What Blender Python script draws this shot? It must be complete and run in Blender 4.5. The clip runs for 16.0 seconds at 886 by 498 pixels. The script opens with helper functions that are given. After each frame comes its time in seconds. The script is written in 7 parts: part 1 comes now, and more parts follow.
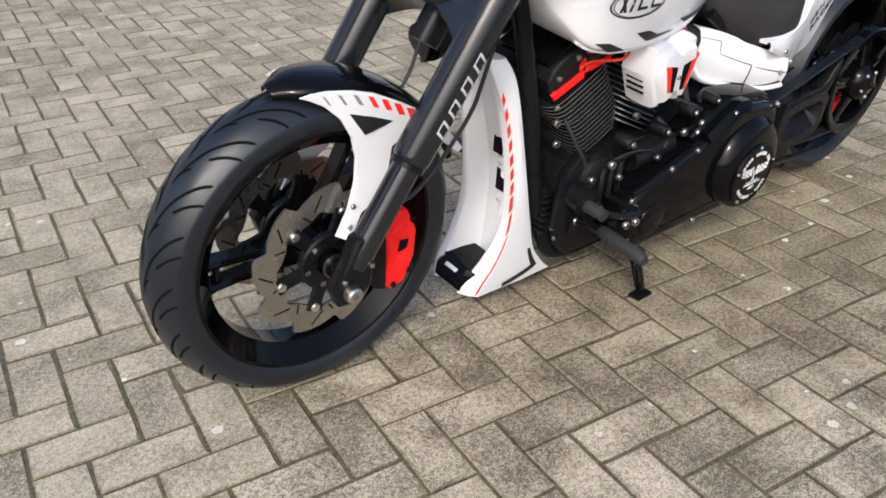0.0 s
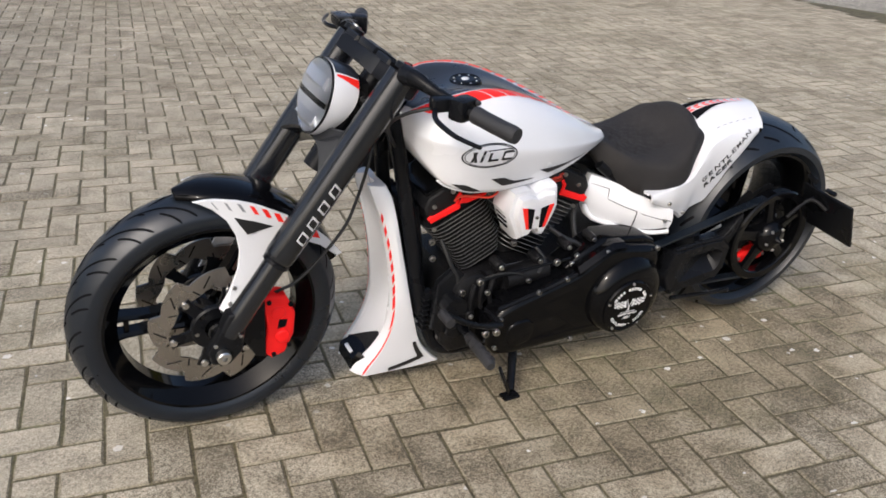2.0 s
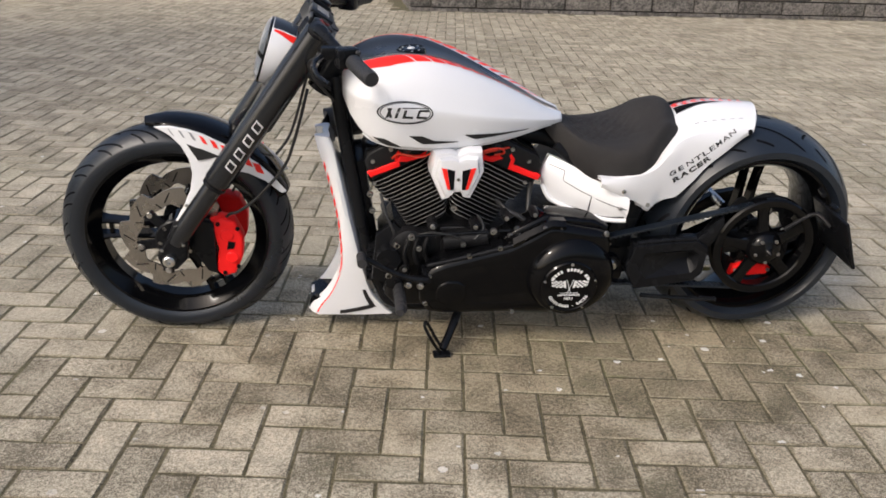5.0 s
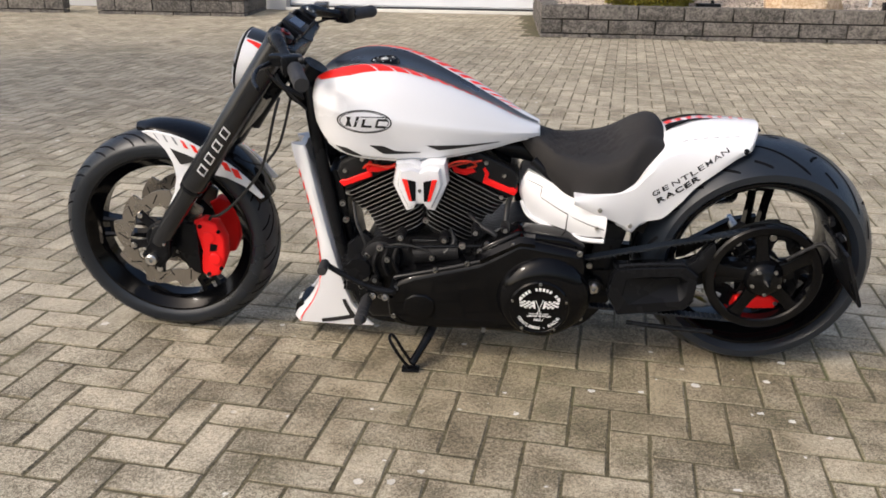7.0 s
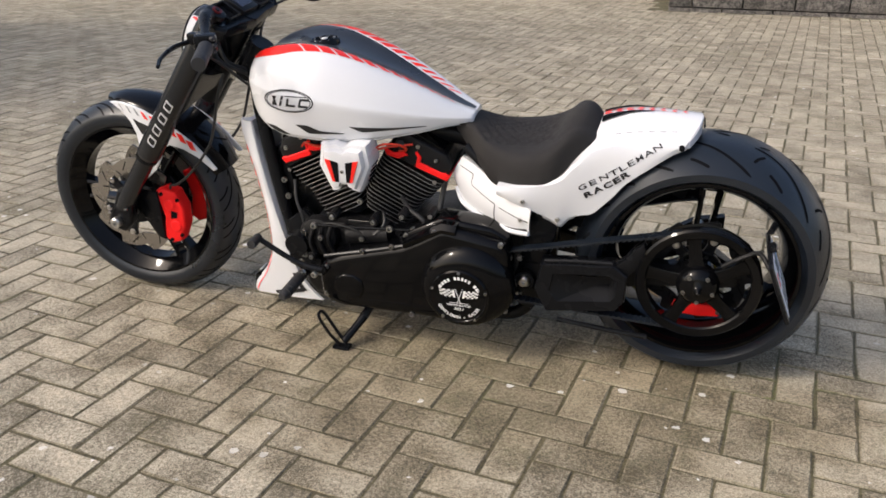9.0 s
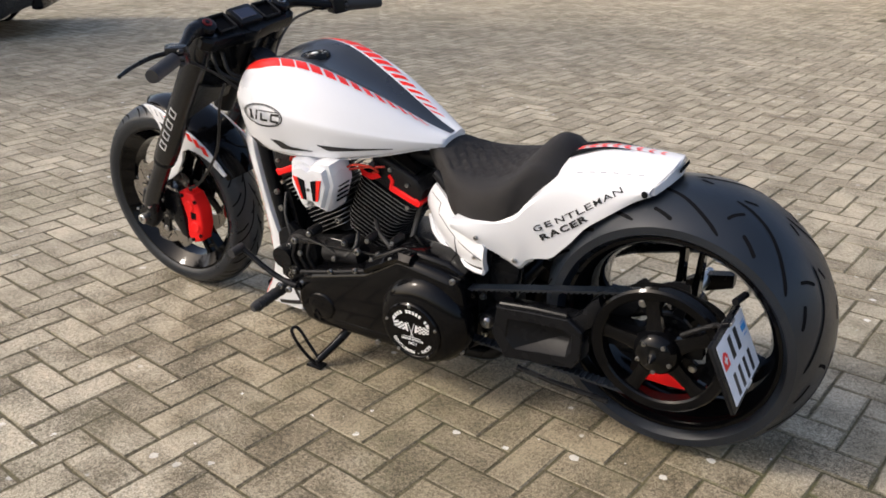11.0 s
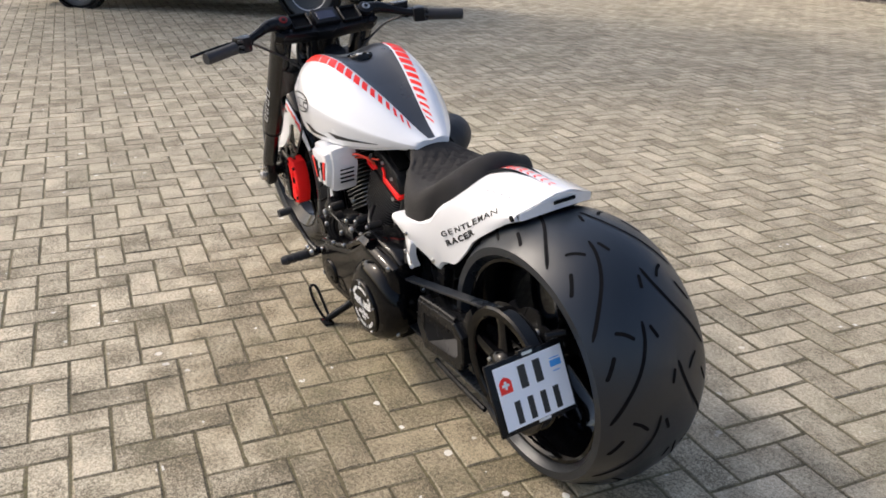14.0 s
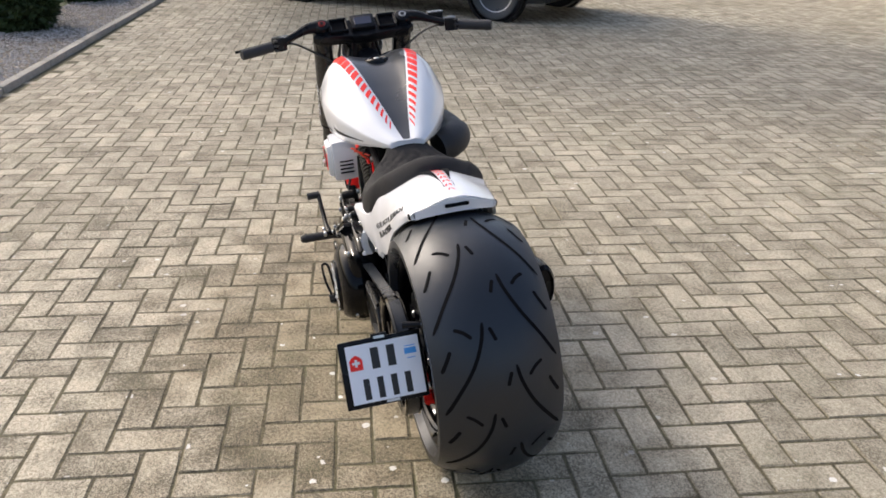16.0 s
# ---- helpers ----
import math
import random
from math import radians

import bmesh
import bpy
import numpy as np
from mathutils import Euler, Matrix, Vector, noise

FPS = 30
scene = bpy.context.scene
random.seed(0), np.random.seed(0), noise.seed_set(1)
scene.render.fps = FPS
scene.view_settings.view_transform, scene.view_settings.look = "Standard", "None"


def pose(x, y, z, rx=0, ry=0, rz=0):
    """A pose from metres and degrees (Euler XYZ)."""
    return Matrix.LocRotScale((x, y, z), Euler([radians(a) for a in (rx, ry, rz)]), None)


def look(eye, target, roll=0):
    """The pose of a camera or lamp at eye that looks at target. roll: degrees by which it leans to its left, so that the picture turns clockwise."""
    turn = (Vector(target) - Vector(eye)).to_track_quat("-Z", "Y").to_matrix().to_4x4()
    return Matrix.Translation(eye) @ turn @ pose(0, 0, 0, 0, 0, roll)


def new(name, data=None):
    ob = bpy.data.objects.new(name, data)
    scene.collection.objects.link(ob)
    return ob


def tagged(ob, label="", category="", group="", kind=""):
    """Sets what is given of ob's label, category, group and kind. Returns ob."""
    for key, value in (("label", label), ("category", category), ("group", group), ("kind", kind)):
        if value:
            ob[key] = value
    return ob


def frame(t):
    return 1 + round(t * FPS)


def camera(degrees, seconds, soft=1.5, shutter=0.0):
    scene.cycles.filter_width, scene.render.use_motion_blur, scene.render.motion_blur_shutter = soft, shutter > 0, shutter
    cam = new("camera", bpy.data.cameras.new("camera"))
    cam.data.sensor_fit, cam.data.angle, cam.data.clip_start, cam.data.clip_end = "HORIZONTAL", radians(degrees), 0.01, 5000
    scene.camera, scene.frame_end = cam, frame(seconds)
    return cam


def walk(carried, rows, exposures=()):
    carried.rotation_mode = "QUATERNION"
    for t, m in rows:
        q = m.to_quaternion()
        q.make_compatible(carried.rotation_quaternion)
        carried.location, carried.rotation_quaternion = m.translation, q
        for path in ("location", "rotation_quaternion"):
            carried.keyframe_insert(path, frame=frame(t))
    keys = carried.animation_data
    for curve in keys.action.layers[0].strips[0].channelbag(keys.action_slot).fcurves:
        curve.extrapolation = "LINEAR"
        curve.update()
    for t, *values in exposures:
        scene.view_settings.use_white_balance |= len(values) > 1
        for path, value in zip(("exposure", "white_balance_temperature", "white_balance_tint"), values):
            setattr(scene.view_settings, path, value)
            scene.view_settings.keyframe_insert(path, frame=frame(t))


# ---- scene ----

# ---- camera ----
cam = camera(55.42, 16.0, 1.7)
PATH = [
    (0.0, (-1.7099, -1.3030, 1.1122), (-0.6406, 0.0574, 0.1093), -0.90),
    (0.5, (-1.7125, -1.5009, 1.1843), (-0.6849, -0.0921, 0.2047), -0.12),
    (1.0, (-1.6496, -1.7184, 1.2629), (-0.6700, -0.2406, 0.3373), 1.39),
    (1.5, (-1.5356, -1.8115, 1.3025), (-0.5968, -0.2846, 0.4153), 2.72),
    (2.0, (-1.4126, -1.8627, 1.3392), (-0.5362, -0.2761, 0.4938), 2.72),
    (2.5, (-1.2460, -2.0115, 1.3525), (-0.4754, -0.3491, 0.5510), 3.51),
    (3.0, (-1.0956, -2.1302, 1.3380), (-0.4059, -0.4011, 0.6071), 4.83),
    (3.5, (-0.9783, -2.1561, 1.2549), (-0.3271, -0.3621, 0.6569), 4.99),
    (4.0, (-0.8682, -2.2606, 1.2363), (-0.3496, -0.4309, 0.6171), 2.86),
    (4.5, (-0.7238, -2.3903, 1.2086), (-0.3710, -0.5539, 0.4993), 1.83),
    (4.7, (-0.6779, -2.3911, 1.2036), (-0.3618, -0.5650, 0.4517), 2.02),
    (6.8, (-0.1594, -2.4105, 1.2091), (-0.2449, -0.5461, 0.4903), 1.40),
    (7.0, (-0.0823, -2.3892, 1.1641), (-0.1996, -0.5191, 0.4649), 0.86),
    (7.5, (0.0271, -2.3299, 1.1898), (-0.1459, -0.4807, 0.4478), 0.22),
    (8.0, (0.2265, -2.3183, 1.2142), (-0.1208, -0.4960, 0.4666), 0.32),
    (8.5, (0.3994, -2.3293, 1.2338), (-0.0552, -0.5328, 0.4813), 0.52),
    (9.0, (0.5313, -2.2608, 1.2011), (0.0513, -0.4776, 0.4332), 0.47),
    (9.2, (0.5866, -2.2035, 1.1938), (0.0872, -0.4293, 0.4173), 0.42),
    (11.3, (1.1900, -1.8064, 1.2478), (0.1558, -0.2736, 0.4854), 0.02),
    (11.5, (1.2414, -1.7754, 1.2629), (0.1769, -0.2626, 0.5025), 0.44),
    (12.0, (1.4215, -1.6927, 1.2687), (0.1940, -0.3119, 0.5027), 1.77),
    (12.5, (1.6114, -1.6122, 1.2753), (0.2535, -0.3640, 0.5018), 2.50),
    (13.0, (1.6998, -1.4636, 1.2653), (0.3024, -0.2634, 0.4862), 1.72),
    (13.5, (1.7998, -1.3402, 1.2886), (0.3357, -0.2225, 0.5095), 0.85),
    (14.0, (2.0042, -1.2075, 1.3044), (0.4212, -0.2625, 0.5291), 0.82),
    (14.5, (2.1342, -1.0485, 1.3088), (0.4964, -0.2080, 0.5271), 1.27),
    (15.0, (2.2014, -0.8751, 1.3232), (0.5379, -0.0940, 0.5342), 1.44),
    (15.5, (2.3122, -0.7095, 1.3429), (0.5848, -0.0825, 0.5538), 0.87),
    (16.0, (2.4484, -0.5701, 1.3726), (0.6656, -0.1140, 0.5892), 1.03),
]
walk(cam, [(t, look(e, g, r)) for t, e, g, r in PATH], [(0.0, 0.64, 6050, 10), (3.5, 0.34, 6330, 10), (4.5, 0.42, 6380, 10), (7.0, 0.57, 6500, 10), (7.6, 0.50, 6500, 10), (9.0, 0.53, 6500, 10), (11.5, 0.68, 6550, 10), (14.0, 0.81, 6550, 10), (16.0, 0.81, 6520, 10)])

# ---- light ----
SUN_DIR = Vector((-0.77, -0.64, 0.0)).normalized()      # towards the sun, on plan
SUN_ELEV = radians(40)
world = bpy.data.worlds.new("world")
scene.world = world
world.use_nodes = True
wn = world.node_tree.nodes
sky = wn.new("ShaderNodeTexSky")
sky.sky_type = "NISHITA"
sky.sun_disc = False
sky.sun_elevation = SUN_ELEV
sky.sun_rotation = math.atan2(SUN_DIR.x, SUN_DIR.y)
sky.air_density, sky.dust_density, sky.ozone_density = 0.9, 4.4, 0.8
wn["Background"].inputs["Strength"].default_value = 0.15
world.node_tree.links.new(sky.outputs[0], wn["Background"].inputs["Color"])
sun_data = bpy.data.lights.new("sun", "SUN")
sun_data.energy, sun_data.angle, sun_data.color = 1.0, radians(7), (1.0, 0.93, 0.84)
sun = new("sun", sun_data)
sun.matrix_world = look(SUN_DIR * 20 + Vector((0, 0, 20 * math.tan(SUN_ELEV))), (0, 0, 0))

# ---- materials ----
def mat(name, col, rough=0.5, metal=0.0, var=0.12, scale=9.0, bump=0.0, bscale=180.0, coat=0.0, rvar=0.08, dust=0.0, spec=0.5, dustcol=(0.30, 0.27, 0.22, 1)):
    """Base colour with variation at two scales, uneven gloss, fine relief, and a thin film of dust."""
    m = bpy.data.materials.new(name)
    m.use_nodes = True
    nt = m.node_tree
    n, l = nt.nodes, nt.links
    b = n["Principled BSDF"]
    tc = n.new("ShaderNodeTexCoord")
    big, fine = n.new("ShaderNodeTexNoise"), n.new("ShaderNodeTexNoise")
    big.inputs["Scale"].default_value, big.inputs["Detail"].default_value = scale, 4
    fine.inputs["Scale"].default_value, fine.inputs["Detail"].default_value = bscale, 3
    for t in (big, fine):
        l.new(tc.outputs["Object"], t.inputs["Vector"])
    mixn = n.new("ShaderNodeMath")
    mixn.operation = "MULTIPLY_ADD"
    l.new(fine.outputs["Fac"], mixn.inputs[0])
    mixn.inputs[1].default_value = 0.4
    l.new(big.outputs["Fac"], mixn.inputs[2])
    ramp = n.new("ShaderNodeMapRange")
    ramp.inputs["From Min"].default_value, ramp.inputs["From Max"].default_value = 0.4, 1.0
    ramp.inputs["To Min"].default_value, ramp.inputs["To Max"].default_value = 1 - var, 1 + var
    l.new(mixn.outputs[0], ramp.inputs["Value"])
    mul = n.new("ShaderNodeMix")
    mul.data_type, mul.blend_type = "RGBA", "MULTIPLY"
    mul.inputs["Factor"].default_value = 1.0
    mul.inputs["A"].default_value = (*col[:3], 1)
    l.new(ramp.outputs[0], mul.inputs["B"])
    out = mul.outputs["Result"]
    if dust > 0:
        d = n.new("ShaderNodeMix")
        d.data_type = "RGBA"
        dr = n.new("ShaderNodeMapRange")
        dr.inputs["From Min"].default_value, dr.inputs["From Max"].default_value = 0.45, 0.8
        dr.inputs["To Min"].default_value, dr.inputs["To Max"].default_value = dust * 0.3, dust
        l.new(big.outputs["Fac"], dr.inputs["Value"])
        l.new(dr.outputs[0], d.inputs["Factor"])
        l.new(out, d.inputs["A"])
        d.inputs["B"].default_value = dustcol
        out = d.outputs["Result"]
    l.new(out, b.inputs["Base Color"])
    rr = n.new("ShaderNodeMapRange")
    rr.inputs["From Min"].default_value, rr.inputs["From Max"].default_value = 0.3, 0.7
    rr.inputs["To Min"].default_value, rr.inputs["To Max"].default_value = max(0.02, rough - rvar), min(1, rough + rvar)
    l.new(big.outputs["Fac"], rr.inputs["Value"])
    l.new(rr.outputs[0], b.inputs["Roughness"])
    b.inputs["Metallic"].default_value = metal
    b.inputs["Specular IOR Level"].default_value = spec
    b.inputs["Coat Weight"].default_value = coat
    b.inputs["Coat Roughness"].default_value = 0.06
    if bump > 0:
        bp = n.new("ShaderNodeBump")
        bp.inputs["Strength"].default_value = bump
        bp.inputs["Distance"].default_value = 0.004
        l.new(fine.outputs["Fac"], bp.inputs["Height"])
        l.new(bp.outputs[0], b.inputs["Normal"])
    return m


def stone_mat(name, dark, light, island=True, moss=0.0, specks=0.0, bump=0.5, scale=1.3, grain=260.0, patch=None, even=1.0):
    """Mineral surface: each piece of its own tone, stains over many pieces, grain, moss and pale lichen spots."""
    m = bpy.data.materials.new(name)
    m.use_nodes = True
    nt = m.node_tree
    n, l = nt.nodes, nt.links
    b = n["Principled BSDF"]
    geo, oi = n.new("ShaderNodeNewGeometry"), n.new("ShaderNodeObjectInfo")
    pos = geo.outputs["Position"]

    def noise_tex(sc, detail=4, rough=0.6):
        t = n.new("ShaderNodeTexNoise")
        t.inputs["Scale"].default_value, t.inputs["Detail"].default_value, t.inputs["Roughness"].default_value = sc, detail, rough
        l.new(pos, t.inputs["Vector"])
        return t.outputs["Fac"]

    def rng(v, a, b_, c, d):
        t = n.new("ShaderNodeMapRange")
        for k, x in zip(("From Min", "From Max", "To Min", "To Max"), (a, b_, c, d)):
            t.inputs[k].default_value = x
        l.new(v, t.inputs["Value"])
        return t.outputs[0]

    def op(kind, a, b_):
        t = n.new("ShaderNodeMath")
        t.operation = kind
        for k, x in ((0, a), (1, b_)):
            if isinstance(x, float):
                t.inputs[k].default_value = x
            else:
                l.new(x, t.inputs[k])
        return t.outputs[0]

    def mix(f, a, b_):
        t = n.new("ShaderNodeMix")
        t.data_type = "RGBA"
        for k, x in (("Factor", f), ("A", a), ("B", b_)):
            if isinstance(x, (tuple, float)):
                t.inputs[k].default_value = x
            else:
                l.new(x, t.inputs[k])
        return t.outputs["Result"]

    rnd = geo.outputs["Random Per Island"] if island else oi.outputs["Random"]
    stain, mid, fine, coarse = noise_tex(scale, 5), noise_tex(scale * 5.5, 4, 0.55), noise_tex(grain, 2, 0.8), noise_tex(grain * 0.35, 2, 0.7)
    tone = op("ADD", op("ADD", rng(rnd, 0, 1, 0.13 - 0.13 * min(1.0, even), 0.13 + 0.13 * min(1.0, even)), rng(stain, 0.3, 0.7, 0.08, 0.30)), op("ADD", rng(mid, 0.35, 0.58, -0.15 * even, 0.11 * even), op("ADD", rng(fine, 0.38, 0.62, -0.25 * even, 0.23 * even), rng(coarse, 0.40, 0.60, -0.14 * even, 0.12 * even))))
    col = mix(rng(tone, 0.0, 0.75, 0.0, 1.0), dark, light)
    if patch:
        # a brown, dirty patch that also paints in shade, with an uneven edge: (x, y, half length, half width, strength)
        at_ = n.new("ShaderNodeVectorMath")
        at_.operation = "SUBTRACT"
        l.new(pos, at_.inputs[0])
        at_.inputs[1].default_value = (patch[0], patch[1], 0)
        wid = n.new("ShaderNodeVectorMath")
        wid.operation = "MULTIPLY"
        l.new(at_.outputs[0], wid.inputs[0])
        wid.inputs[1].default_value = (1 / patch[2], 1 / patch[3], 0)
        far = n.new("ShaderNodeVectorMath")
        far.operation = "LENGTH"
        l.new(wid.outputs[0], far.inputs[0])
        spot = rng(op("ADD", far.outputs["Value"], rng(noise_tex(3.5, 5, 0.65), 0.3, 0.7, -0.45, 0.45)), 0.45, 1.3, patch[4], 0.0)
        shade_dirt = n.new("ShaderNodeMix")
        shade_dirt.data_type, shade_dirt.blend_type = "RGBA", "MULTIPLY"
        l.new(spot, shade_dirt.inputs["Factor"])
        l.new(col, shade_dirt.inputs["A"])
        shade_dirt.inputs["B"].default_value = (0.60, 0.55, 0.46, 1)
        col = shade_dirt.outputs["Result"]
    if moss > 0:
        mm = op("MULTIPLY", rng(noise_tex(scale * 0.8, 6, 0.7), 0.52, 0.7, 0, 1), rng(noise_tex(45, 3), 0.35, 0.6, 0, 1))
        col = mix(op("MULTIPLY", mm, moss), col, (0.105, 0.11, 0.04, 1))
    if specks > 0:
        v = n.new("ShaderNodeTexVoronoi")
        v.inputs["Scale"].default_value = 14.0
        v.inputs["Randomness"].default_value = 1.0
        wob = n.new("ShaderNodeVectorMath")
        wob.operation = "ADD"
        nz = n.new("ShaderNodeTexNoise")
        nz.inputs["Scale"].default_value = 120
        l.new(pos, nz.inputs["Vector"])
        sc = n.new("ShaderNodeVectorMath")
        sc.operation = "SCALE"
        sc.inputs["Scale"].default_value = 0.012
        l.new(nz.outputs["Color"], sc.inputs[0])
        l.new(pos, wob.inputs[0])
        l.new(sc.outputs[0], wob.inputs[1])
        l.new(wob.outputs[0], v.inputs["Vector"])
        sep = n.new("ShaderNodeSeparateColor")
        l.new(v.outputs["Color"], sep.inputs[0])
        size = rng(sep.outputs[0], 0.35, 1.0, 0.0, 0.17)
        dot = op("LESS_THAN", v.outputs["Distance"], size)
        where = rng(noise_tex(0.9, 3, 0.5), 0.44, 0.58, 0.25, 1.0)
        col = mix(op("MULTIPLY", op("MULTIPLY", dot, where), specks), col, (0.84, 0.83, 0.79, 1))
    l.new(col, b.inputs["Base Color"])
    b.inputs["Roughness"].default_value = 0.85
    bp = n.new("ShaderNodeBump")
    bp.inputs["Strength"].default_value = bump
    bp.inputs["Distance"].default_value = 0.003
    l.new(op("ADD", fine, op("MULTIPLY", mid, 1.2)), bp.inputs["Height"])
    l.new(bp.outputs[0], b.inputs["Normal"])
    return m


# the tuple's brown patch also paints shade onto the paving under the motorcycle
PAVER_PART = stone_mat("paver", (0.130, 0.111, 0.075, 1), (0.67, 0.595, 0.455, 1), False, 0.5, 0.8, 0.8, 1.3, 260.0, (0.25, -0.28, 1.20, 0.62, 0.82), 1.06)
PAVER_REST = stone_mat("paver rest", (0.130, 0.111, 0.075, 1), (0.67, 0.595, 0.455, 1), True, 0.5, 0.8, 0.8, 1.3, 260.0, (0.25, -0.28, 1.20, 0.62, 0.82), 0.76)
JOINT = stone_mat("joint sand", (0.034, 0.028, 0.014, 1), (0.150, 0.128, 0.068, 1), False, 0.8, 0.0, 0.6, 2.0)
ARRIS = stone_mat("dirty block edge", (0.095, 0.080, 0.050, 1), (0.36, 0.31, 0.22, 1), False, 0.7, 0.0, 0.5, 2.0)
BLOCK = stone_mat("split block", (0.045, 0.041, 0.037, 1), (0.21, 0.19, 0.17, 1), False, 0.15, 0.1, 1.0, 4.0, 45)
KERB = stone_mat("kerb concrete", (0.20, 0.185, 0.16, 1), (0.40, 0.37, 0.33, 1), True, 0.4, 0.2)
GRAVEL = stone_mat("gravel", (0.16, 0.14, 0.12, 1), (0.58, 0.54, 0.50, 1), True, 0.0, 0.0, 0.4, 3.0)
PEBBLE = stone_mat("cream pebble", (0.30, 0.24, 0.19, 1), (0.70, 0.62, 0.53, 1), True, 0.0, 0.0, 0.4, 3.0)
SAND_ROCK = stone_mat("sandstone", (0.46, 0.31, 0.18, 1), (0.82, 0.68, 0.50, 1), False, 0.0, 0.0, 1.0, 2.6, 30)
EARTH = stone_mat("earth", (0.06, 0.045, 0.03, 1), (0.15, 0.12, 0.09, 1), False, 0.3, 0.1)
PANEL_WHITE = mat("door panel", (0.70, 0.72, 0.75), 0.45, 0, 0.04, 1.2, 0.05, 90)
SILL_WHITE = mat("sill", (0.74, 0.72, 0.66), 0.6, 0, 0.08, 3, 0.1, 60)
CLADDING = mat("trapezoid sheet", (0.46, 0.48, 0.52), 0.42, 0.1, 0.06, 1.0, 0.03, 90)
TRIM_GREY = mat("metal trim", (0.25, 0.26, 0.28), 0.4, 0.3, 0.1)
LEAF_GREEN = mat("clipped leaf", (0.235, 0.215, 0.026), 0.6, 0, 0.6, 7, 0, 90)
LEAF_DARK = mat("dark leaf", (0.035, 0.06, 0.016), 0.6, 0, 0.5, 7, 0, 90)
BARK = mat("bark", (0.10, 0.07, 0.045), 0.9, 0, 0.3, 20, 0.8, 60)
WHITE = mat("pearl white paint", (0.74, 0.745, 0.765), 0.24, 0.0, 0.03, 3, 0.02, 400, 0.7, 0.05)
RED = mat("red paint", (0.86, 0.022, 0.014), 0.4, 0, 0.06, 12, 0.0, 90, 0.15, 0.08, 0.0, 0.3)
REDGLOW = mat("signal red paint", (1.0, 0.016, 0.016), 0.5, 0, 0.04, 12, 0.0, 90, 0.0, 0.08, 0.0, 0.2)
BLACKGLOSS = mat("gloss black paint", (0.0025, 0.0026, 0.0032), 0.08, 0, 0.2, 6, 0.015, 120, 0.0, 0.03, 0.001, 0.20)
BLACKSATIN = mat("satin black", (0.006, 0.0065, 0.008), 0.27, 0, 0.2, 8, 0.05, 300, 0.0, 0.08, 0.003, 0.17)
FORKGREY = mat("satin anthracite", (0.008, 0.0092, 0.012), 0.22, 0.0, 0.12, 6, 0.05, 500, 0.15, 0.05, 0.005)
TOPBLACK = mat("matt graphite paint", (0.022, 0.025, 0.031), 0.30, 0, 0.12, 5, 0.06, 500, 0.15, 0.05)
ENGBLACK = mat("wrinkle black", (0.007, 0.007, 0.008), 0.40, 0, 0.3, 20, 0.4, 450, 0.0, 0.1, 0.004, 0.24)
FINEDGE = mat("fin edge", (0.32, 0.32, 0.32), 0.4, 0.6, 0.2, 20, 0.1)
RUBBER = mat("tyre rubber", (0.0085, 0.0122, 0.0185), 0.34, 0, 0.25, 5, 0.14, 500, 0.0, 0.10, 0.006, 0.52, (0.13, 0.125, 0.12, 1))
# near-black that paints the shade inside grooves, slots, cut-outs and vents
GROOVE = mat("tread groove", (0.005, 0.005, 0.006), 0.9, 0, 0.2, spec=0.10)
GRIP = mat("grip rubber", (0.02, 0.02, 0.022), 0.6, 0, 0.2, 20, 0.3, 400)
SEAT = mat("seat cover", (0.018, 0.017, 0.018), 0.8, 0, 0.25, 8, 0.45, 900, 0.0, 0.05, 0.05, 0.3)
STEEL = mat("zinc bolt", (0.55, 0.54, 0.52), 0.3, 1.0, 0.15, 20)
DARKBOLT = mat("dull bolt", (0.42, 0.42, 0.41), 0.30, 1.0, 0.15, 20)
RED_ANODISED = mat("dark red anodised", (0.22, 0.02, 0.02), 0.35, 0.6, 0.1)
DISC = mat("brake disc", (0.34, 0.315, 0.285), 0.28, 0.9, 0.15, 12, 0.1, 200)
INK = mat("black lettering", (0.012, 0.012, 0.013), 0.5, 0, 0.1)
SILVER = mat("silver lettering", (0.62, 0.62, 0.62), 0.4, 0.2, 0.06)
WHITEINK = mat("white lettering", (0.75, 0.75, 0.74), 0.5, 0, 0.05)
PLATEWHITE = mat("plate white", (0.78, 0.80, 0.86), 0.4, 0, 0.03)
PLATEBLUE = mat("plate blue", (0.06, 0.32, 0.75), 0.4, 0, 0.03)
CABLE = mat("cable sheath", (0.015, 0.015, 0.015), 0.45, 0, 0.1)
REDWIRE = mat("red cable", (0.75, 0.05, 0.02), 0.4, 0, 0.1)
CARPAINT = mat("car paint", (0.02, 0.022, 0.026), 0.2, 0.2, 0.1, 3, 0, 90, 0.6, 0.05, 0.05)
LENSBACK = mat("reflector", (0.80, 0.81, 0.84), 0.32, 0.85, 0.1)


def glass_mat(name, tint=(0.9, 0.93, 0.95, 1), rough=0.03):
    m = bpy.data.materials.new(name)
    m.use_nodes = True
    b = m.node_tree.nodes["Principled BSDF"]
    b.inputs["Base Color"].default_value, b.inputs["Roughness"].default_value = tint, rough
    b.inputs["Transmission Weight"].default_value, b.inputs["IOR"].default_value = 1.0, 1.45
    return m


GLASS = glass_mat("clear lens")
DARKGLASS = glass_mat("tinted glass", (0.05, 0.06, 0.07, 1))


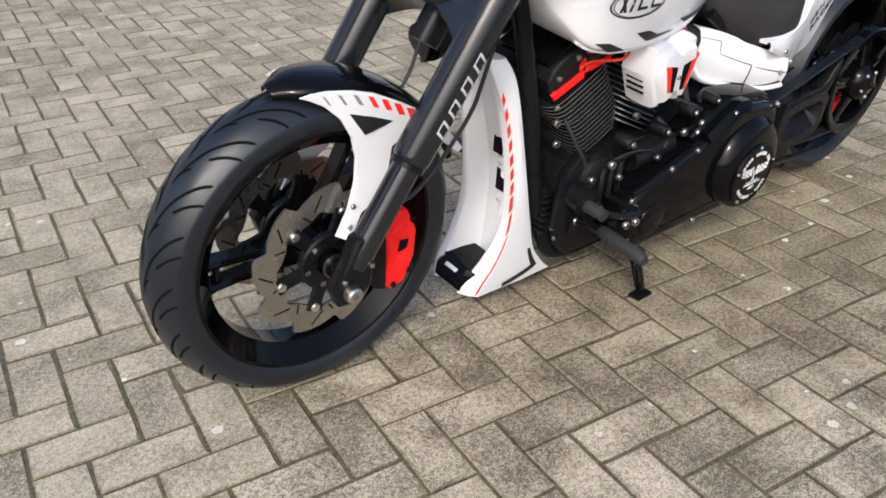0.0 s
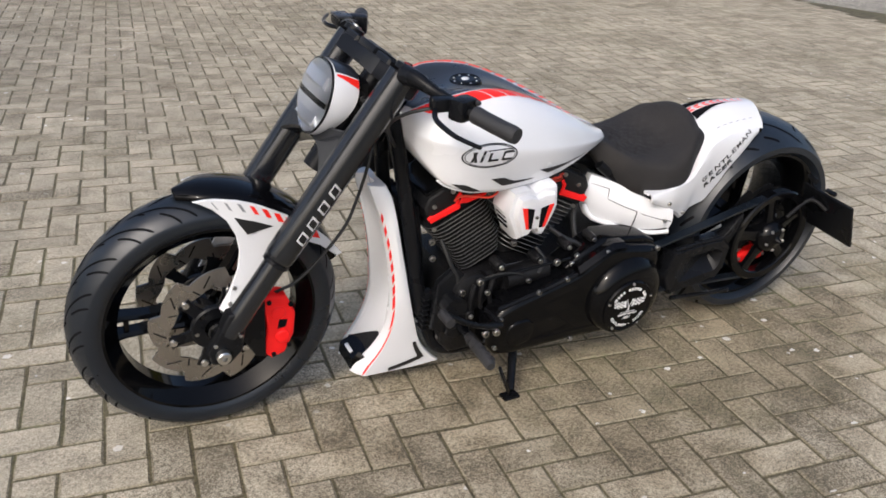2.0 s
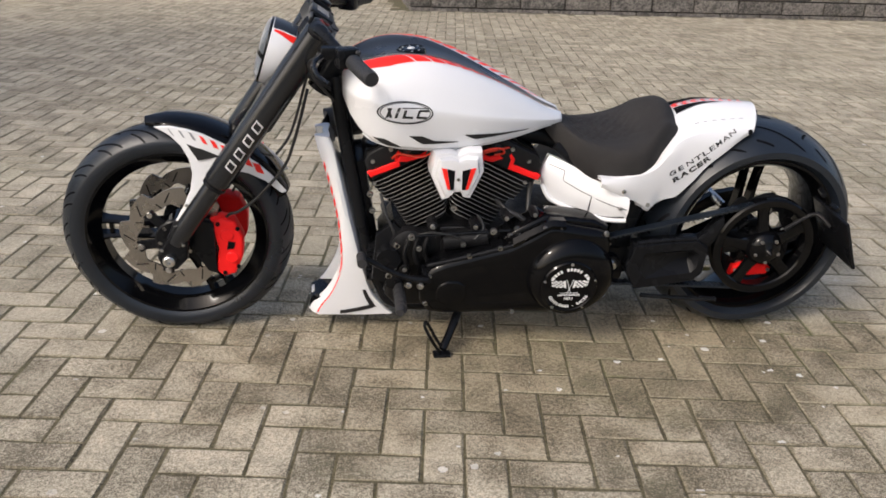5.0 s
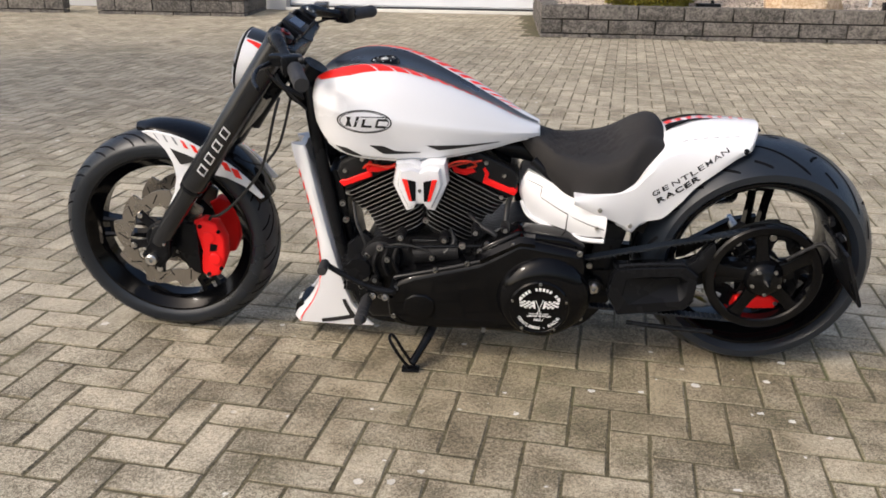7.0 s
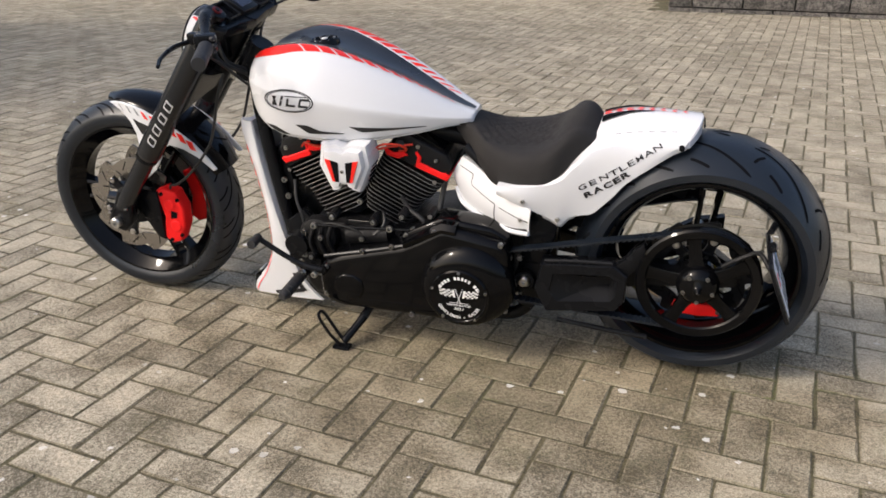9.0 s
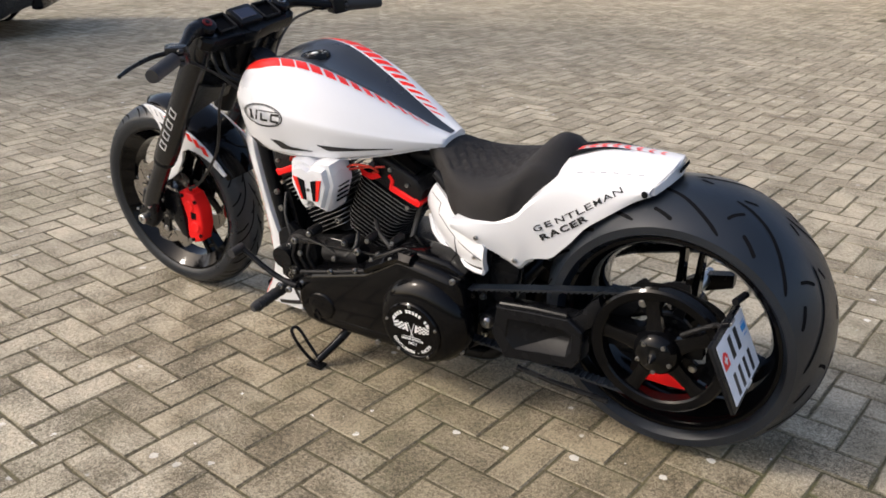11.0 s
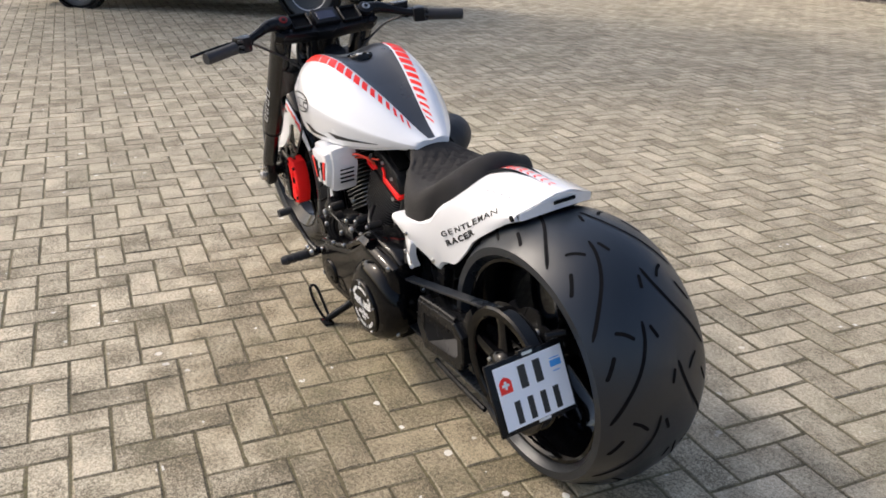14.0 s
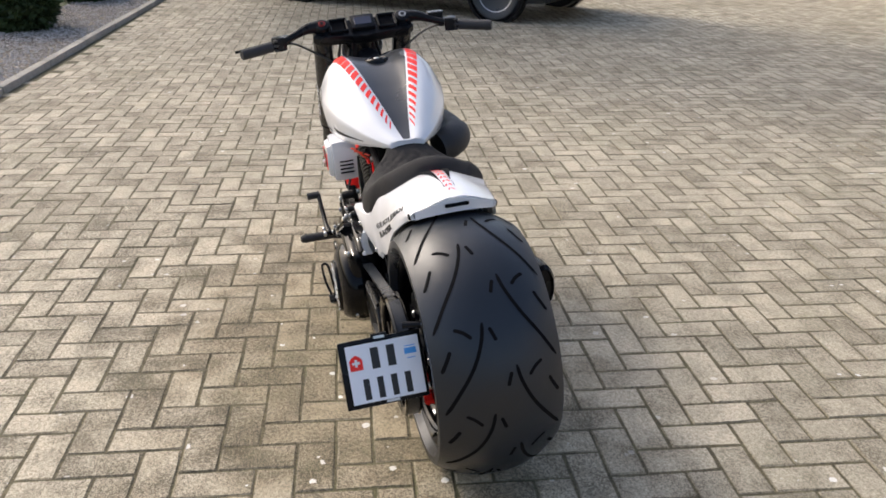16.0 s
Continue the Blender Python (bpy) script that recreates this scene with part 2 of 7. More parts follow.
# ---- mesh helpers ----
def part(name, bm, material, parent=None, label="", smooth=True, angle=35):
    """Links a bmesh as one mesh object under a thing or a part."""
    bmesh.ops.recalc_face_normals(bm, faces=bm.faces)
    me = bpy.data.meshes.new(name)
    if smooth:
        for f in bm.faces:
            f.smooth = True
        lim = radians(angle)
        for e in bm.edges:
            if len(e.link_faces) == 2 and e.calc_face_angle(0) > lim:
                e.smooth = False
    bm.to_mesh(me)
    bm.free()
    for m in (material if isinstance(material, (list, tuple)) else [material]):
        me.materials.append(m)
    ob = new(name, me)
    if parent is not None:
        ob.parent = parent
    if label:
        ob["label"] = label
    return ob


def thing(name, label, category, m=None, group="", kind=""):
    ob = new(name)
    ob.empty_display_size = 0.1
    if m is not None:
        ob.matrix_world = m
    return tagged(ob, label, category, group, kind)


def add(bm, other):
    """Joins another bmesh into bm."""
    me = bpy.data.meshes.new("tmp")
    other.to_mesh(me)
    other.free()
    bm.from_mesh(me)
    bpy.data.meshes.remove(me)
    return bm


def box(c, s, bevel=0.0, seg=2, m=None):
    bm = bmesh.new()
    bmesh.ops.create_cube(bm, size=1)
    bmesh.ops.scale(bm, vec=s, verts=bm.verts)
    if bevel > 0:
        bmesh.ops.bevel(bm, geom=list(bm.edges), offset=bevel, segments=seg, profile=0.6, affect="EDGES")
    if m is not None:
        bmesh.ops.transform(bm, matrix=m, verts=bm.verts)
    bmesh.ops.translate(bm, vec=c, verts=bm.verts)
    return bm


def spline(pts, n=8):
    """Points on a smooth curve through pts."""
    p = [Vector(q) for q in pts]
    out = []
    for i in range(len(p) - 1):
        a, b, c, d = p[max(i - 1, 0)], p[i], p[i + 1], p[min(i + 2, len(p) - 1)]
        for k in range(n):
            t = k / n
            out.append(0.5 * ((2 * b) + (c - a) * t + (2 * a - 5 * b + 4 * c - d) * t * t + (3 * b - a - 3 * c + d) * t ** 3))
    return out + [p[-1]]


def tube(pts, r, seg=12, caps=True):
    """A round bar along points; r is one radius or one for each point."""
    pts = [Vector(p) for p in pts]
    rs = r if isinstance(r, (list, tuple)) else [r] * len(pts)
    bm = bmesh.new()
    rings = []
    up = None
    for i, p in enumerate(pts):
        d = (pts[min(i + 1, len(pts) - 1)] - pts[max(i - 1, 0)]).normalized()
        if up is None:
            up = d.orthogonal().normalized()
        up = (up - d * up.dot(d)).normalized()
        side_ = d.cross(up)
        rings.append([bm.verts.new(p + (up * math.cos(a) + side_ * math.sin(a)) * rs[i]) for a in (2 * math.pi * k / seg for k in range(seg))])
    for a, b in zip(rings, rings[1:]):
        for k in range(seg):
            bm.faces.new((a[k], a[(k + 1) % seg], b[(k + 1) % seg], b[k]))
    if caps:
        bm.faces.new(rings[0][::-1])
        bm.faces.new(rings[-1])
    return bm


def loft(rings, closed=True, caps=True):
    """A skin over rings of equal length."""
    bm = bmesh.new()
    vs = [[bm.verts.new(p) for p in r] for r in rings]
    n = len(vs[0])
    for a, b in zip(vs, vs[1:]):
        for k in range(n if closed else n - 1):
            bm.faces.new((a[k], a[(k + 1) % n], b[(k + 1) % n], b[k]))
    if caps and closed:
        bm.faces.new(vs[0][::-1])
        bm.faces.new(vs[-1])
    return bm


def lathe(profile, seg=64, c=(0, 0, 0), closed=False, caps=True):
    """Turns (r, y) about the y axis through c."""
    rings = [[(c[0] + r * math.cos(a), c[1] + y, c[2] + r * math.sin(a)) for a in (2 * math.pi * k / seg for k in range(seg))] for r, y in profile]
    if closed:
        rings.append(rings[0])
        bm = loft(rings, True, False)
        bmesh.ops.remove_doubles(bm, verts=bm.verts, dist=1e-6)
        return bm
    return loft(rings, True, caps and profile[0][0] > 1e-6 and profile[-1][0] > 1e-6)


def slab(poly, y0, y1, bevel=0.0, seg=2):
    """A polygon of (x, z) points, thick from y0 to y1, with rounded rims."""
    bm = bmesh.new()
    a = [bm.verts.new((x, y0, z)) for x, z in poly]
    b = [bm.verts.new((x, y1, z)) for x, z in poly]
    n = len(poly)
    bm.faces.new(a)
    bm.faces.new(b[::-1])
    for k in range(n):
        bm.faces.new((a[k], b[k], b[(k + 1) % n], a[(k + 1) % n]))
    bmesh.ops.recalc_face_normals(bm, faces=bm.faces)
    if bevel > 0:
        rim = [e for e in bm.edges if abs(e.verts[0].co.y - e.verts[1].co.y) < 1e-6]
        bmesh.ops.bevel(bm, geom=rim, offset=bevel, segments=seg, profile=0.5, affect="EDGES")
    return bm


def bolt(c, r=0.007, h=0.006, axis="y"):
    """A hexagon socket head with a hollow, its face towards -y."""
    bm = lathe([(r * 0.45, 0.0), (r * 0.45, -h * 0.5), (r * 0.5, -h), (r * 0.85, -h), (r, -h * 0.7), (r, 0)], 10)
    if axis == "z":
        bmesh.ops.rotate(bm, cent=(0, 0, 0), matrix=Matrix.Rotation(radians(-90), 3, "X"), verts=bm.verts)
    bmesh.ops.translate(bm, vec=c, verts=bm.verts)
    return bm


def lettering(name, body, size, material, m, parent, label="", depth=0.0006, bold=0.0, shear=0.0, align="LEFT", space=1.0):
    """Words in the built-in font, as a mesh at the pose m."""
    cu = bpy.data.curves.new(name, "FONT")
    cu.body, cu.size, cu.extrude, cu.offset, cu.shear, cu.align_x, cu.space_character = body, size, depth, bold, shear, align, space
    tmp = new("tmp", cu)
    me = bpy.data.meshes.new_from_object(tmp.evaluated_get(bpy.context.evaluated_depsgraph_get()))
    bpy.data.objects.remove(tmp)
    me.materials.clear()
    me.materials.append(material)
    ob = new(name, me)
    ob.parent = parent
    ob.matrix_local = m
    if label:
        ob["label"] = label
    return ob


def axes(origin, right, up):
    """A pose from an origin, the way of writing and the way up."""
    r = Vector(right).normalized()
    n = r.cross(Vector(up)).normalized()
    u = n.cross(r)
    return Matrix(((r.x, u.x, n.x, origin[0]), (r.y, u.y, n.y, origin[1]), (r.z, u.z, n.z, origin[2]), (0, 0, 0, 1)))

# ---- setting: ground, kerb, building ----
LAT_ANGLE = radians(-8.0)                      # run of the herringbone paving
LAT0 = Vector((0.0, 0.007))
CELL = 0.1


def lat(u, v):
    c, s = math.cos(LAT_ANGLE), math.sin(LAT_ANGLE)
    return Vector((LAT0.x + CELL * (u * c - v * s), LAT0.y + CELL * (u * s + v * c)))


def kerb_y(x):
    return -2.134 - 0.147 * (x + 3.913)


def paving_right(y):
    return 6.95 + (y - 5.26) * 0.24


def sheet(name, pts, z, material, label, category, thick=0.02):
    bm = bmesh.new()
    top = [bm.verts.new((x, y, z)) for x, y in pts]
    bot = [bm.verts.new((x, y, z - thick)) for x, y in pts]
    bm.faces.new(top)
    bm.faces.new(bot[::-1])
    for k in range(len(pts)):
        bm.faces.new((top[k], bot[k], bot[(k + 1) % len(pts)], top[(k + 1) % len(pts)]))
    ob = part(name, bm, material, smooth=False)
    return tagged(ob, label, category, kind="structure")


FACE_Y = 11.4
sheet("ground", [(-400, -400), (400, -400), (400, 400), (-400, 400)], -0.035, stone_mat("yard surface", (0.15, 0.14, 0.115, 1), (0.42, 0.385, 0.32, 1), False, 0.4, 0.8, 0.6, 1.0, 60), "worn grey-brown yard surface round the paving", "ground", 0.2)
pavement = sheet("pavement", [(-14, kerb_y(-14)), (9, kerb_y(9)), (7.0, 5.0), (paving_right(FACE_Y), FACE_Y), (-14, FACE_Y)], -0.0026, JOINT, "herringbone paving of weathered grey-brown concrete blocks with mossy joints", "paving")


def kerb():
    t = thing("kerb", "weathered concrete edging stones between the paving and a gravel bed", "kerb", kind="structure")
    rnd = random.Random(4)
    for i in range(22):
        x0 = -13.0 + i
        bm = box((0, 0, 0), (0.99, 0.07, 0.16), 0.008, 2)
        ob = part("kerb_stone", bm, KERB, t)
        xc = x0 + 0.5
        ob.matrix_local = pose(xc, kerb_y(xc) - 0.037, -0.03 + rnd.uniform(-0.004, 0.004), 0, 0, math.degrees(math.atan(-0.147)))
    return t


kerb()
sheet("gravel_bed", [(-14, kerb_y(-14) - 0.07), (-14, kerb_y(-14) - 1.1), (9, kerb_y(9) - 1.1), (9, kerb_y(9) - 0.07)], -0.01, EARTH, "bed of loose grey gravel behind the edging stones", "gravel bed")
sheet("planting_bed", [(-14, kerb_y(-14) - 1.1), (-14, -14), (9, -14), (9, kerb_y(9) - 1.1)], -0.006, stone_mat("lawn soil", (0.03, 0.04, 0.012, 1), (0.09, 0.11, 0.035, 1), False, 0.9, 0.0, 1.0, 3.0, 90), "green planting bed with short grass behind the gravel", "planting bed")


def pebbles(name, spots, size, material, label, category, seed):
    """Loose stones, one mesh, each a small uneven lump."""
    rnd = random.Random(seed)
    verts, faces = [], []
    for x, y, z in spots:
        s = size * rnd.uniform(0.5, 1.4)
        a = rnd.uniform(0, 6.28)
        k = len(verts)
        for i in range(5):
            b = a + i * 1.2566 + rnd.uniform(-0.25, 0.25)
            r = s * rnd.uniform(0.75, 1.1)
            verts.append((x + r * math.cos(b), y + r * math.sin(b), z - s * 0.1))
        verts.append((x + rnd.uniform(-0.3, 0.3) * s, y + rnd.uniform(-0.3, 0.3) * s, z + s * rnd.uniform(0.45, 0.8)))
        faces += [(k + i, k + (i + 1) % 5, k + 5) for i in range(5)]
    me = bpy.data.meshes.new(name)
    me.from_pydata(verts, [], faces)
    me.materials.append(material)
    return tagged(new(name, me), label, category, kind="stuff")


rg = random.Random(8)
pebbles("gravel", [(x, kerb_y(x) - rg.uniform(0.09, 1.08), -0.008) for x in (rg.uniform(-11, -2) for _ in range(9000))], 0.016, GRAVEL, "loose grey and pale gravel in the bed along the edging", "gravel", 3)


def block_wall(name, runs, label, rows, seed, blen=0.58):
    """A dry wall of split blocks along runs of (x0, y0, x1, y1), each block a piece of its own."""
    t = thing(name, label, "planter wall", kind="structure")
    rnd = random.Random(seed)
    shapes = []
    for v in range(6):
        bm = bmesh.new()
        bmesh.ops.create_cube(bm, size=1)
        bmesh.ops.subdivide_edges(bm, edges=list(bm.edges), cuts=2, use_grid_fill=True)
        for q in bm.verts:
            edge = sum(abs(c) > 0.49 for c in q.co)
            k = 0.045 if edge >= 2 else 0.0
            q.co = Vector((q.co.x * (1 - k * 0.5), q.co.y * (1 - k * 1.6), q.co.z * (1 - k * 1.5)))
            q.co.y += rnd.uniform(-0.035, 0.035)
            q.co.z += rnd.uniform(-0.012, 0.012)
        ob = part("tmp", bm, BLOCK, None, "", True, 50)
        shapes.append(ob.data)
        bpy.data.objects.remove(ob)
    for x0, y0, x1, y1 in runs:
        d = Vector((x1 - x0, y1 - y0))
        length, ang = d.length, math.atan2(d.y, d.x)
        d.normalize()
        for r, (z0, z1) in enumerate(rows):
            s = -blen * (0.5 if r % 2 else 0.0)
            while s < length - 0.02:
                e = min(s + blen * rnd.uniform(0.94, 1.05), length)
                if length - e < 0.16:
                    e = length
                a = max(s, 0.0)
                if e - a > 0.05:
                    ob = new("block", rnd.choice(shapes))
                    ob.parent = t
                    c = Vector((x0, y0)) + d * ((a + e) / 2)
                    nrm = Vector((-d.y, d.x))
                    c += nrm * 0.11
                    ob.matrix_local = Matrix.LocRotScale((c.x, c.y, (z0 + z1) / 2), Euler((0, 0, ang)), (e - a - 0.008, 0.22, z1 - z0 - 0.006))
                s = e
    return t


ROWS3 = [(-0.06, 0.045), (0.045, 0.215), (0.215, 0.385)]
block_wall("planter_wall_1", [(0.40, 8.3, 7.62, 8.3), (0.40, 11.2, 0.40, 8.53), (7.62, 8.53, 7.95, 11.2)], "low planter wall of dark grey split concrete blocks in staggered courses", ROWS3, 21)
block_wall("planter_wall_2", [(-6.0, 10.05, -3.8, 10.05), (-3.8, 10.28, -3.8, 11.3), (-10.5, 10.05, -6.5, 10.05)], "low planter wall of dark grey split blocks beside a garage door", ROWS3, 22)
sheet("planter_bed", [(0.62, 8.5), (7.6, 8.5), (7.9, FACE_Y), (0.62, FACE_Y)], 0.325, EARTH, "raised planter bed covered with cream pebbles", "planter bed", 0.3)
pebbles("cream_pebbles", [(rg.uniform(0.66, 7.5), rg.uniform(8.55, 11.3), 0.328) for _ in range(7000)], 0.022, PEBBLE, "cream pebbles covering the raised planter bed", "pebbles", 5)


def facade():
    """One wall with two sectional doors and a stretch of trapezoid cladding between them."""
    bm = bmesh.new()
    for x0, x1, z0, z1 in ((-16, -3.5, 0, 4.6), (-3.5, 0.6, 2.9, 4.6), (0.6, 8.5, 0, 4.6), (8.5, 14.5, 2.9, 4.6), (14.5, 20, 0, 4.6)):
        add(bm, box(((x0 + x1) / 2, FACE_Y + 0.2, (z0 + z1) / 2 - 0.02), (x1 - x0, 0.3, z1 - z0 + 0.04)))
    tagged(part("wall_north", bm, mat("render", (0.55, 0.55, 0.54), 0.8, 0, 0.08, 2, 0.2, 80), smooth=False), "light grey rendered wall of a garage building", "wall", kind="structure")
    tagged(part("roof", box((2, FACE_Y + 3.2, 4.75), (37, 7, 0.25), 0.03), TRIM_GREY), "flat grey metal roof edge of the garage building", "roof", kind="structure")
    bm = bmesh.new()
    prof, x = [], 0.62
    while x < 8.45:
        prof += [(x, 0.0), (x + 0.055, 0.0), (x + 0.07, -0.03), (x + 0.125, -0.03)]
        x += 0.14
    lo = [bm.verts.new((px, FACE_Y + 0.04 + py, 0.42)) for px, py in prof]
    hi = [bm.verts.new((px, FACE_Y + 0.04 + py, 4.55)) for px, py in prof]
    for k in range(len(prof) - 1):
        bm.faces.new((lo[k], lo[k + 1], hi[k + 1], hi[k]))
    ex = bmesh.ops.extrude_face_region(bm, geom=list(bm.faces))
    bmesh.ops.translate(bm, vec=(0, 0.008, 0), verts=[v for v in ex["geom"] if isinstance(v, bmesh.types.BMVert)])
    tagged(part("cladding", bm, CLADDING, smooth=False), "pale grey trapezoid metal cladding above the planter", "cladding", kind="structure")
    tagged(part("trim", box((4.5, FACE_Y + 0.01, 0.385), (7.85, 0.06, 0.05), 0.006), TRIM_GREY), "dark grey metal drip rail under the cladding", "trim", kind="structure")
    for i, (x0, x1) in enumerate(((-3.45, 0.55), (8.55, 14.4))):
        d = thing("door_%d" % (i + 1), "closed white sectional garage door with fine horizontal ribs", "garage door", kind="structure")
        n = 23
        for s in range(5):
            bm = bmesh.new()
            z0, h = 0.07 + s * 0.56, 0.555
            ring = [(0.0, z0)]
            for k in range(4):
                a = z0 + h * k / 4
                b = z0 + h * (k + 1) / 4
                ring += [(0.0, a + 0.012), (-0.014, a + 0.022), (-0.014, b - 0.012), (0.0, b - 0.002)]
            lo = [bm.verts.new((x0, FACE_Y + 0.06 + py, pz)) for py, pz in ring]
            hi = [bm.verts.new((x1, FACE_Y + 0.06 + py, pz)) for py, pz in ring]
            for k in range(len(ring) - 1):
                bm.faces.new((lo[k], hi[k], hi[k + 1], lo[k + 1]))
            ex = bmesh.ops.extrude_face_region(bm, geom=list(bm.faces))
            bmesh.ops.translate(bm, vec=(0, 0.03, 0), verts=[v for v in ex["geom"] if isinstance(v, bmesh.types.BMVert)])
            part("panel", bm, PANEL_WHITE, d, smooth=False)
        part("bottom_seal", box(((x0 + x1) / 2, FACE_Y + 0.05, 0.055), (x1 - x0, 0.04, 0.03), 0.004), GRIP, d, "dark rubber seal")
        part("sill", box(((x0 + x1) / 2, FACE_Y - 0.01, 0.016), (x1 - x0 + 0.1, 0.16, 0.05), 0.006), SILL_WHITE, d, "pale sill strip")
        for x in (x0 - 0.03, x1 + 0.03):
            part("door_frame", box((x, FACE_Y + 0.02, 1.45), (0.06, 0.08, 2.9), 0.005), TRIM_GREY if i == 0 else PANEL_WHITE, d)


facade()


def leaf_cloud(spots, size, rnd):
    """Leaves as small folded blades, one mesh."""
    verts, faces = [], []
    for p, nrm in spots:
        d = (Vector(nrm) + Vector((rnd.uniform(-1, 1), rnd.uniform(-1, 1), rnd.uniform(-0.6, 1.0))) * 0.9).normalized()
        sd = d.cross(Vector((rnd.uniform(-1, 1), rnd.uniform(-1, 1), rnd.uniform(-1, 1)))).normalized()
        s = size * rnd.uniform(0.6, 1.5)
        k = len(verts)
        p = Vector(p)
        up = d.cross(sd) * s * 0.16
        verts += [p - d * s * 0.3, p + sd * s * 0.42 + d * s * 0.25 + up, p + d * s, p - sd * s * 0.42 + d * s * 0.25 + up]
        faces += [(k, k + 1, k + 2), (k, k + 2, k + 3)]
    me = bpy.data.meshes.new("leaves")
    me.from_pydata([tuple(v) for v in verts], [], faces)
    return me


def clipped_bush(at, tiers, label, seed, leaf=LEAF_GREEN, count=8500, size=0.034):
    """A trunk with clipped cushions: (dx, dy, z, rx, rz, squareness)."""
    rnd = random.Random(seed)
    t = thing("topiary_bush", label, "bush", pose(*at))
    top = max(q[2] + q[4] for q in tiers)
    part("trunk", tube(spline([(0, 0, -0.05), (0.02, 0.01, top * 0.4), (-0.02, 0.0, top * 0.95)], 4), [0.05, 0.05, 0.045, 0.045, 0.04, 0.04, 0.035, 0.03, 0.03], 8), BARK, t)
    for dx, dy, z, rx, rz, sq in tiers:
        spots = []
        for _ in range(count):
            u, a = rnd.uniform(-1, 1), rnd.uniform(0, 6.2832)
            c = math.sqrt(1 - u * u)
            n = Vector((c * math.cos(a), c * math.sin(a), u))
            k = 1.0 / (abs(c) ** sq + abs(u) ** sq) ** (1 / sq)
            lump = 1 + 0.13 * noise.noise(n * 3.1 + Vector((seed, 0, 0))) + 0.12 * noise.noise(n * 7 + Vector((0, seed, 0)))
            q = n * k * lump * rnd.choice((1.05, 1.02, 1.0, 0.97, 0.9, 0.8))
            spots.append(((dx + q.x * rx, dy + q.y * rx, z + q.z * rz), n))
        me = leaf_cloud(spots, size, rnd)
        me.materials.append(leaf)
        ob = new("crown", me)
        ob.parent = t
        # solid dark core: the shade between the leaves is put into its colour
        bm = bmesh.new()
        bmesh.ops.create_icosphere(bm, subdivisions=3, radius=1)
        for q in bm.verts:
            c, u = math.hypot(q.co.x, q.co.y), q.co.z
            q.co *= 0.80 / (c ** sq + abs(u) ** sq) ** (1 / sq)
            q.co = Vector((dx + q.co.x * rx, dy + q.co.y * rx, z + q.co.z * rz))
        part("foliage_core", bm, LEAF_DARK, ob, "dark core for inner twigs and foliage, shade put into its colour")
    return t


clipped_bush((1.82, 9.2, 0.33), [(0, 0, 0.27, 0.58, 0.29, 2.9), (0, 0, 0.95, 0.44, 0.26, 2.6), (0, 0, 1.5, 0.3, 0.26, 2.2)], "clipped yellow-green conifer in stacked cushions, standing in the planter", 31)
clipped_bush((6.05, 9.2, 0.33), [(0, 0, 0.42, 0.64, 0.44, 2.5), (0.22, 0, 1.2, 0.55, 0.36, 2.4), (0.1, 0, 1.85, 0.35, 0.3, 2.2)], "large clipped yellow-green conifer with rounded cushions in the planter", 32, count=12000)


def standing_rock():
    rnd = random.Random(6)
    rings = []
    base = [(-0.50, -0.10), (-0.36, -0.30), (-0.05, -0.36), (0.16, -0.34), (0.20, -0.30), (0.44, -0.02), (0.47, 0.2), (0.2, 0.36), (-0.2, 0.36), (-0.45, 0.2)]
    for i in range(15):
        f = i / 14
        sx = 1.0 - 0.22 * f - (0.35 * max(0, f - 0.8) / 0.2) + 0.06 * math.sin(7 * f)
        rings.append([((x * sx * (1 + (0.42 * max(0.0, 1 - f * 2.2) if x > 0 else 0.06)) - 0.12 * f + 0.03 * noise.noise(Vector((x * 4, y * 4, f * 6)))) * 1.03, y * sx + 0.03 * noise.noise(Vector((x * 4 + 9, y * 4, f * 6))), -0.05 + 1.95 * f + rnd.uniform(-0.012, 0.012)) for x, y in base])
    bm = loft(rings)
    bmesh.ops.subdivide_edges(bm, edges=list(bm.edges), cuts=1, use_grid_fill=True)
    for v in bm.verts:
        v.co += Vector((1, 1, 0)) * 0.050 * noise.noise(v.co * 5) + Vector((1, -1, 0.3)) * 0.022 * noise.noise(v.co * 15)
    ob = part("standing_stone", bm, SAND_ROCK, None, "", True, 28)
    ob.matrix_world = pose(3.74, 9.1, 0.33) @ Matrix.Diagonal((0.82, 0.9, 1, 1))
    tagged(ob, "tall upright sandstone boulder with cream and brown faces in the planter", "boulder")


standing_rock()


def trellis():
    t = thing("garden_trellis", "small white metal lattice obelisk standing in the planter", "trellis", pose(4.92, 9.6, 0.33))
    for x in (-0.12, 0.12):
        part("upright", tube([(x, 0, -0.03), (x * 0.8, 0, 1.6)], 0.018, 8), PANEL_WHITE, t)
    for k in range(6):
        z = 0.15 + k * 0.22
        s = 1 if k % 2 else -1
        part("brace", tube([(-0.11 * s, 0.0, z), (0.11 * s, 0.0, z + 0.22)], 0.009, 6), PANEL_WHITE, t)
    ob = part("plant_trough", box((0, 0, 0.05), (0.3, 0.16, 0.13), 0.012), BLACKSATIN)
    ob.matrix_world = pose(4.82, 8.85, 0.335)
    tagged(ob, "small dark plastic trough standing on the pebbles", "plant trough")
    ob = part("garden_spotlight", add(box((0, 0, 0.02), (0.3, 0.12, 0.06), 0.015), tube([(0.05, 0, 0), (0.05, 0, 0.09)], 0.02)), BLACKSATIN)
    ob.matrix_world = pose(2.55, 9.0, 0.335)
    tagged(ob, "low black garden spotlight lying among the pebbles", "garden light")


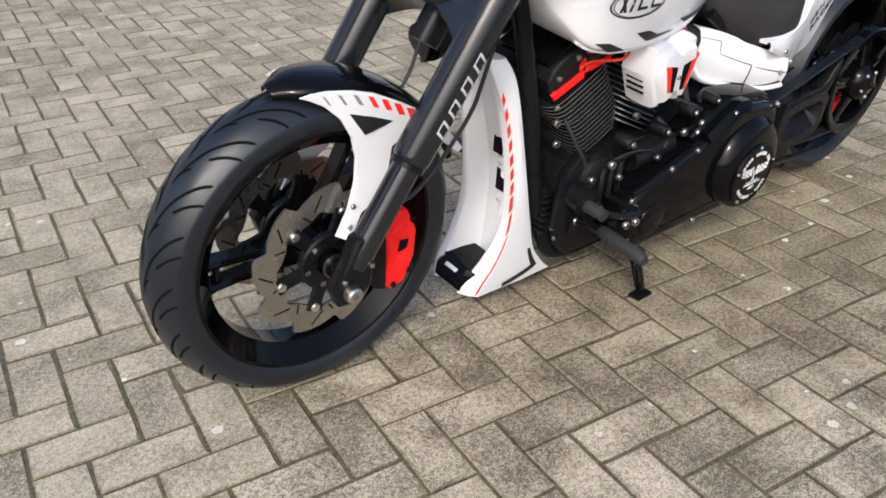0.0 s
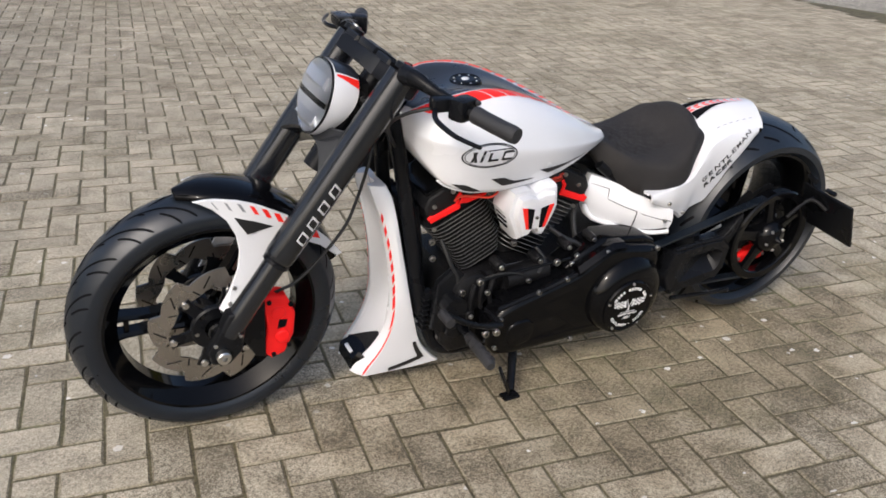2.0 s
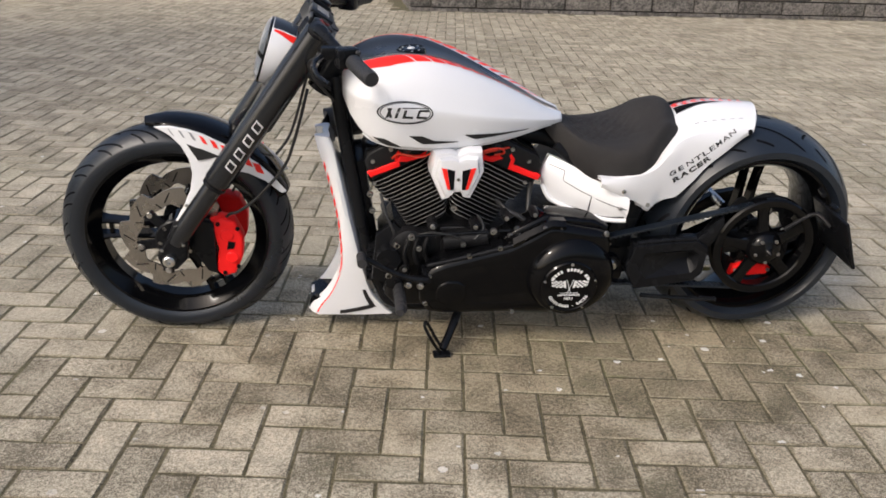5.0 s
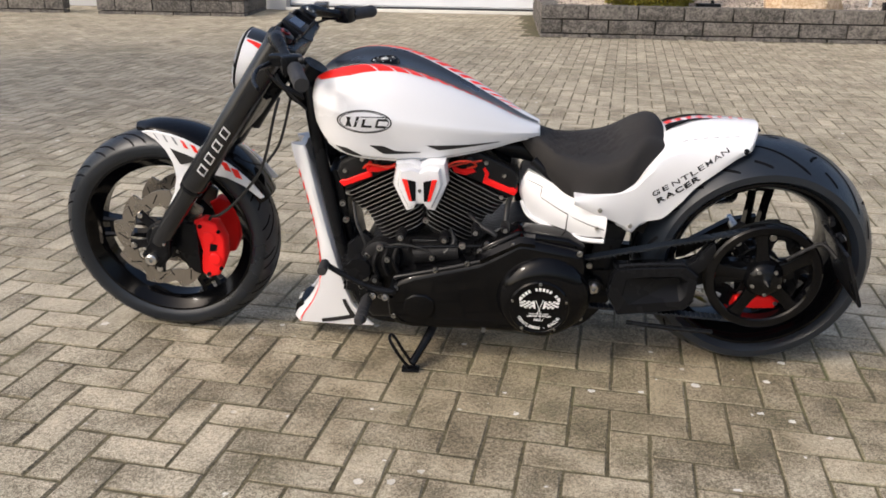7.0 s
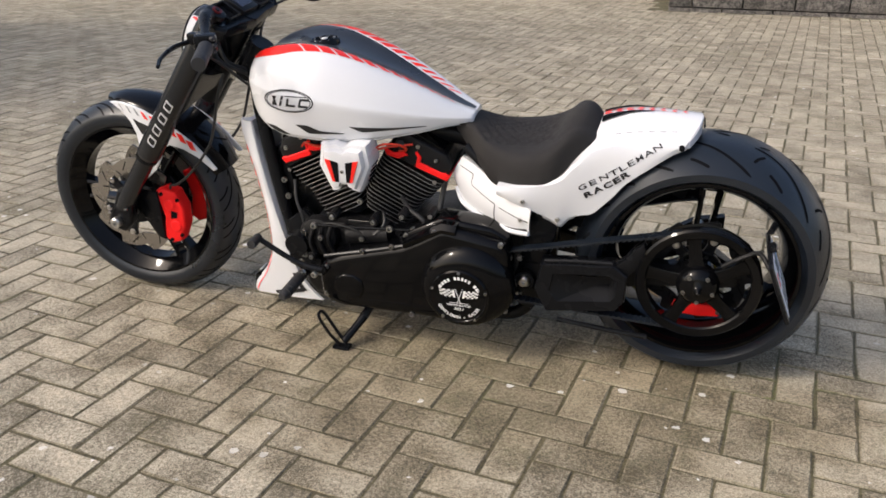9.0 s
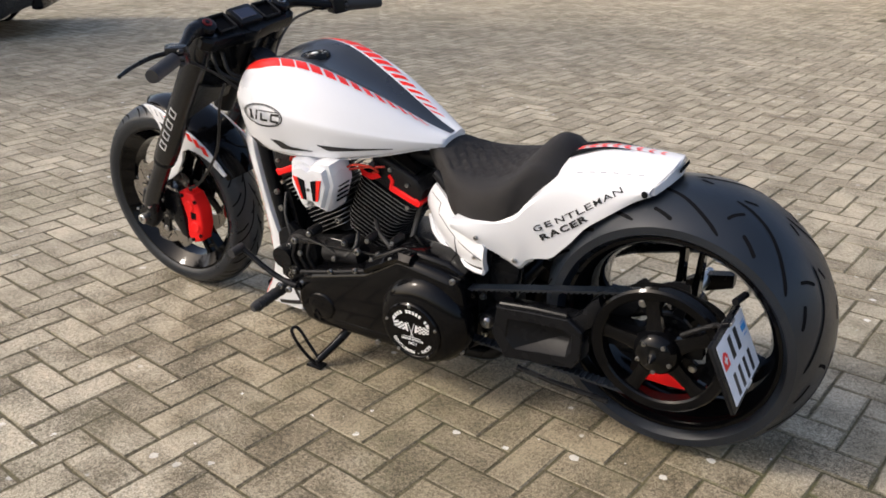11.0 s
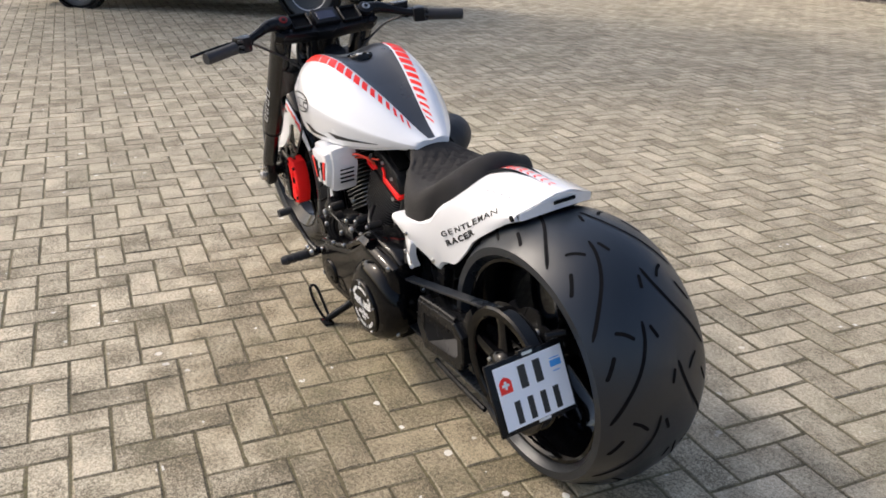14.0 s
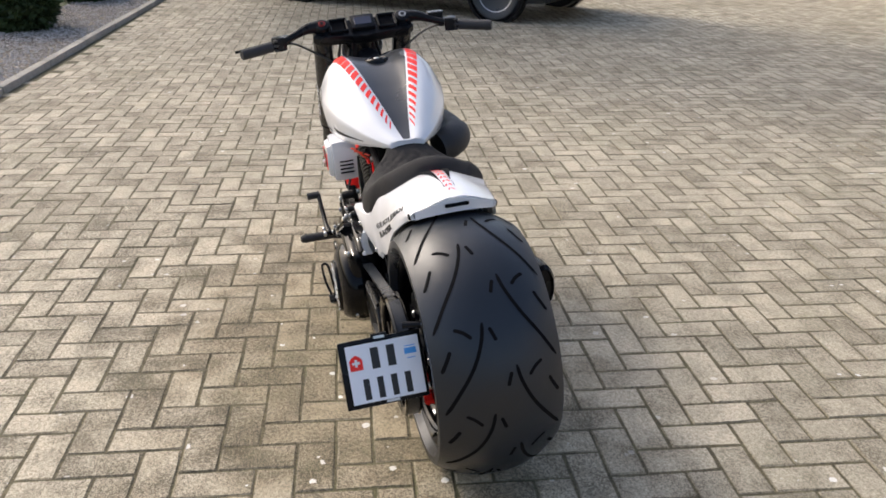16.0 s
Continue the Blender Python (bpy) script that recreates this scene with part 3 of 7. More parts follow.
trellis()
clipped_bush((-7.2, -2.62, 0.0), [(0, 0, 0.3, 0.36, 0.36, 2.2)], "dark green shrub growing at the edge of the gravel bed", 41, LEAF_DARK, 2600, 0.06)
clipped_bush((-7.9, -3.3, 0.0), [(0, 0, 0.4, 0.55, 0.45, 2.2), (0.2, 0.1, 0.9, 0.4, 0.35, 2.1)], "taller dark green shrub in the planting bed", 42, LEAF_DARK, 2600, 0.06)
clipped_bush((-9.6, -2.3, 0.0), [(0, 0, 0.25, 0.33, 0.3, 2.2)], "small dark green shrub in the gravel", 43, LEAF_DARK, 1800, 0.05)


def parked_car():
    """A dark delivery van, seen mostly below its sills."""
    t = thing("parked_van", "dark delivery van parked on the paving with grey alloy wheels", "van", pose(-8.50, 2.23, 0, 0, 0, -46))
    w0 = 0.90

    def ring(y, w, z0, z1, tuck):
        return [(-w, y, z0 + 0.08), (-w + 0.05, y, z0), (w - 0.05, y, z0), (w, y, z0 + 0.08), (w + 0.02, y, 0.75), (w, y, 1.05), (w - tuck, y, z1 - 0.08), (w - tuck - 0.10, y, z1), (-w + tuck + 0.10, y, z1), (-w + tuck, y, z1 - 0.08), (-w, y, 1.05), (-w - 0.02, y, 0.75)]

    st = [(-2.65, 0.84, 0.34, 1.80, 0.10), (-2.6, 0.89, 0.24, 1.92, 0.10), (-2.0, w0, 0.2, 1.95, 0.10), (0.0, w0, 0.2, 1.95, 0.10), (0.55, w0, 0.2, 1.88, 0.14), (1.15, w0, 0.2, 1.30, 0.12), (1.75, 0.86, 0.22, 1.14, 0.10), (2.02, 0.66, 0.32, 1.10, 0.08)]
    body = part("body", loft([ring(*s) for s in st]), CARPAINT, t, "glossy dark paint", angle=40)
    for sx in (-1, 1):
        part("window", slab([(-0.55, 1.14), (0.55, 1.14), (0.42, 1.70), (-0.55, 1.72)], -0.006, 0.006, 0.003), DARKGLASS, body).matrix_local = pose(sx * 0.865, 0, 0, 0, sx * -6, 90)
        part("door_seam", box((sx * 0.915, -0.62, 0.80), (0.012, 0.010, 1.05)), BLACKSATIN, body)
        part("sill_trim", box((sx * 0.905, -0.28, 0.235), (0.03, 2.2, 0.06), 0.01), BLACKSATIN, body)
        part("mirror", box((sx * 1.0, 0.72, 1.22), (0.14, 0.10, 0.24), 0.04), BLACKSATIN, body)
    for y in (-1.75, 1.2):
        for sx in (-1, 1):
            w = part("wheel", lathe([(0.0, -0.02), (0.05, -0.06), (0.2, -0.05), (0.215, -0.09), (0.225, -0.095), (0.225, 0.095), (0.0, 0.09)], 32), mat("alloy wheel", (0.35, 0.35, 0.36), 0.35, 0.8, 0.1), t, "grey alloy wheel")
            w.matrix_local = pose(sx * 0.83, y, 0.325, 0, 0, 90 if sx > 0 else -90)
            part("tyre", lathe([(0.22, -0.09), (0.25, -0.108), (0.30, -0.112), (0.322, -0.09), (0.327, -0.05), (0.327, 0.05), (0.322, 0.09), (0.30, 0.112), (0.25, 0.108), (0.22, 0.09)], 40), RUBBER, w)
            for k in range(5):
                sp = box((0.125, -0.07, 0), (0.17, 0.03, 0.045), 0.008)
                bmesh.ops.rotate(sp, cent=(0, 0, 0), matrix=Matrix.Rotation(k * 1.2566, 3, "Y"), verts=sp.verts)
                part("spoke", sp, STEEL, w)
            arch = part("wheel_arch", lathe([(0.34, -0.06), (0.375, -0.06), (0.375, 0.05), (0.34, 0.05)], 32, closed=True), BLACKSATIN, t)
            arch.matrix_local = pose(sx * 0.875, y, 0.33, 0, 0, 90)
    for y in (-2.66, 2.03):
        part("bumper", box((0, y, 0.36), (1.3, 0.12, 0.2), 0.04), BLACKSATIN, t)
    return t


parked_car()


def shade_tree(at, seed):
    """A slender tree added out of view beyond the car, to cast the shade across the paving."""
    rnd = random.Random(seed)
    t = thing("tree", "tall slender green tree added out of view behind the parked car for its shade", "tree", pose(*at))
    part("trunk", tube(spline([(0, 0, -0.1), (0.05, 0.02, 2.0), (-0.04, 0.05, 5.0), (0.02, 0.0, 9.0)], 6), [0.17 - 0.007 * k for k in range(19)], 12), BARK, t)
    spots = []
    for k in range(46):
        z = 3.4 + 6.0 * k / 45
        a = k * 2.4
        r = 1.9 * math.sin(math.pi * min(1.0, (z - 2.6) / 7.4)) ** 0.6
        tip = Vector((r * math.cos(a), r * math.sin(a), z + 0.5))
        part("limb", tube([(0, 0, z - 0.5), tuple(tip * 0.5 + Vector((0, 0, (z - 0.3) * 0.5))), tuple(tip)], [0.035, 0.025, 0.01], 6), BARK, t)
        for _ in range(330):
            q = Vector((rnd.gauss(0, 1), rnd.gauss(0, 1), rnd.gauss(0, 0.8))) * 0.38
            f = rnd.uniform(0.25, 1.0)
            spots.append((Vector((tip.x * f, tip.y * f, tip.z)) + q, q.normalized()))
    me = leaf_cloud(spots, 0.15, rnd)
    me.materials.append(LEAF_DARK)
    new("crown", me).parent = t
    return t


shade_tree((-11.2, -1.9, 0.0), 77)


# ---- the motorcycle: wheels ----
# Its own axes: x to the rear, y to its right, z up; it leans to its left on the side stand.
bike = thing("motorcycle", "white, black and red custom cruiser motorcycle leaning on its side stand", "motorcycle", pose(0, 0, 0, 5.9, 0, 0))
FA, RA = Vector((-1.043, 0, 0.318)), Vector((0.650, -0.006, 0.3285))
AX = Vector((math.sin(radians(34)), 0, math.cos(radians(34))))      # up along the fork


def turned(bm, c, deg):
    bmesh.ops.rotate(bm, cent=(0, 0, 0), matrix=Matrix.Rotation(-radians(deg), 3, "Y"), verts=bm.verts)
    bmesh.ops.translate(bm, vec=c, verts=bm.verts)
    return bm


def tread(profile, c, paths, width, n=54, lift=0.0008):
    """Grooves as dark strips laid on the crown, their shade put into the colour. Each path: (angle, s) points, s across
    the tyre from -1 to 1.
    """
    hw = profile[-1][1]
    pr = [Vector(p) for p in profile]

    def at(ang, s):
        f = (s + 1) / 2 * (len(pr) - 1)
        i = min(int(f), len(pr) - 2)
        p = pr[i].lerp(pr[i + 1], f - i)
        r = p.x + lift
        return Vector((c[0] + r * math.cos(ang), c[1] + p.y, c[2] + r * math.sin(ang)))

    bm = bmesh.new()
    for pts in paths:
        q = spline([(a, s, 0) for a, s in pts], n // max(1, len(pts) - 1))
        prev = None
        for k, p in enumerate(q):
            d = (q[min(k + 1, len(q) - 1)] - q[max(k - 1, 0)])
            d = Vector((d.x * 0.32, d.y * hw, 0)).normalized()
            w = width * min(1.0, 0.45 + 6.0 * min(k, len(q) - 1 - k) / len(q))
            o = Vector((-d.y / 0.32, d.x / hw, 0)) * w
            pair = [bm.verts.new(at(p.x + o.x, max(-0.99, min(0.99, p.y + o.y)))), bm.verts.new(at(p.x - o.x, max(-0.99, min(0.99, p.y - o.y))))]
            if prev:
                bm.faces.new((prev[0], prev[1], pair[1], pair[0]))
            prev = pair
    return bm


def arc_profile(r_crown, half, r_side, n=36, power=2.3):
    """The crown of a tyre as (radius, y) from one shoulder to the other."""
    return [(r_side + (r_crown - r_side) * (1 - abs(s) ** power), s * half) for s in (-1 + 2 * k / n for k in range(n + 1))]


def tyre(parent, c, r_crown, half, r_side, r_bead, name_label, paths, gw):
    crown = arc_profile(r_crown, half, r_side)
    prof = [(r_bead, -half * 0.80), (r_bead + 0.012, -half * 0.93), ((r_bead + r_side) / 2, -half * 1.0)] + crown + [((r_bead + r_side) / 2, half * 1.0), (r_bead + 0.012, half * 0.93), (r_bead, half * 0.80)]
    t = part("tyre", lathe(prof + [(r_bead - 0.004, 0.0)], 120, c, True), RUBBER, parent, name_label, angle=50)
    part("groove_strip", tread(crown, c, paths, gw), GROOVE, t)
    for s in (-1, 1):
        part("sidewall_ring", lathe([(r_bead + 0.018, s * half * 0.955), (r_bead + 0.021, s * half * 0.975), (r_bead + 0.024, s * half * 0.965)], 96, c, False, False), RUBBER, t)
    return t


def rim(name, c, r, half, spokes, label):
    """A cast black wheel: deep barrel, lip, hub and pairs of spokes."""
    prof = [(r + 0.010, -half), (r + 0.012, -half + 0.006), (r - 0.004, -half + 0.012), (r - 0.014, -half + 0.03), (r - 0.022, -half * 0.45), (r - 0.022, half * 0.45), (r - 0.014, half - 0.03), (r - 0.004, half - 0.012), (r + 0.012, half - 0.006), (r + 0.010, half), (r + 0.002, half), (r - 0.010, half - 0.014), (r - 0.030, half * 0.4), (r - 0.030, -half * 0.4), (r - 0.010, -half + 0.014), (r + 0.002, -half)]
    w = part(name, lathe(prof, 96, c, True), BLACKGLOSS, bike, label, angle=40)
    part("hub", lathe([(0.0, -0.055), (0.032, -0.055), (0.045, -0.045), (0.045, 0.045), (0.032, 0.055), (0.0, 0.055)], 32, c), BLACKGLOSS, w)
    for a in spokes:
        for o in (-0.021, 0.021):
            sp = loft([[(x, y * k, o * f + z * k2) for y, z in ((-0.016, -0.008), (0.016, -0.008), (0.020, 0), (0.016, 0.008), (-0.016, 0.008), (-0.020, 0))] for x, k, f, k2 in ((0.030, 1.3, 0.9, 1.1), (0.09, 1.1, 0.95, 0.95), (r * 0.62, 1.0, 1.0, 0.85), (r - 0.045, 1.0, 1.15, 0.95), (r - 0.018, 1.25, 1.3, 1.35))])
            part("spoke", turned(sp, c, a), BLACKGLOSS, w)
        web = box((r - 0.052, 0, 0), (0.012, 0.026, 0.044), 0.004)
        part("spoke_bridge", turned(web, c, a), BLACKGLOSS, w)
    return w


def wave_disc(name, parent, c, y, r_out, r_in, lobes=9, phase=0.0, label="dark steel wave brake disc with slots", material=None):
    """A floating disc with a scalloped rim; slots and bobbins are pieces of their own."""
    bm = bmesh.new()
    n = 234
    outer, inner = [], []
    for k in range(n):
        a = 2 * math.pi * k / n
        tooth = (lobes * (a + phase) / (2 * math.pi)) % 1.0
        ro = r_out - 0.024 * (tooth / 0.86) ** 1.4 if tooth < 0.86 else r_out - 0.024 * (1 - (tooth - 0.86) / 0.14)
        ri = r_in + 0.010 * (0.5 - 0.5 * math.cos(lobes * (a + phase) + 0.6)) ** 2
        outer.append((c[0] + ro * math.cos(a), c[2] + ro * math.sin(a)))
        inner.append((c[0] + ri * math.cos(a), c[2] + ri * math.sin(a)))
    rings = [[bm.verts.new((x, y + d, z)) for x, z in q] for q, d in ((inner, -0.0025), (outer, -0.0025), (outer, 0.0025), (inner, 0.0025))]
    for a, b in ((0, 1), (1, 2), (2, 3), (3, 0)):
        for k in range(n):
            bm.faces.new((rings[a][k], rings[a][(k + 1) % n], rings[b][(k + 1) % n], rings[b][k]))
    d = part(name, bm, material or DISC, parent, label, angle=30)
    for k in range(lobes):
        a = 2 * math.pi * k / lobes + 0.3
        for r0, tw, ln in ((r_in + 0.030, 0.6, 0.036), (r_in + 0.012, -0.5, 0.022)):
            sl = box((0, 0, 0), (ln, 0.0058, 0.0052), 0.0012, 1)
            bmesh.ops.rotate(sl, cent=(0, 0, 0), matrix=Matrix.Rotation(tw, 3, "Y"), verts=sl.verts)
            bmesh.ops.translate(sl, vec=(r0, 0, 0), verts=sl.verts)
            bmesh.ops.rotate(sl, cent=(0, 0, 0), matrix=Matrix.Rotation(-a - (0.25 if tw < 0 else 0), 3, "Y"), verts=sl.verts)
            bmesh.ops.translate(sl, vec=(c[0], y, c[2]), verts=sl.verts)
            part("slot", sl, GROOVE, d)
    part("disc_carrier", lathe([(0.028, -0.009), (0.056, -0.009), (0.060, -0.005), (0.060, 0.006), (0.028, 0.006)], 32, (c[0], y, c[2]), True), BLACKSATIN, d, "black disc carrier")
    for k in range(6):
        arm = loft([[(x, yy, zz * f) for yy, zz in ((-0.005, -0.013), (0.005, -0.013), (0.005, 0.013), (-0.005, 0.013))] for x, f in ((0.050, 1.4), (0.062, 1.0), (r_in - 0.010, 0.9), (r_in + 0.010, 1.3))])
        part("carrier_arm", turned(arm, (c[0], y, c[2]), math.degrees(2 * math.pi * k / 6 + 0.2)), BLACKSATIN, d)
    for k in range(6):
        a = 2 * math.pi * k / 6 + 0.2
        sgn = -1 if y < 0 else 1
        for rr, rad in ((r_in + 0.003, 0.0098), (0.048, 0.0078)):
            part("bobbin", lathe([(0.0, sgn * 0.009), (rad * 0.8, sgn * 0.009), (rad, sgn * 0.006), (rad, 0)], 14, (c[0] + rr * math.cos(a), y, c[2] + rr * math.sin(a))), STEEL, d)
    return d


def front_paths():
    p = []
    for k in range(19):
        a = 2 * math.pi * k / 19
        for s in (-1, 1):
            o = 0.0 if s < 0 else math.pi / 19
            p.append([(a + o, s * 0.92), (a + o + 0.08, s * 0.66), (a + o + 0.24, s * 0.30), (a + o + 0.46, s * 0.02)])
            p.append([(a + o + 0.12, s * 0.98), (a + o + 0.17, s * 0.75), (a + o + 0.24, s * 0.52)])
            p.append([(a + o + 0.33, s * 0.30), (a + o + 0.40, s * 0.05)])
    return p


def rear_paths():
    """Long sweeping grooves from each shoulder to the crown, with short cuts between them."""
    p = []
    n = 10
    for k in range(n):
        a = 2 * math.pi * k / n
        for s in (-1, 1):
            o = a if s < 0 else a + math.pi / n
            p.append([(o, s * 0.90), (o + 0.16, s * 0.70), (o + 0.36, s * 0.42), (o + 0.52, s * 0.26), (o + 0.64, s * 0.20)])
            p.append([(o + 0.63, s * 0.62), (o + 0.60, s * 0.50), (o + 0.55, s * 0.39)])
            p.append([(o + 0.34, s * 0.88), (o + 0.42, s * 0.79), (o + 0.49, s * 0.72)])
            p.append([(o + 0.60, s * 0.11), (o + 0.55, s * 0.07), (o + 0.51, s * 0.04)])
    return p


front_wheel = rim("front_wheel", FA, 0.243, 0.056, (178, 58, -62), "gloss black cast front wheel with three pairs of spokes")
tyre(front_wheel, FA, 0.321, 0.064, 0.287, 0.245, "worn black front tyre with curved tread grooves", front_paths(), 0.0023)
for y in (-0.072, 0.072):
    wave_disc("brake_disc", front_wheel, FA, y, 0.160, 0.099)
for s in (-1, 1):
    part("axle_spacer", tube([FA + Vector((0, s * 0.070, 0)), FA + Vector((0, s * 0.128, 0))], 0.022, 24), BLACKGLOSS, front_wheel)
    part("spacer_ring", tube([FA + Vector((0, s * 0.096, 0)), FA + Vector((0, s * 0.103, 0))], 0.0245, 24), STEEL, front_wheel, "bright ring on the axle")
part("axle", tube([FA + Vector((0, -0.15, 0)), FA + Vector((0, 0.15, 0))], 0.013, 16), BLACKSATIN, front_wheel)
rear_wheel = rim("rear_wheel", RA, 0.238, 0.128, (86, 206, 326), "gloss black cast rear wheel with pairs of spokes")
tyre(rear_wheel, RA, 0.330, 0.147, 0.280, 0.243, "very wide black rear tyre with sweeping tread grooves", rear_paths(), 0.0040)
wave_disc("brake_disc", rear_wheel, RA, -0.122, 0.146, 0.090, 9, 0.1, "blackened steel wave brake disc", BLACKSATIN)


# ---- front end ----
def fork(side_):
    y = 0.146 * side_
    foot, top = Vector((-1.045, y, 0.330)), Vector((-0.628, y, 0.940))
    d = (top - foot).normalized()
    p = lambda z: foot + d * ((z - foot.z) / d.z)
    f = part("fork_leg", tube([p(0.52), p(0.523), p(0.53), p(0.75), p(0.93)], [0.030, 0.0335, 0.035, 0.035, 0.035], 32), FORKGREY, bike, "dark anthracite upside-down fork tube")
    part("slider", tube([p(0.345), p(0.37), p(0.40), p(0.45), p(0.53)], [0.024, 0.0275, 0.0275, 0.0265, 0.0265], 28), FORKGREY, f)
    part("wiper_ring", tube([p(0.512), p(0.520)], 0.0325, 28), BLACKSATIN, f)
    lug = slab([(-1.075, 0.275), (-1.035, 0.268), (-1.005, 0.300), (-0.995, 0.36), (-1.005, 0.41), (-1.035, 0.405), (-1.06, 0.35), (-1.085, 0.31)], y - 0.019, y + 0.019, 0.009, 3)
    part("axle_clamp", lug, BLACKSATIN, f, "black fork foot that holds the axle")
    part("axle_nut", lathe([(0.006, side_ * 0.020), (0.006, side_ * 0.031), (0.013, side_ * 0.031), (0.0165, side_ * 0.028), (0.0165, 0.0)], 20, (-1.052, y + side_ * 0.006, 0.302)), STEEL, f, "bright axle bolt")
    for dx, dz in ((-0.028, 0.035), (0.03, 0.05)):
        part("pinch_bolt", bolt((-1.04 + dx, y - 0.024 if side_ < 0 else y + 0.018, 0.30 + dz), 0.005, 0.005), STEEL, f)
    part("fork_cap", tube([p(0.935), p(0.946), p(0.948)], [0.026, 0.026, 0.02], 24), BLACKSATIN, f)
    part("cap_ring", tube([p(0.944), p(0.951)], 0.013, 20), RED_ANODISED if side_ < 0 else STEEL, f)
    part("cap_screw", tube([p(0.949), p(0.953)], 0.007, 8), BLACKSATIN, f)
    if side_ < 0:
        n = Vector((-d.z, 0, d.x))
        # the model mark, as plain open frames along the tube
        for s0 in (0.570, 0.604, 0.640, 0.676):
            bm = bmesh.new()

            def spot(i, h):
                an = radians(-26 + i * 8.0)
                return bm.verts.new(p(s0 + h + 0.0012 * i) + (Vector((0, -1, 0)) * math.cos(an) + n * math.sin(an)) * 0.0356)
            outer = [spot(i, 0.0) for i in range(6)] + [spot(i, 0.022) for i in range(5, -1, -1)]
            inner = [spot(0.55 + i * 0.78, 0.0042) for i in range(6)] + [spot(0.55 + i * 0.78, 0.0178) for i in range(5, -1, -1)]
            for i in range(12):
                j = (i + 1) % 12
                bm.faces.new((outer[i], outer[j], inner[j], inner[i]))
            part("mark", bm, SILVER, f)
    return f


for s in (-1, 1):
    fork(s)


def caliper(side_):
    y = 0.080 * side_
    poly = [(-0.948, 0.385), (-0.918, 0.398), (-0.880, 0.386), (-0.858, 0.335), (-0.862, 0.275), (-0.885, 0.222), (-0.918, 0.212), (-0.940, 0.232), (-0.935, 0.265), (-0.928, 0.30), (-0.935, 0.34)]
    c = part("brake_caliper", slab(poly, y - 0.026, y + 0.026, 0.008, 3), REDGLOW, bike, "bright red radial brake caliper")
    o = y + side_ * 0.026
    for z in (0.275, 0.345):
        part("piston_cap", lathe([(0.0, side_ * 0.006), (0.015, side_ * 0.006), (0.019, side_ * 0.003), (0.019, 0)], 20, (-0.897 - 0.15 * (z - 0.31), o - side_ * 0.001, z)), REDGLOW, c)
    part("window", slab([(-0.905, 0.300), (-0.885, 0.303), (-0.880, 0.322), (-0.900, 0.325)], o - 0.002, o + 0.0015), GROOVE, c)
    for x, z in ((-0.925, 0.380), (-0.915, 0.226), (-0.872, 0.365), (-0.876, 0.246)):
        part("caliper_bolt", bolt((x, -abs(o) - 0.0 if side_ < 0 else o - 0.006, z), 0.006, 0.006), BLACKSATIN, c)
    part("caliper_bracket", slab([(-1.01, 0.40), (-0.935, 0.385), (-0.935, 0.225), (-0.96, 0.235), (-0.99, 0.29), (-1.02, 0.33)], y - 0.012 + side_ * 0.02, y + 0.012 + side_ * 0.02, 0.004), BLACKSATIN, c)
    part("brake_hose", tube(spline([(-0.905, y, 0.385), (-0.890, side_ * 0.10, 0.408), (-0.862, side_ * 0.10, 0.418), (-0.808, side_ * 0.10, 0.463), (-0.740, side_ * 0.10, 0.545), (-0.712, side_ * 0.10, 0.61), (-0.685, side_ * 0.10, 0.704), (-0.67, side_ * 0.08, 0.76)], 8), 0.0042, 8), CABLE, c)
    return c


for s in (-1, 1):
    caliper(s)


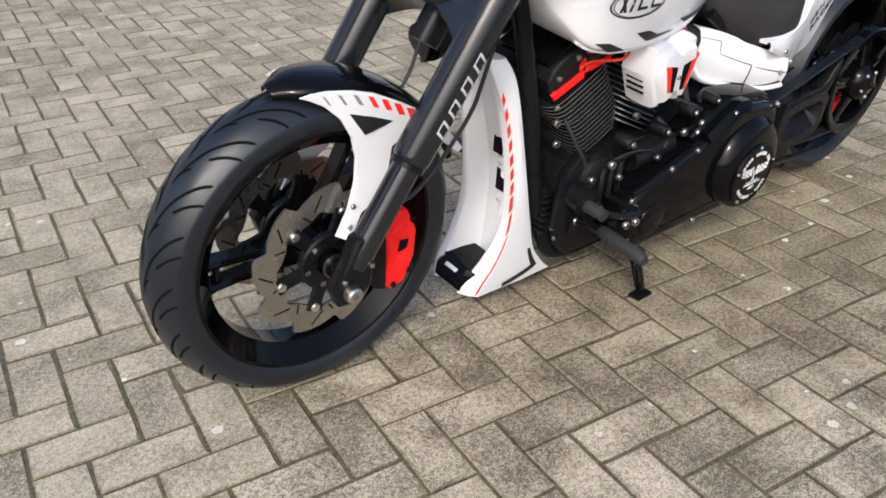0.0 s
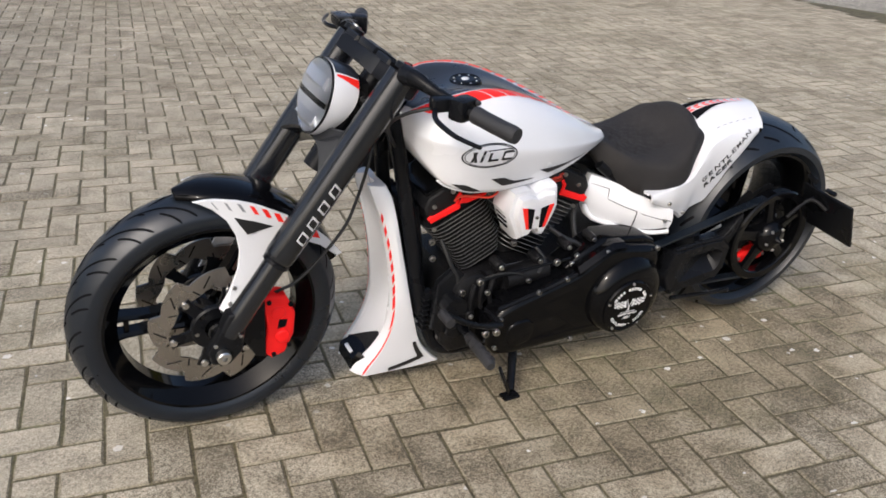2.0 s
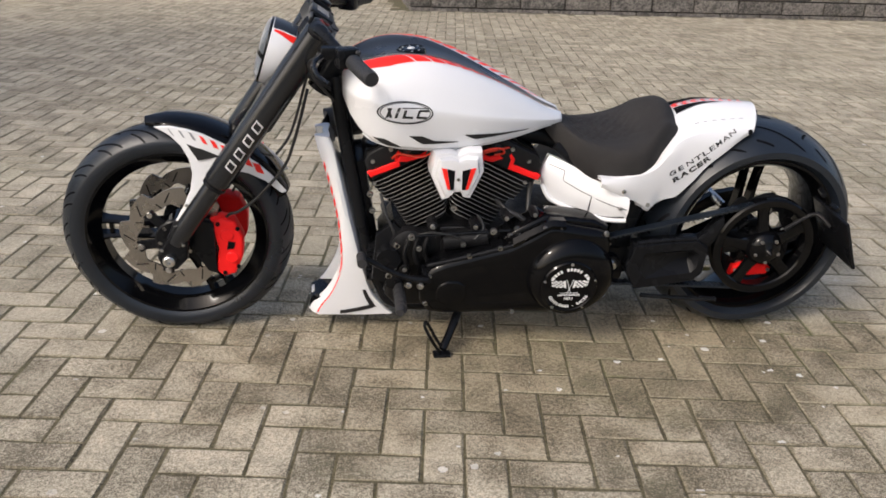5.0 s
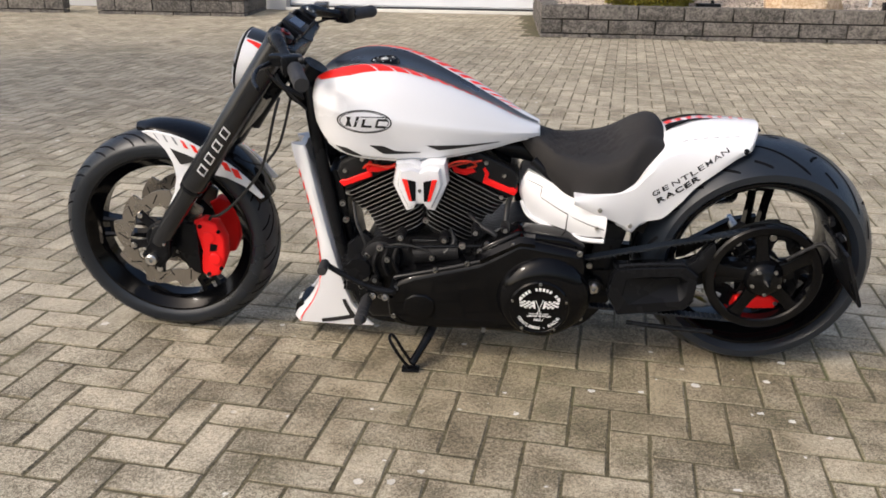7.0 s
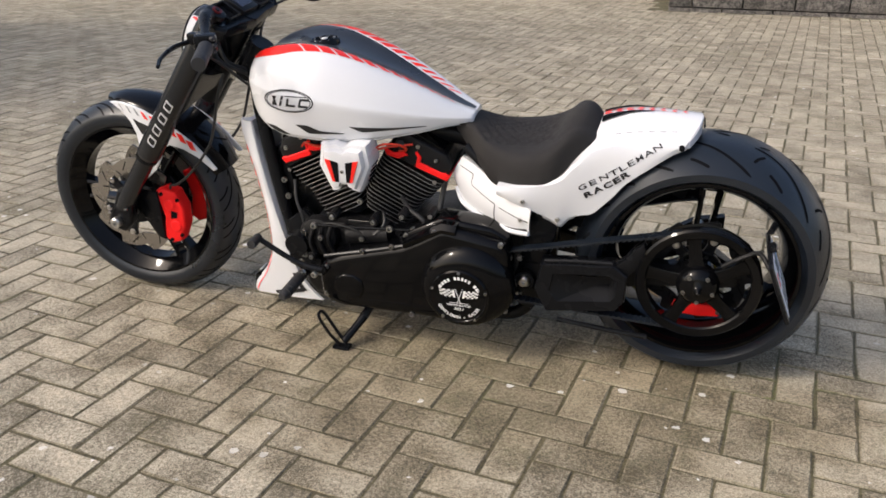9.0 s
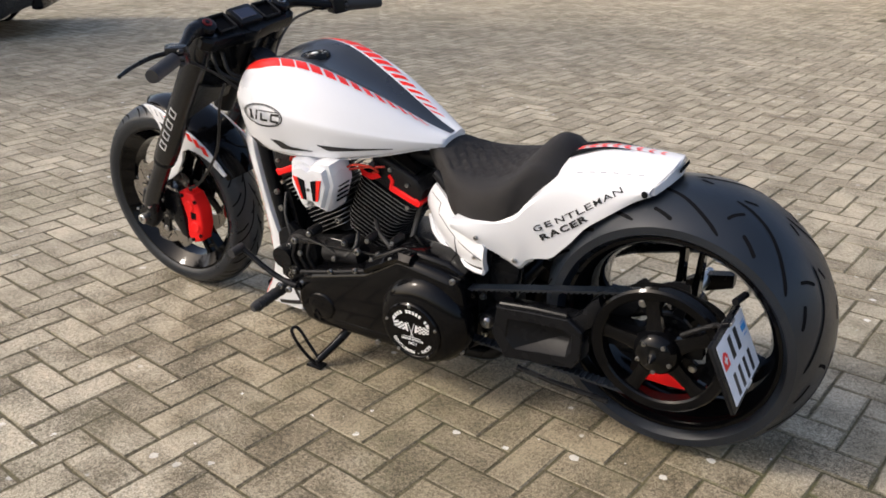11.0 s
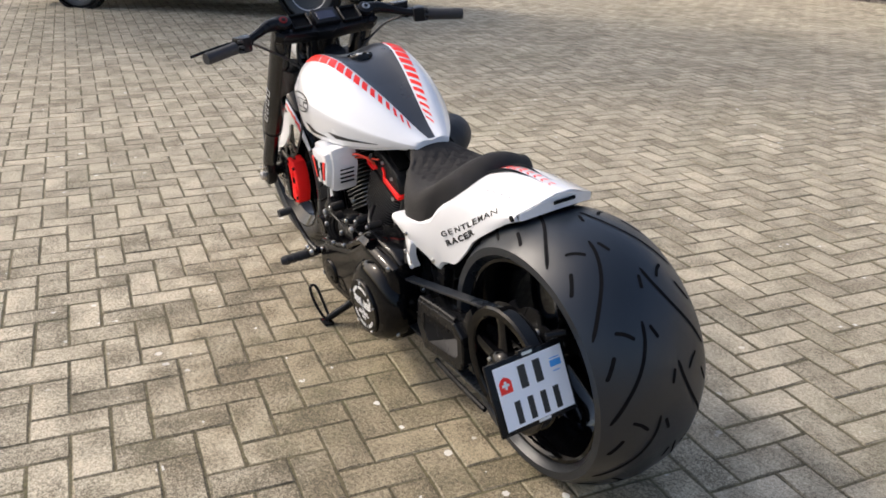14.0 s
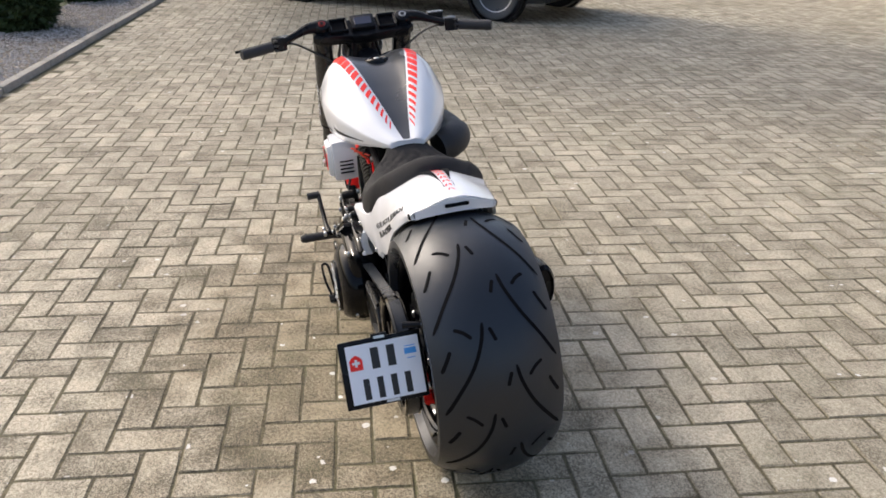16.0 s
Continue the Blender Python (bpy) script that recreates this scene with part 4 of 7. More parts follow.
def front_fender():
    def arc(a, r):
        return FA.x + r * math.cos(radians(a)), FA.z + r * math.sin(radians(a))

    def ring(a, r, hw, drop, th=0.004):
        out = []
        pr = [(-hw, -drop), (-hw * 0.97, -drop * 0.45), (-hw * 0.80, -drop * 0.08), (-hw * 0.4, 0.004), (0, 0.007), (hw * 0.4, 0.004), (hw * 0.80, -drop * 0.08), (hw * 0.97, -drop * 0.45), (hw, -drop)]
        for y, dr in pr:
            x, z = arc(a, r + dr)
            out.append((x, y, z))
        for y, dr in pr[::-1]:
            x, z = arc(a, r + dr - th)
            out.append((x, y * 0.955, z))
        return out

    rings = []
    for k in range(25):
        f = k / 24
        a = 101 - f * 78
        hw = (0.048 + 0.028 * min(1, f * 3.0)) * min(1.0, 0.40 + 6.0 * f) - 0.012 * max(0, (f - 0.8) / 0.2)
        rings.append(ring(a, 0.342 - 0.006 * f - 0.006 * max(0.0, 1 - f / 0.12), hw, 0.010 + 0.012 * min(1, f * 3)))
    fd = part("front_fender", loft(rings), BLACKGLOSS, bike, "black front fender with white side plates and red slashes", angle=50)
    # white side plates that wrap the flanks of the fender, each with a leg down to the axle
    def flank(x, z):
        """How far out the plate lies: it follows the fender, and its leg flares towards the fork foot."""
        f = (97.5 - math.degrees(math.atan2(z - FA.z, x - FA.x))) / 74.5
        w = 0.050 + 0.026 * max(0.0, min(1.0, f * 3.0)) + 0.0045
        return w + (0.036 * (0.5 - z) / 0.125 if z < 0.5 and x < -0.88 else 0.0)

    def decal(pts, s, lift, material, name, parent):
        bm = slab(pts if s < 0 else pts[::-1], -0.5, 0.5)
        for v in bm.verts:
            v.co.y = s * (flank(v.co.x, v.co.z) + 0.002 + (lift if v.co.y * s > 0 else 0.0))
        part(name, bm, material, parent)

    crest = [(-1.076, 0.645), (-1.056, 0.649), (-1.030, 0.650), (-0.985, 0.644), (-0.945, 0.633), (-0.900, 0.609), (-0.850, 0.580), (-0.808, 0.550), (-0.772, 0.515), (-0.735, 0.468)]
    under = [(-0.747, 0.462), (-0.792, 0.500), (-0.835, 0.522), (-0.880, 0.532), (-0.906, 0.520), (-0.914, 0.488), (-0.932, 0.452), (-0.962, 0.428), (-0.988, 0.420), (-1.022, 0.376), (-1.040, 0.384), (-1.014, 0.430), (-0.992, 0.476), (-0.984, 0.520), (-0.990, 0.560), (-1.008, 0.596), (-1.036, 0.624), (-1.060, 0.638)]

    def crest_at(x):
        for a, b in zip(crest, crest[1:]):
            if a[0] <= x <= b[0]:
                return a[1] + (b[1] - a[1]) * (x - a[0]) / (b[0] - a[0])
        return crest[-1][1]

    for s in (-1, 1):
        bm = slab(crest + under, -0.0035, 0.0035, 0.0015, 1)
        bmesh.ops.triangulate(bm, faces=[f for f in bm.faces if len(f.verts) > 4])
        for v in bm.verts:
            v.co.y = s * flank(v.co.x, v.co.z) + v.co.y
        sp = part("side_plate", bm, WHITE, fd, "white fender side plate", angle=30)
        decal([(-0.992, 0.604), (-0.948, 0.590), (-0.905, 0.571), (-0.965, 0.560), (-0.978, 0.580)], s, 0.0024, INK, "triangle", sp)
        for k in range(1, 10):
            x0 = -1.066 + k * 0.027
            zt = crest_at(x0) - 0.006
            h, w = 0.016 + 0.012 * k / 9, 0.0025 + 0.0019 * k
            decal([(x0, zt), (x0 + w, zt - 0.35 * w), (x0 + w + 0.011, zt - h - 0.35 * w), (x0 + 0.011, zt - h)], s, 0.0024, TRIM_GREY if k < 4 else RED, "slash", sp)
        for x, z in ((-1.018, 0.402), (-1.004, 0.436)):
            part("plate_screw", bolt((x, (-flank(x, z) - 0.003) if s < 0 else flank(x, z) - 0.001, z), 0.0055, 0.004), STEEL, sp)
    return fd


front_fender()


def yokes():
    """Upper and lower fork bridges, with the bar in one piece with the upper."""
    def at(h, off=0.0):
        p = Vector((-0.628, 0, 0.940)) + AX * (h - 0.940) / AX.z
        return p + Vector((AX.z, 0, -AX.x)) * off

    c = at(0.752)
    nrm = Vector((AX.z, 0, -AX.x))
    rings = []
    for k in range(25):
        y = -0.150 + 0.300 * k / 24
        e = (abs(y) / 0.150) ** 2.2
        top, low, fr, bk = 0.022 + 0.034 * e, -0.024 - 0.060 * e, -0.030 - 0.006 * e, 0.046 - 0.012 * e
        rings.append([c + nrm * x + Vector((0, y, 0)) + AX * h for x, h in ((fr + 0.006, low), (bk, low), (bk + 0.004, low + 0.006), (bk + 0.004, top - 0.006), (bk, top), (fr + 0.006, top), (fr, top - 0.006), (fr, low + 0.006))])
    low = part("lower_yoke", loft(rings), FORKGREY, bike, "broad dark lower fork bridge with arched edges", angle=30)
    c = at(0.915)
    outline = [(-0.010, -0.170), (0.030, -0.182), (0.048, -0.160), (0.05, -0.08), (0.06, 0.0), (0.05, 0.08), (0.048, 0.160), (0.030, 0.182), (-0.010, 0.170), (-0.042, 0.105), (-0.030, 0.05), (-0.030, -0.05), (-0.042, -0.105)]
    rings = [[c + nrm * x * k + Vector((0, y * k, 0)) + AX * h for x, y in outline] for h, k in ((-0.022, 0.96), (-0.016, 1.0), (0.010, 1.0), (0.016, 0.96))]
    up = part("upper_yoke", loft(rings), BLACKSATIN, bike, "black upper fork bridge with two cut-outs", angle=30)
    for s in (-1, 1):
        m = Matrix((nrm, Vector((0, 1, 0)), AX)).transposed()
        bm = box((0, 0, 0), (0.046, 0.052, 0.006), 0.004, 1)
        bmesh.ops.transform(bm, matrix=m.to_4x4(), verts=bm.verts)
        bmesh.ops.translate(bm, vec=c + AX * 0.0160 + Vector((0, s * 0.088, 0)), verts=bm.verts)
        part("cut_out", bm, GROOVE, up)
        bm = bmesh.new()
        for dy in (-0.031, 0.031):
            b2 = box((0, 0, 0), (0.062, 0.007, 0.020), 0.003, 1)
            bmesh.ops.transform(b2, matrix=m.to_4x4(), verts=b2.verts)
            bmesh.ops.translate(b2, vec=c + AX * 0.020 + Vector((0, s * 0.088 + dy, 0)), verts=b2.verts)
            add(bm, b2)
        for dx in (-0.029, 0.029):
            b2 = box((0, 0, 0), (0.007, 0.066, 0.020), 0.003, 1)
            bmesh.ops.transform(b2, matrix=m.to_4x4(), verts=b2.verts)
            bmesh.ops.translate(b2, vec=c + AX * 0.020 + nrm * dx + Vector((0, s * 0.088, 0)), verts=b2.verts)
            add(bm, b2)
        part("frame_rim", bm, BLACKSATIN, up)
    m = Matrix((nrm, Vector((0, 1, 0)), AX)).transposed().to_4x4()
    bm = box((0, 0, 0), (0.066, 0.086, 0.020), 0.006, 2)
    bmesh.ops.transform(bm, matrix=m, verts=bm.verts)
    bmesh.ops.translate(bm, vec=c + AX * 0.024, verts=bm.verts)
    ins = part("instrument", bm, BLACKSATIN, up, "small black instrument housing")
    bm = box((0, 0, 0), (0.036, 0.062, 0.003), 0.001, 1)
    bmesh.ops.transform(bm, matrix=m, verts=bm.verts)
    bmesh.ops.translate(bm, vec=c + AX * 0.0345, verts=bm.verts)
    part("display", bm, mat("display glass", (0.030, 0.035, 0.060), 0.12, 0, 0.1), ins, "dark blue display")
    part("steering_stem", tube([at(0.68, 0.03), at(0.93, 0.03)], 0.030, 20), BLACKSATIN, up)
    # handlebar
    def at_bar(x, y, z):
        """The bar is turned a touch: its right end lies further back."""
        return (x + 0.034 * max(0.0, (y - 0.15) / 0.29), y, z)

    for s in (-1, 1):
        bar = spline([at_bar(*q) for q in ((-0.640, s * 0.165, 0.935), (-0.628, s * 0.20, 0.936), (-0.600, s * 0.255, 0.920), (-0.565, s * 0.32, 0.904), (-0.520, s * 0.436, 0.894))], 8)
        n = len(bar)
        hb = part("handlebar", tube(bar, [0.024 - 0.011 * min(1, k / (n * 0.45)) for k in range(n)], 16), BLACKSATIN, up, "short black handlebar")
        part("grip", tube(spline([at_bar(*q) for q in ((-0.558, s * 0.333, 0.903), (-0.540, s * 0.385, 0.898), (-0.520, s * 0.438, 0.894))], 4), [0.0185, 0.0185, 0.018, 0.018, 0.018, 0.018, 0.018, 0.0185, 0.0165], 24), GRIP, hb, "dark rubber grip")
        sw = box((0, 0, 0), (0.054, 0.040, 0.048), 0.010, 2, Matrix.Rotation(radians(-22 * s), 4, "Z"))
        bmesh.ops.translate(sw, vec=at_bar(-0.572, s * 0.306, 0.907), verts=sw.verts)
        h = part("switch_housing", sw, BLACKSATIN, hb, "black switch housing with small buttons")
        for dz, dx in ((0.015, 0.026), (-0.002, 0.028), (-0.017, 0.024)):
            part("button", box(at_bar(-0.572 + dx, s * 0.318, 0.907 + dz), (0.012, 0.016, 0.010), 0.003, 1), GRIP, h)
        part("lever_perch", box(at_bar(-0.607, s * 0.280, 0.911), (0.05, 0.032, 0.030), 0.008, 2), BLACKSATIN, hb)
        lv = spline([at_bar(*q) for q in ((-0.620, s * 0.280, 0.905), (-0.646, s * 0.33, 0.900), (-0.640, s * 0.40, 0.893), (-0.614, s * 0.458, 0.889))], 6)
        part("lever", tube(lv, [0.0065 - 0.002 * k / (len(lv) - 1) for k in range(len(lv))], 10), BLACKSATIN, hb, "black hand lever")
        part("control_cable", tube(spline([at_bar(-0.615, s * 0.27, 0.900), (-0.66, s * 0.22, 0.87), (-0.65, s * 0.12, 0.80), (-0.60, s * 0.06, 0.72)], 8), 0.004, 8), CABLE, hb)
        if s > 0:
            part("fluid_reservoir", box(at_bar(-0.628, 0.264, 0.930), (0.040, 0.056, 0.026), 0.009, 3), BLACKSATIN, hb, "brake fluid box on the right bar")
            part("reservoir_lid", box(at_bar(-0.628, 0.264, 0.944), (0.040, 0.056, 0.006), 0.0028, 2), mat("worn lid", (0.05, 0.05, 0.052), 0.3, 0.5, 0.2), hb)
    for k, (y0, z0) in enumerate(((-0.08, 0.86), (-0.05, 0.84), (0.05, 0.86), (0.03, 0.83))):
        part("harness", tube(spline([(-0.70 + 0.01 * k, y0, z0), (-0.665, y0 * 1.2, 0.80 - 0.01 * k), (-0.62, y0 * 0.7, 0.76), (-0.575, y0 * 0.4, 0.72)], 6), 0.0055, 8), CABLE, up)
    return up


yokes()


def headlight():
    """A tall oval lamp in a white cowl, cut away at the rear, with a red corner and a black top."""
    c = Vector((-0.777, 0, 0.8405))                   # middle of the lens rim
    fw = Vector((-0.955, 0, 0.295)).normalized()     # the way it faces
    upv = Vector((0.295, 0, 0.955)).normalized()

    def spot(a, d, w, h):
        y = 0.91 * w * math.copysign(abs(math.cos(a)) ** 0.85, math.cos(a))
        z = 0.97 * h * math.copysign(abs(math.sin(a)) ** 0.85, math.sin(a))
        if z < 0:
            y *= 1 - 0.30 * (abs(z) / h) ** 1.5
        return c + fw * d + Vector((0, y, 0)) + upv * z, z

    def rear(z):
        """How far the cowl reaches back at height z: far at the brow, hardly at the chin."""
        f = max(0.0, min(1.0, (z + 0.085) / 0.125))
        return -0.031 - 0.034 * f * f * (3 - 2 * f)

    def ring(d, w, h, back=0.0, n=48):
        out = []
        for k in range(n):
            a_ = 2 * math.pi * k / n
            z = spot(a_, d, w, h)[1]
            out.append(spot(a_, d + back * rear(z), w, h)[0])
        return out

    shell = part("headlight", loft([ring(-0.030, 0.050, 0.050), ring(-0.012, 0.084, 0.083), ring(0.002, 0.088, 0.087), ring(-0.001, 0.0915, 0.0905), ring(-0.001, 0.0918, 0.0908, 0.4), ring(0.0, 0.088, 0.087, 0.8), ring(0.0, 0.0855, 0.0845, 1.0), ring(0.001, 0.0825, 0.0815, 0.98), ring(-0.004, 0.080, 0.079, 0.3)]), WHITE, bike, "white headlight cowl with red corners and black top", angle=40)
    part("lens", loft([ring(0.001, 0.0895, 0.0885), ring(0.007, 0.088, 0.087), ring(0.014, 0.077, 0.076), ring(0.020, 0.050, 0.050), ring(0.022, 0.006, 0.006)]), GLASS, shell, "clear domed headlight lens")
    part("lens_rim", loft([ring(0.0, 0.0915, 0.0905), ring(0.003, 0.0925, 0.0915), ring(0.006, 0.0910, 0.0900), ring(0.004, 0.0890, 0.0880)], True, False), BLACKSATIN, shell, "black rubber rim round the lens")
    part("reflector", loft([ring(0.003, 0.084, 0.083), ring(-0.012, 0.060, 0.060), ring(-0.018, 0.02, 0.02)]), LENSBACK, shell)
    face = Matrix((fw, Vector((0, 1, 0)), upv)).transposed().to_4x4()
    for dz, h in ((-0.046, 0.034), (0.044, 0.034)):
        vane = loft([[(x_, y_ * (0.062 - 0.25 * abs(dz)), z_) for x_, z_ in ((0.0, -h / 2), (0.012, -h / 4), (0.004, h / 2), (-0.008, h / 4))] for y_ in (-1, -0.4, 0, 0.4, 1)])
        part("facet", vane, LENSBACK, shell).matrix_local = Matrix.Translation(c + fw * 0.004 + upv * dz) @ face
    part("centre_bar", box((0, 0, 0), (0.004, 0.150, 0.012), 0.001, 1, face), BLACKSATIN, shell).location = c + fw * 0.006

    def skin(name, lo_, hi_, material, d0=0.04, steps=12):
        """A painted field on the cowl between two angles, each given at the rim and at the rear edge."""
        bm = bmesh.new()
        rows = []
        for i in range(7):
            t = d0 + (0.985 - d0) * i / 6
            shrink = 0.0924 - 0.0060 * max(0.0, (t - 0.4) / 0.6)
            a0, a1 = lo_[0] + (lo_[1] - lo_[0]) * i / 6, hi_[0] + (hi_[1] - hi_[0]) * i / 6
            row = []
            for k in range(steps + 1):
                a_ = radians(a0 + (a1 - a0) * k / steps)
                z = spot(a_, 0, shrink, shrink - 0.001)[1]
                row.append(bm.verts.new(spot(a_, t * rear(z), shrink, shrink - 0.001)[0]))
            rows.append(row)
        for p, q in zip(rows, rows[1:]):
            for k in range(steps):
                bm.faces.new((p[k], p[k + 1], q[k + 1], q[k]))
        part(name, bm, material, shell)

    skin("red_corner", (49, 36), (53, 53), RED, 0.10)
    skin("red_corner", (127, 127), (131, 144), RED, 0.10)
    skin("top_field", (56, 56), (124, 124), TOPBLACK)
    can = part("lamp_can", loft([ring(-0.010, 0.072, 0.070), ring(-0.030, 0.070, 0.066), ring(-0.036, 0.058, 0.052), ring(-0.056, 0.050, 0.046), ring(-0.060, 0.030, 0.030)]), mat("cast grey", (0.16, 0.16, 0.165), 0.4, 0.7, 0.2, 14, 0.1), shell, "grey cast lamp housing", angle=30)
    for dz in (-0.040, -0.014, 0.014, 0.040):
        part("can_rib", box((0, 0, 0), (0.030, 0.120 - 0.9 * abs(dz), 0.006), 0.002, 1, face), BLACKSATIN, can).location = c + fw * -0.038 + upv * dz
    part("bracket", box((-0.690, 0, 0.835), (0.05, 0.09, 0.09), 0.012), BLACKSATIN, shell)
    return shell


headlight()


# ---- bodywork ----
def table(rows, x):
    """Smooth values between stations (x, a, b, ...)."""
    for i in range(len(rows) - 1):
        if x <= rows[i + 1][0] or i == len(rows) - 2:
            a, b, c, d = rows[max(i - 1, 0)], rows[i], rows[i + 1], rows[min(i + 2, len(rows) - 1)]
            t = max(0.0, min(1.0, (x - b[0]) / (c[0] - b[0])))
            h = c[0] - b[0]
            out = []
            for k in range(1, len(b)):
                m0 = (c[k] - a[k]) / max(c[0] - a[0], 1e-6) * h
                m1 = (d[k] - b[k]) / max(d[0] - b[0], 1e-6) * h
                out.append((2 * t ** 3 - 3 * t * t + 1) * b[k] + (t ** 3 - 2 * t * t + t) * m0 + (-2 * t ** 3 + 3 * t * t) * c[k] + (t ** 3 - t * t) * m1)
            return out


def patch(surf, u0, u1, v0, v1, nu, nv, lift, material, name, parent, slant=0.0, label=""):
    """A thin skin that lies on a surface between two lines each way. v may be a number or a function of u."""
    f0 = v0 if callable(v0) else (lambda u: v0)
    f1 = v1 if callable(v1) else (lambda u: v1)
    bm = bmesh.new()
    grid = []
    for i in range(nu + 1):
        row = []
        for j in range(nv + 1):
            t = j / nv
            u = u0 + (u1 - u0) * i / nu + slant * (t - 0.5)
            v = f0(u) + (f1(u) - f0(u)) * t
            p = surf(u, v)
            e = 1e-3
            n = (surf(u + e, v) - surf(u - e, v)).cross(surf(u, v + e) - surf(u, v - e))
            n = n.normalized() if n.length > 1e-12 else Vector((0, 0, 1))
            row.append((p, n))
        grid.append(row)
    mid = grid[nu // 2][nv // 2]
    outward = mid[1].y * mid[0].y if abs(mid[1].y) > 0.3 and abs(mid[0].y) > 0.02 else mid[1].z
    sgn = 1 if outward > 0 else -1
    vs = [[bm.verts.new(p + n * sgn * lift) for p, n in r] for r in grid]
    for i in range(nu):
        for j in range(nv):
            bm.faces.new((vs[i][j], vs[i + 1][j], vs[i + 1][j + 1], vs[i][j + 1]))
    return part(name, bm, material, parent, label)


TANK = [  # x, half width, its height, top, bottom
    (-0.578, 0.085, 0.770, 0.800, 0.742), (-0.560, 0.140, 0.768, 0.826, 0.705), (-0.520, 0.178, 0.760, 0.852, 0.658), (-0.46, 0.199, 0.750, 0.869, 0.636), (-0.40, 0.205, 0.744, 0.872, 0.630),
    (-0.33, 0.203, 0.736, 0.862, 0.628), (-0.21, 0.178, 0.716, 0.818, 0.632), (-0.10, 0.133, 0.696, 0.760, 0.645), (-0.02, 0.090, 0.682, 0.712, 0.658), (0.035, 0.052, 0.672, 0.686, 0.658)]


def tank_point(x, v):
    """v: 0 at the ridge, 1 under the belly; the sign chooses the side."""
    hw, zw, zt, zb = table(TANK, x)
    s = -1 if v < 0 else 1
    v = abs(v)
    zt -= 0.012 * min(1.0, max(0.0, (zt - zw) / 0.1))
    dip = 0.016 * min(1.0, max(0.0, (zt - zw) / 0.09))
    pts = [(0, zt - dip), (0.22 * hw, zt - 0.75 * dip), (0.45 * hw, zt), (0.64 * hw, zt - 0.045 * (zt - zw)), (0.83 * hw, zw + 0.64 * (zt - zw)), (0.962 * hw, zw + 0.17 * (zt - zw)), (hw, zw - 0.02 * (zw - zb)), (0.992 * hw, zw - 0.30 * (zw - zb)), (0.950 * hw, zw - 0.80 * (zw - zb)), (0.895 * hw, zb + 0.004), (0.66 * hw, zb), (0.30 * hw, zb + 0.002), (0, zb + 0.004)]
    f = v * (len(pts) - 1)
    i = min(int(f), len(pts) - 2)
    t = f - i
    a, b, c, d = pts[max(i - 1, 0)] if i > 0 else (-pts[1][0], pts[1][1]), pts[i], pts[i + 1], pts[min(i + 2, len(pts) - 1)]
    q = [0.5 * (2 * b[k] + (c[k] - a[k]) * t + (2 * a[k] - 5 * b[k] + 4 * c[k] - d[k]) * t * t + (3 * b[k] - a[k] - 3 * c[k] + d[k]) * t ** 3) for k in (0, 1)]
    return Vector((x, s * max(0.0, q[0]), q[1]))


def tank_v(x, z):
    """The place on the flank at a height."""
    lo, hi = 0.3, 0.76
    for _ in range(30):
        m = (lo + hi) / 2
        if tank_point(x, m).z > z:
            lo = m
        else:
            hi = m
    return lo


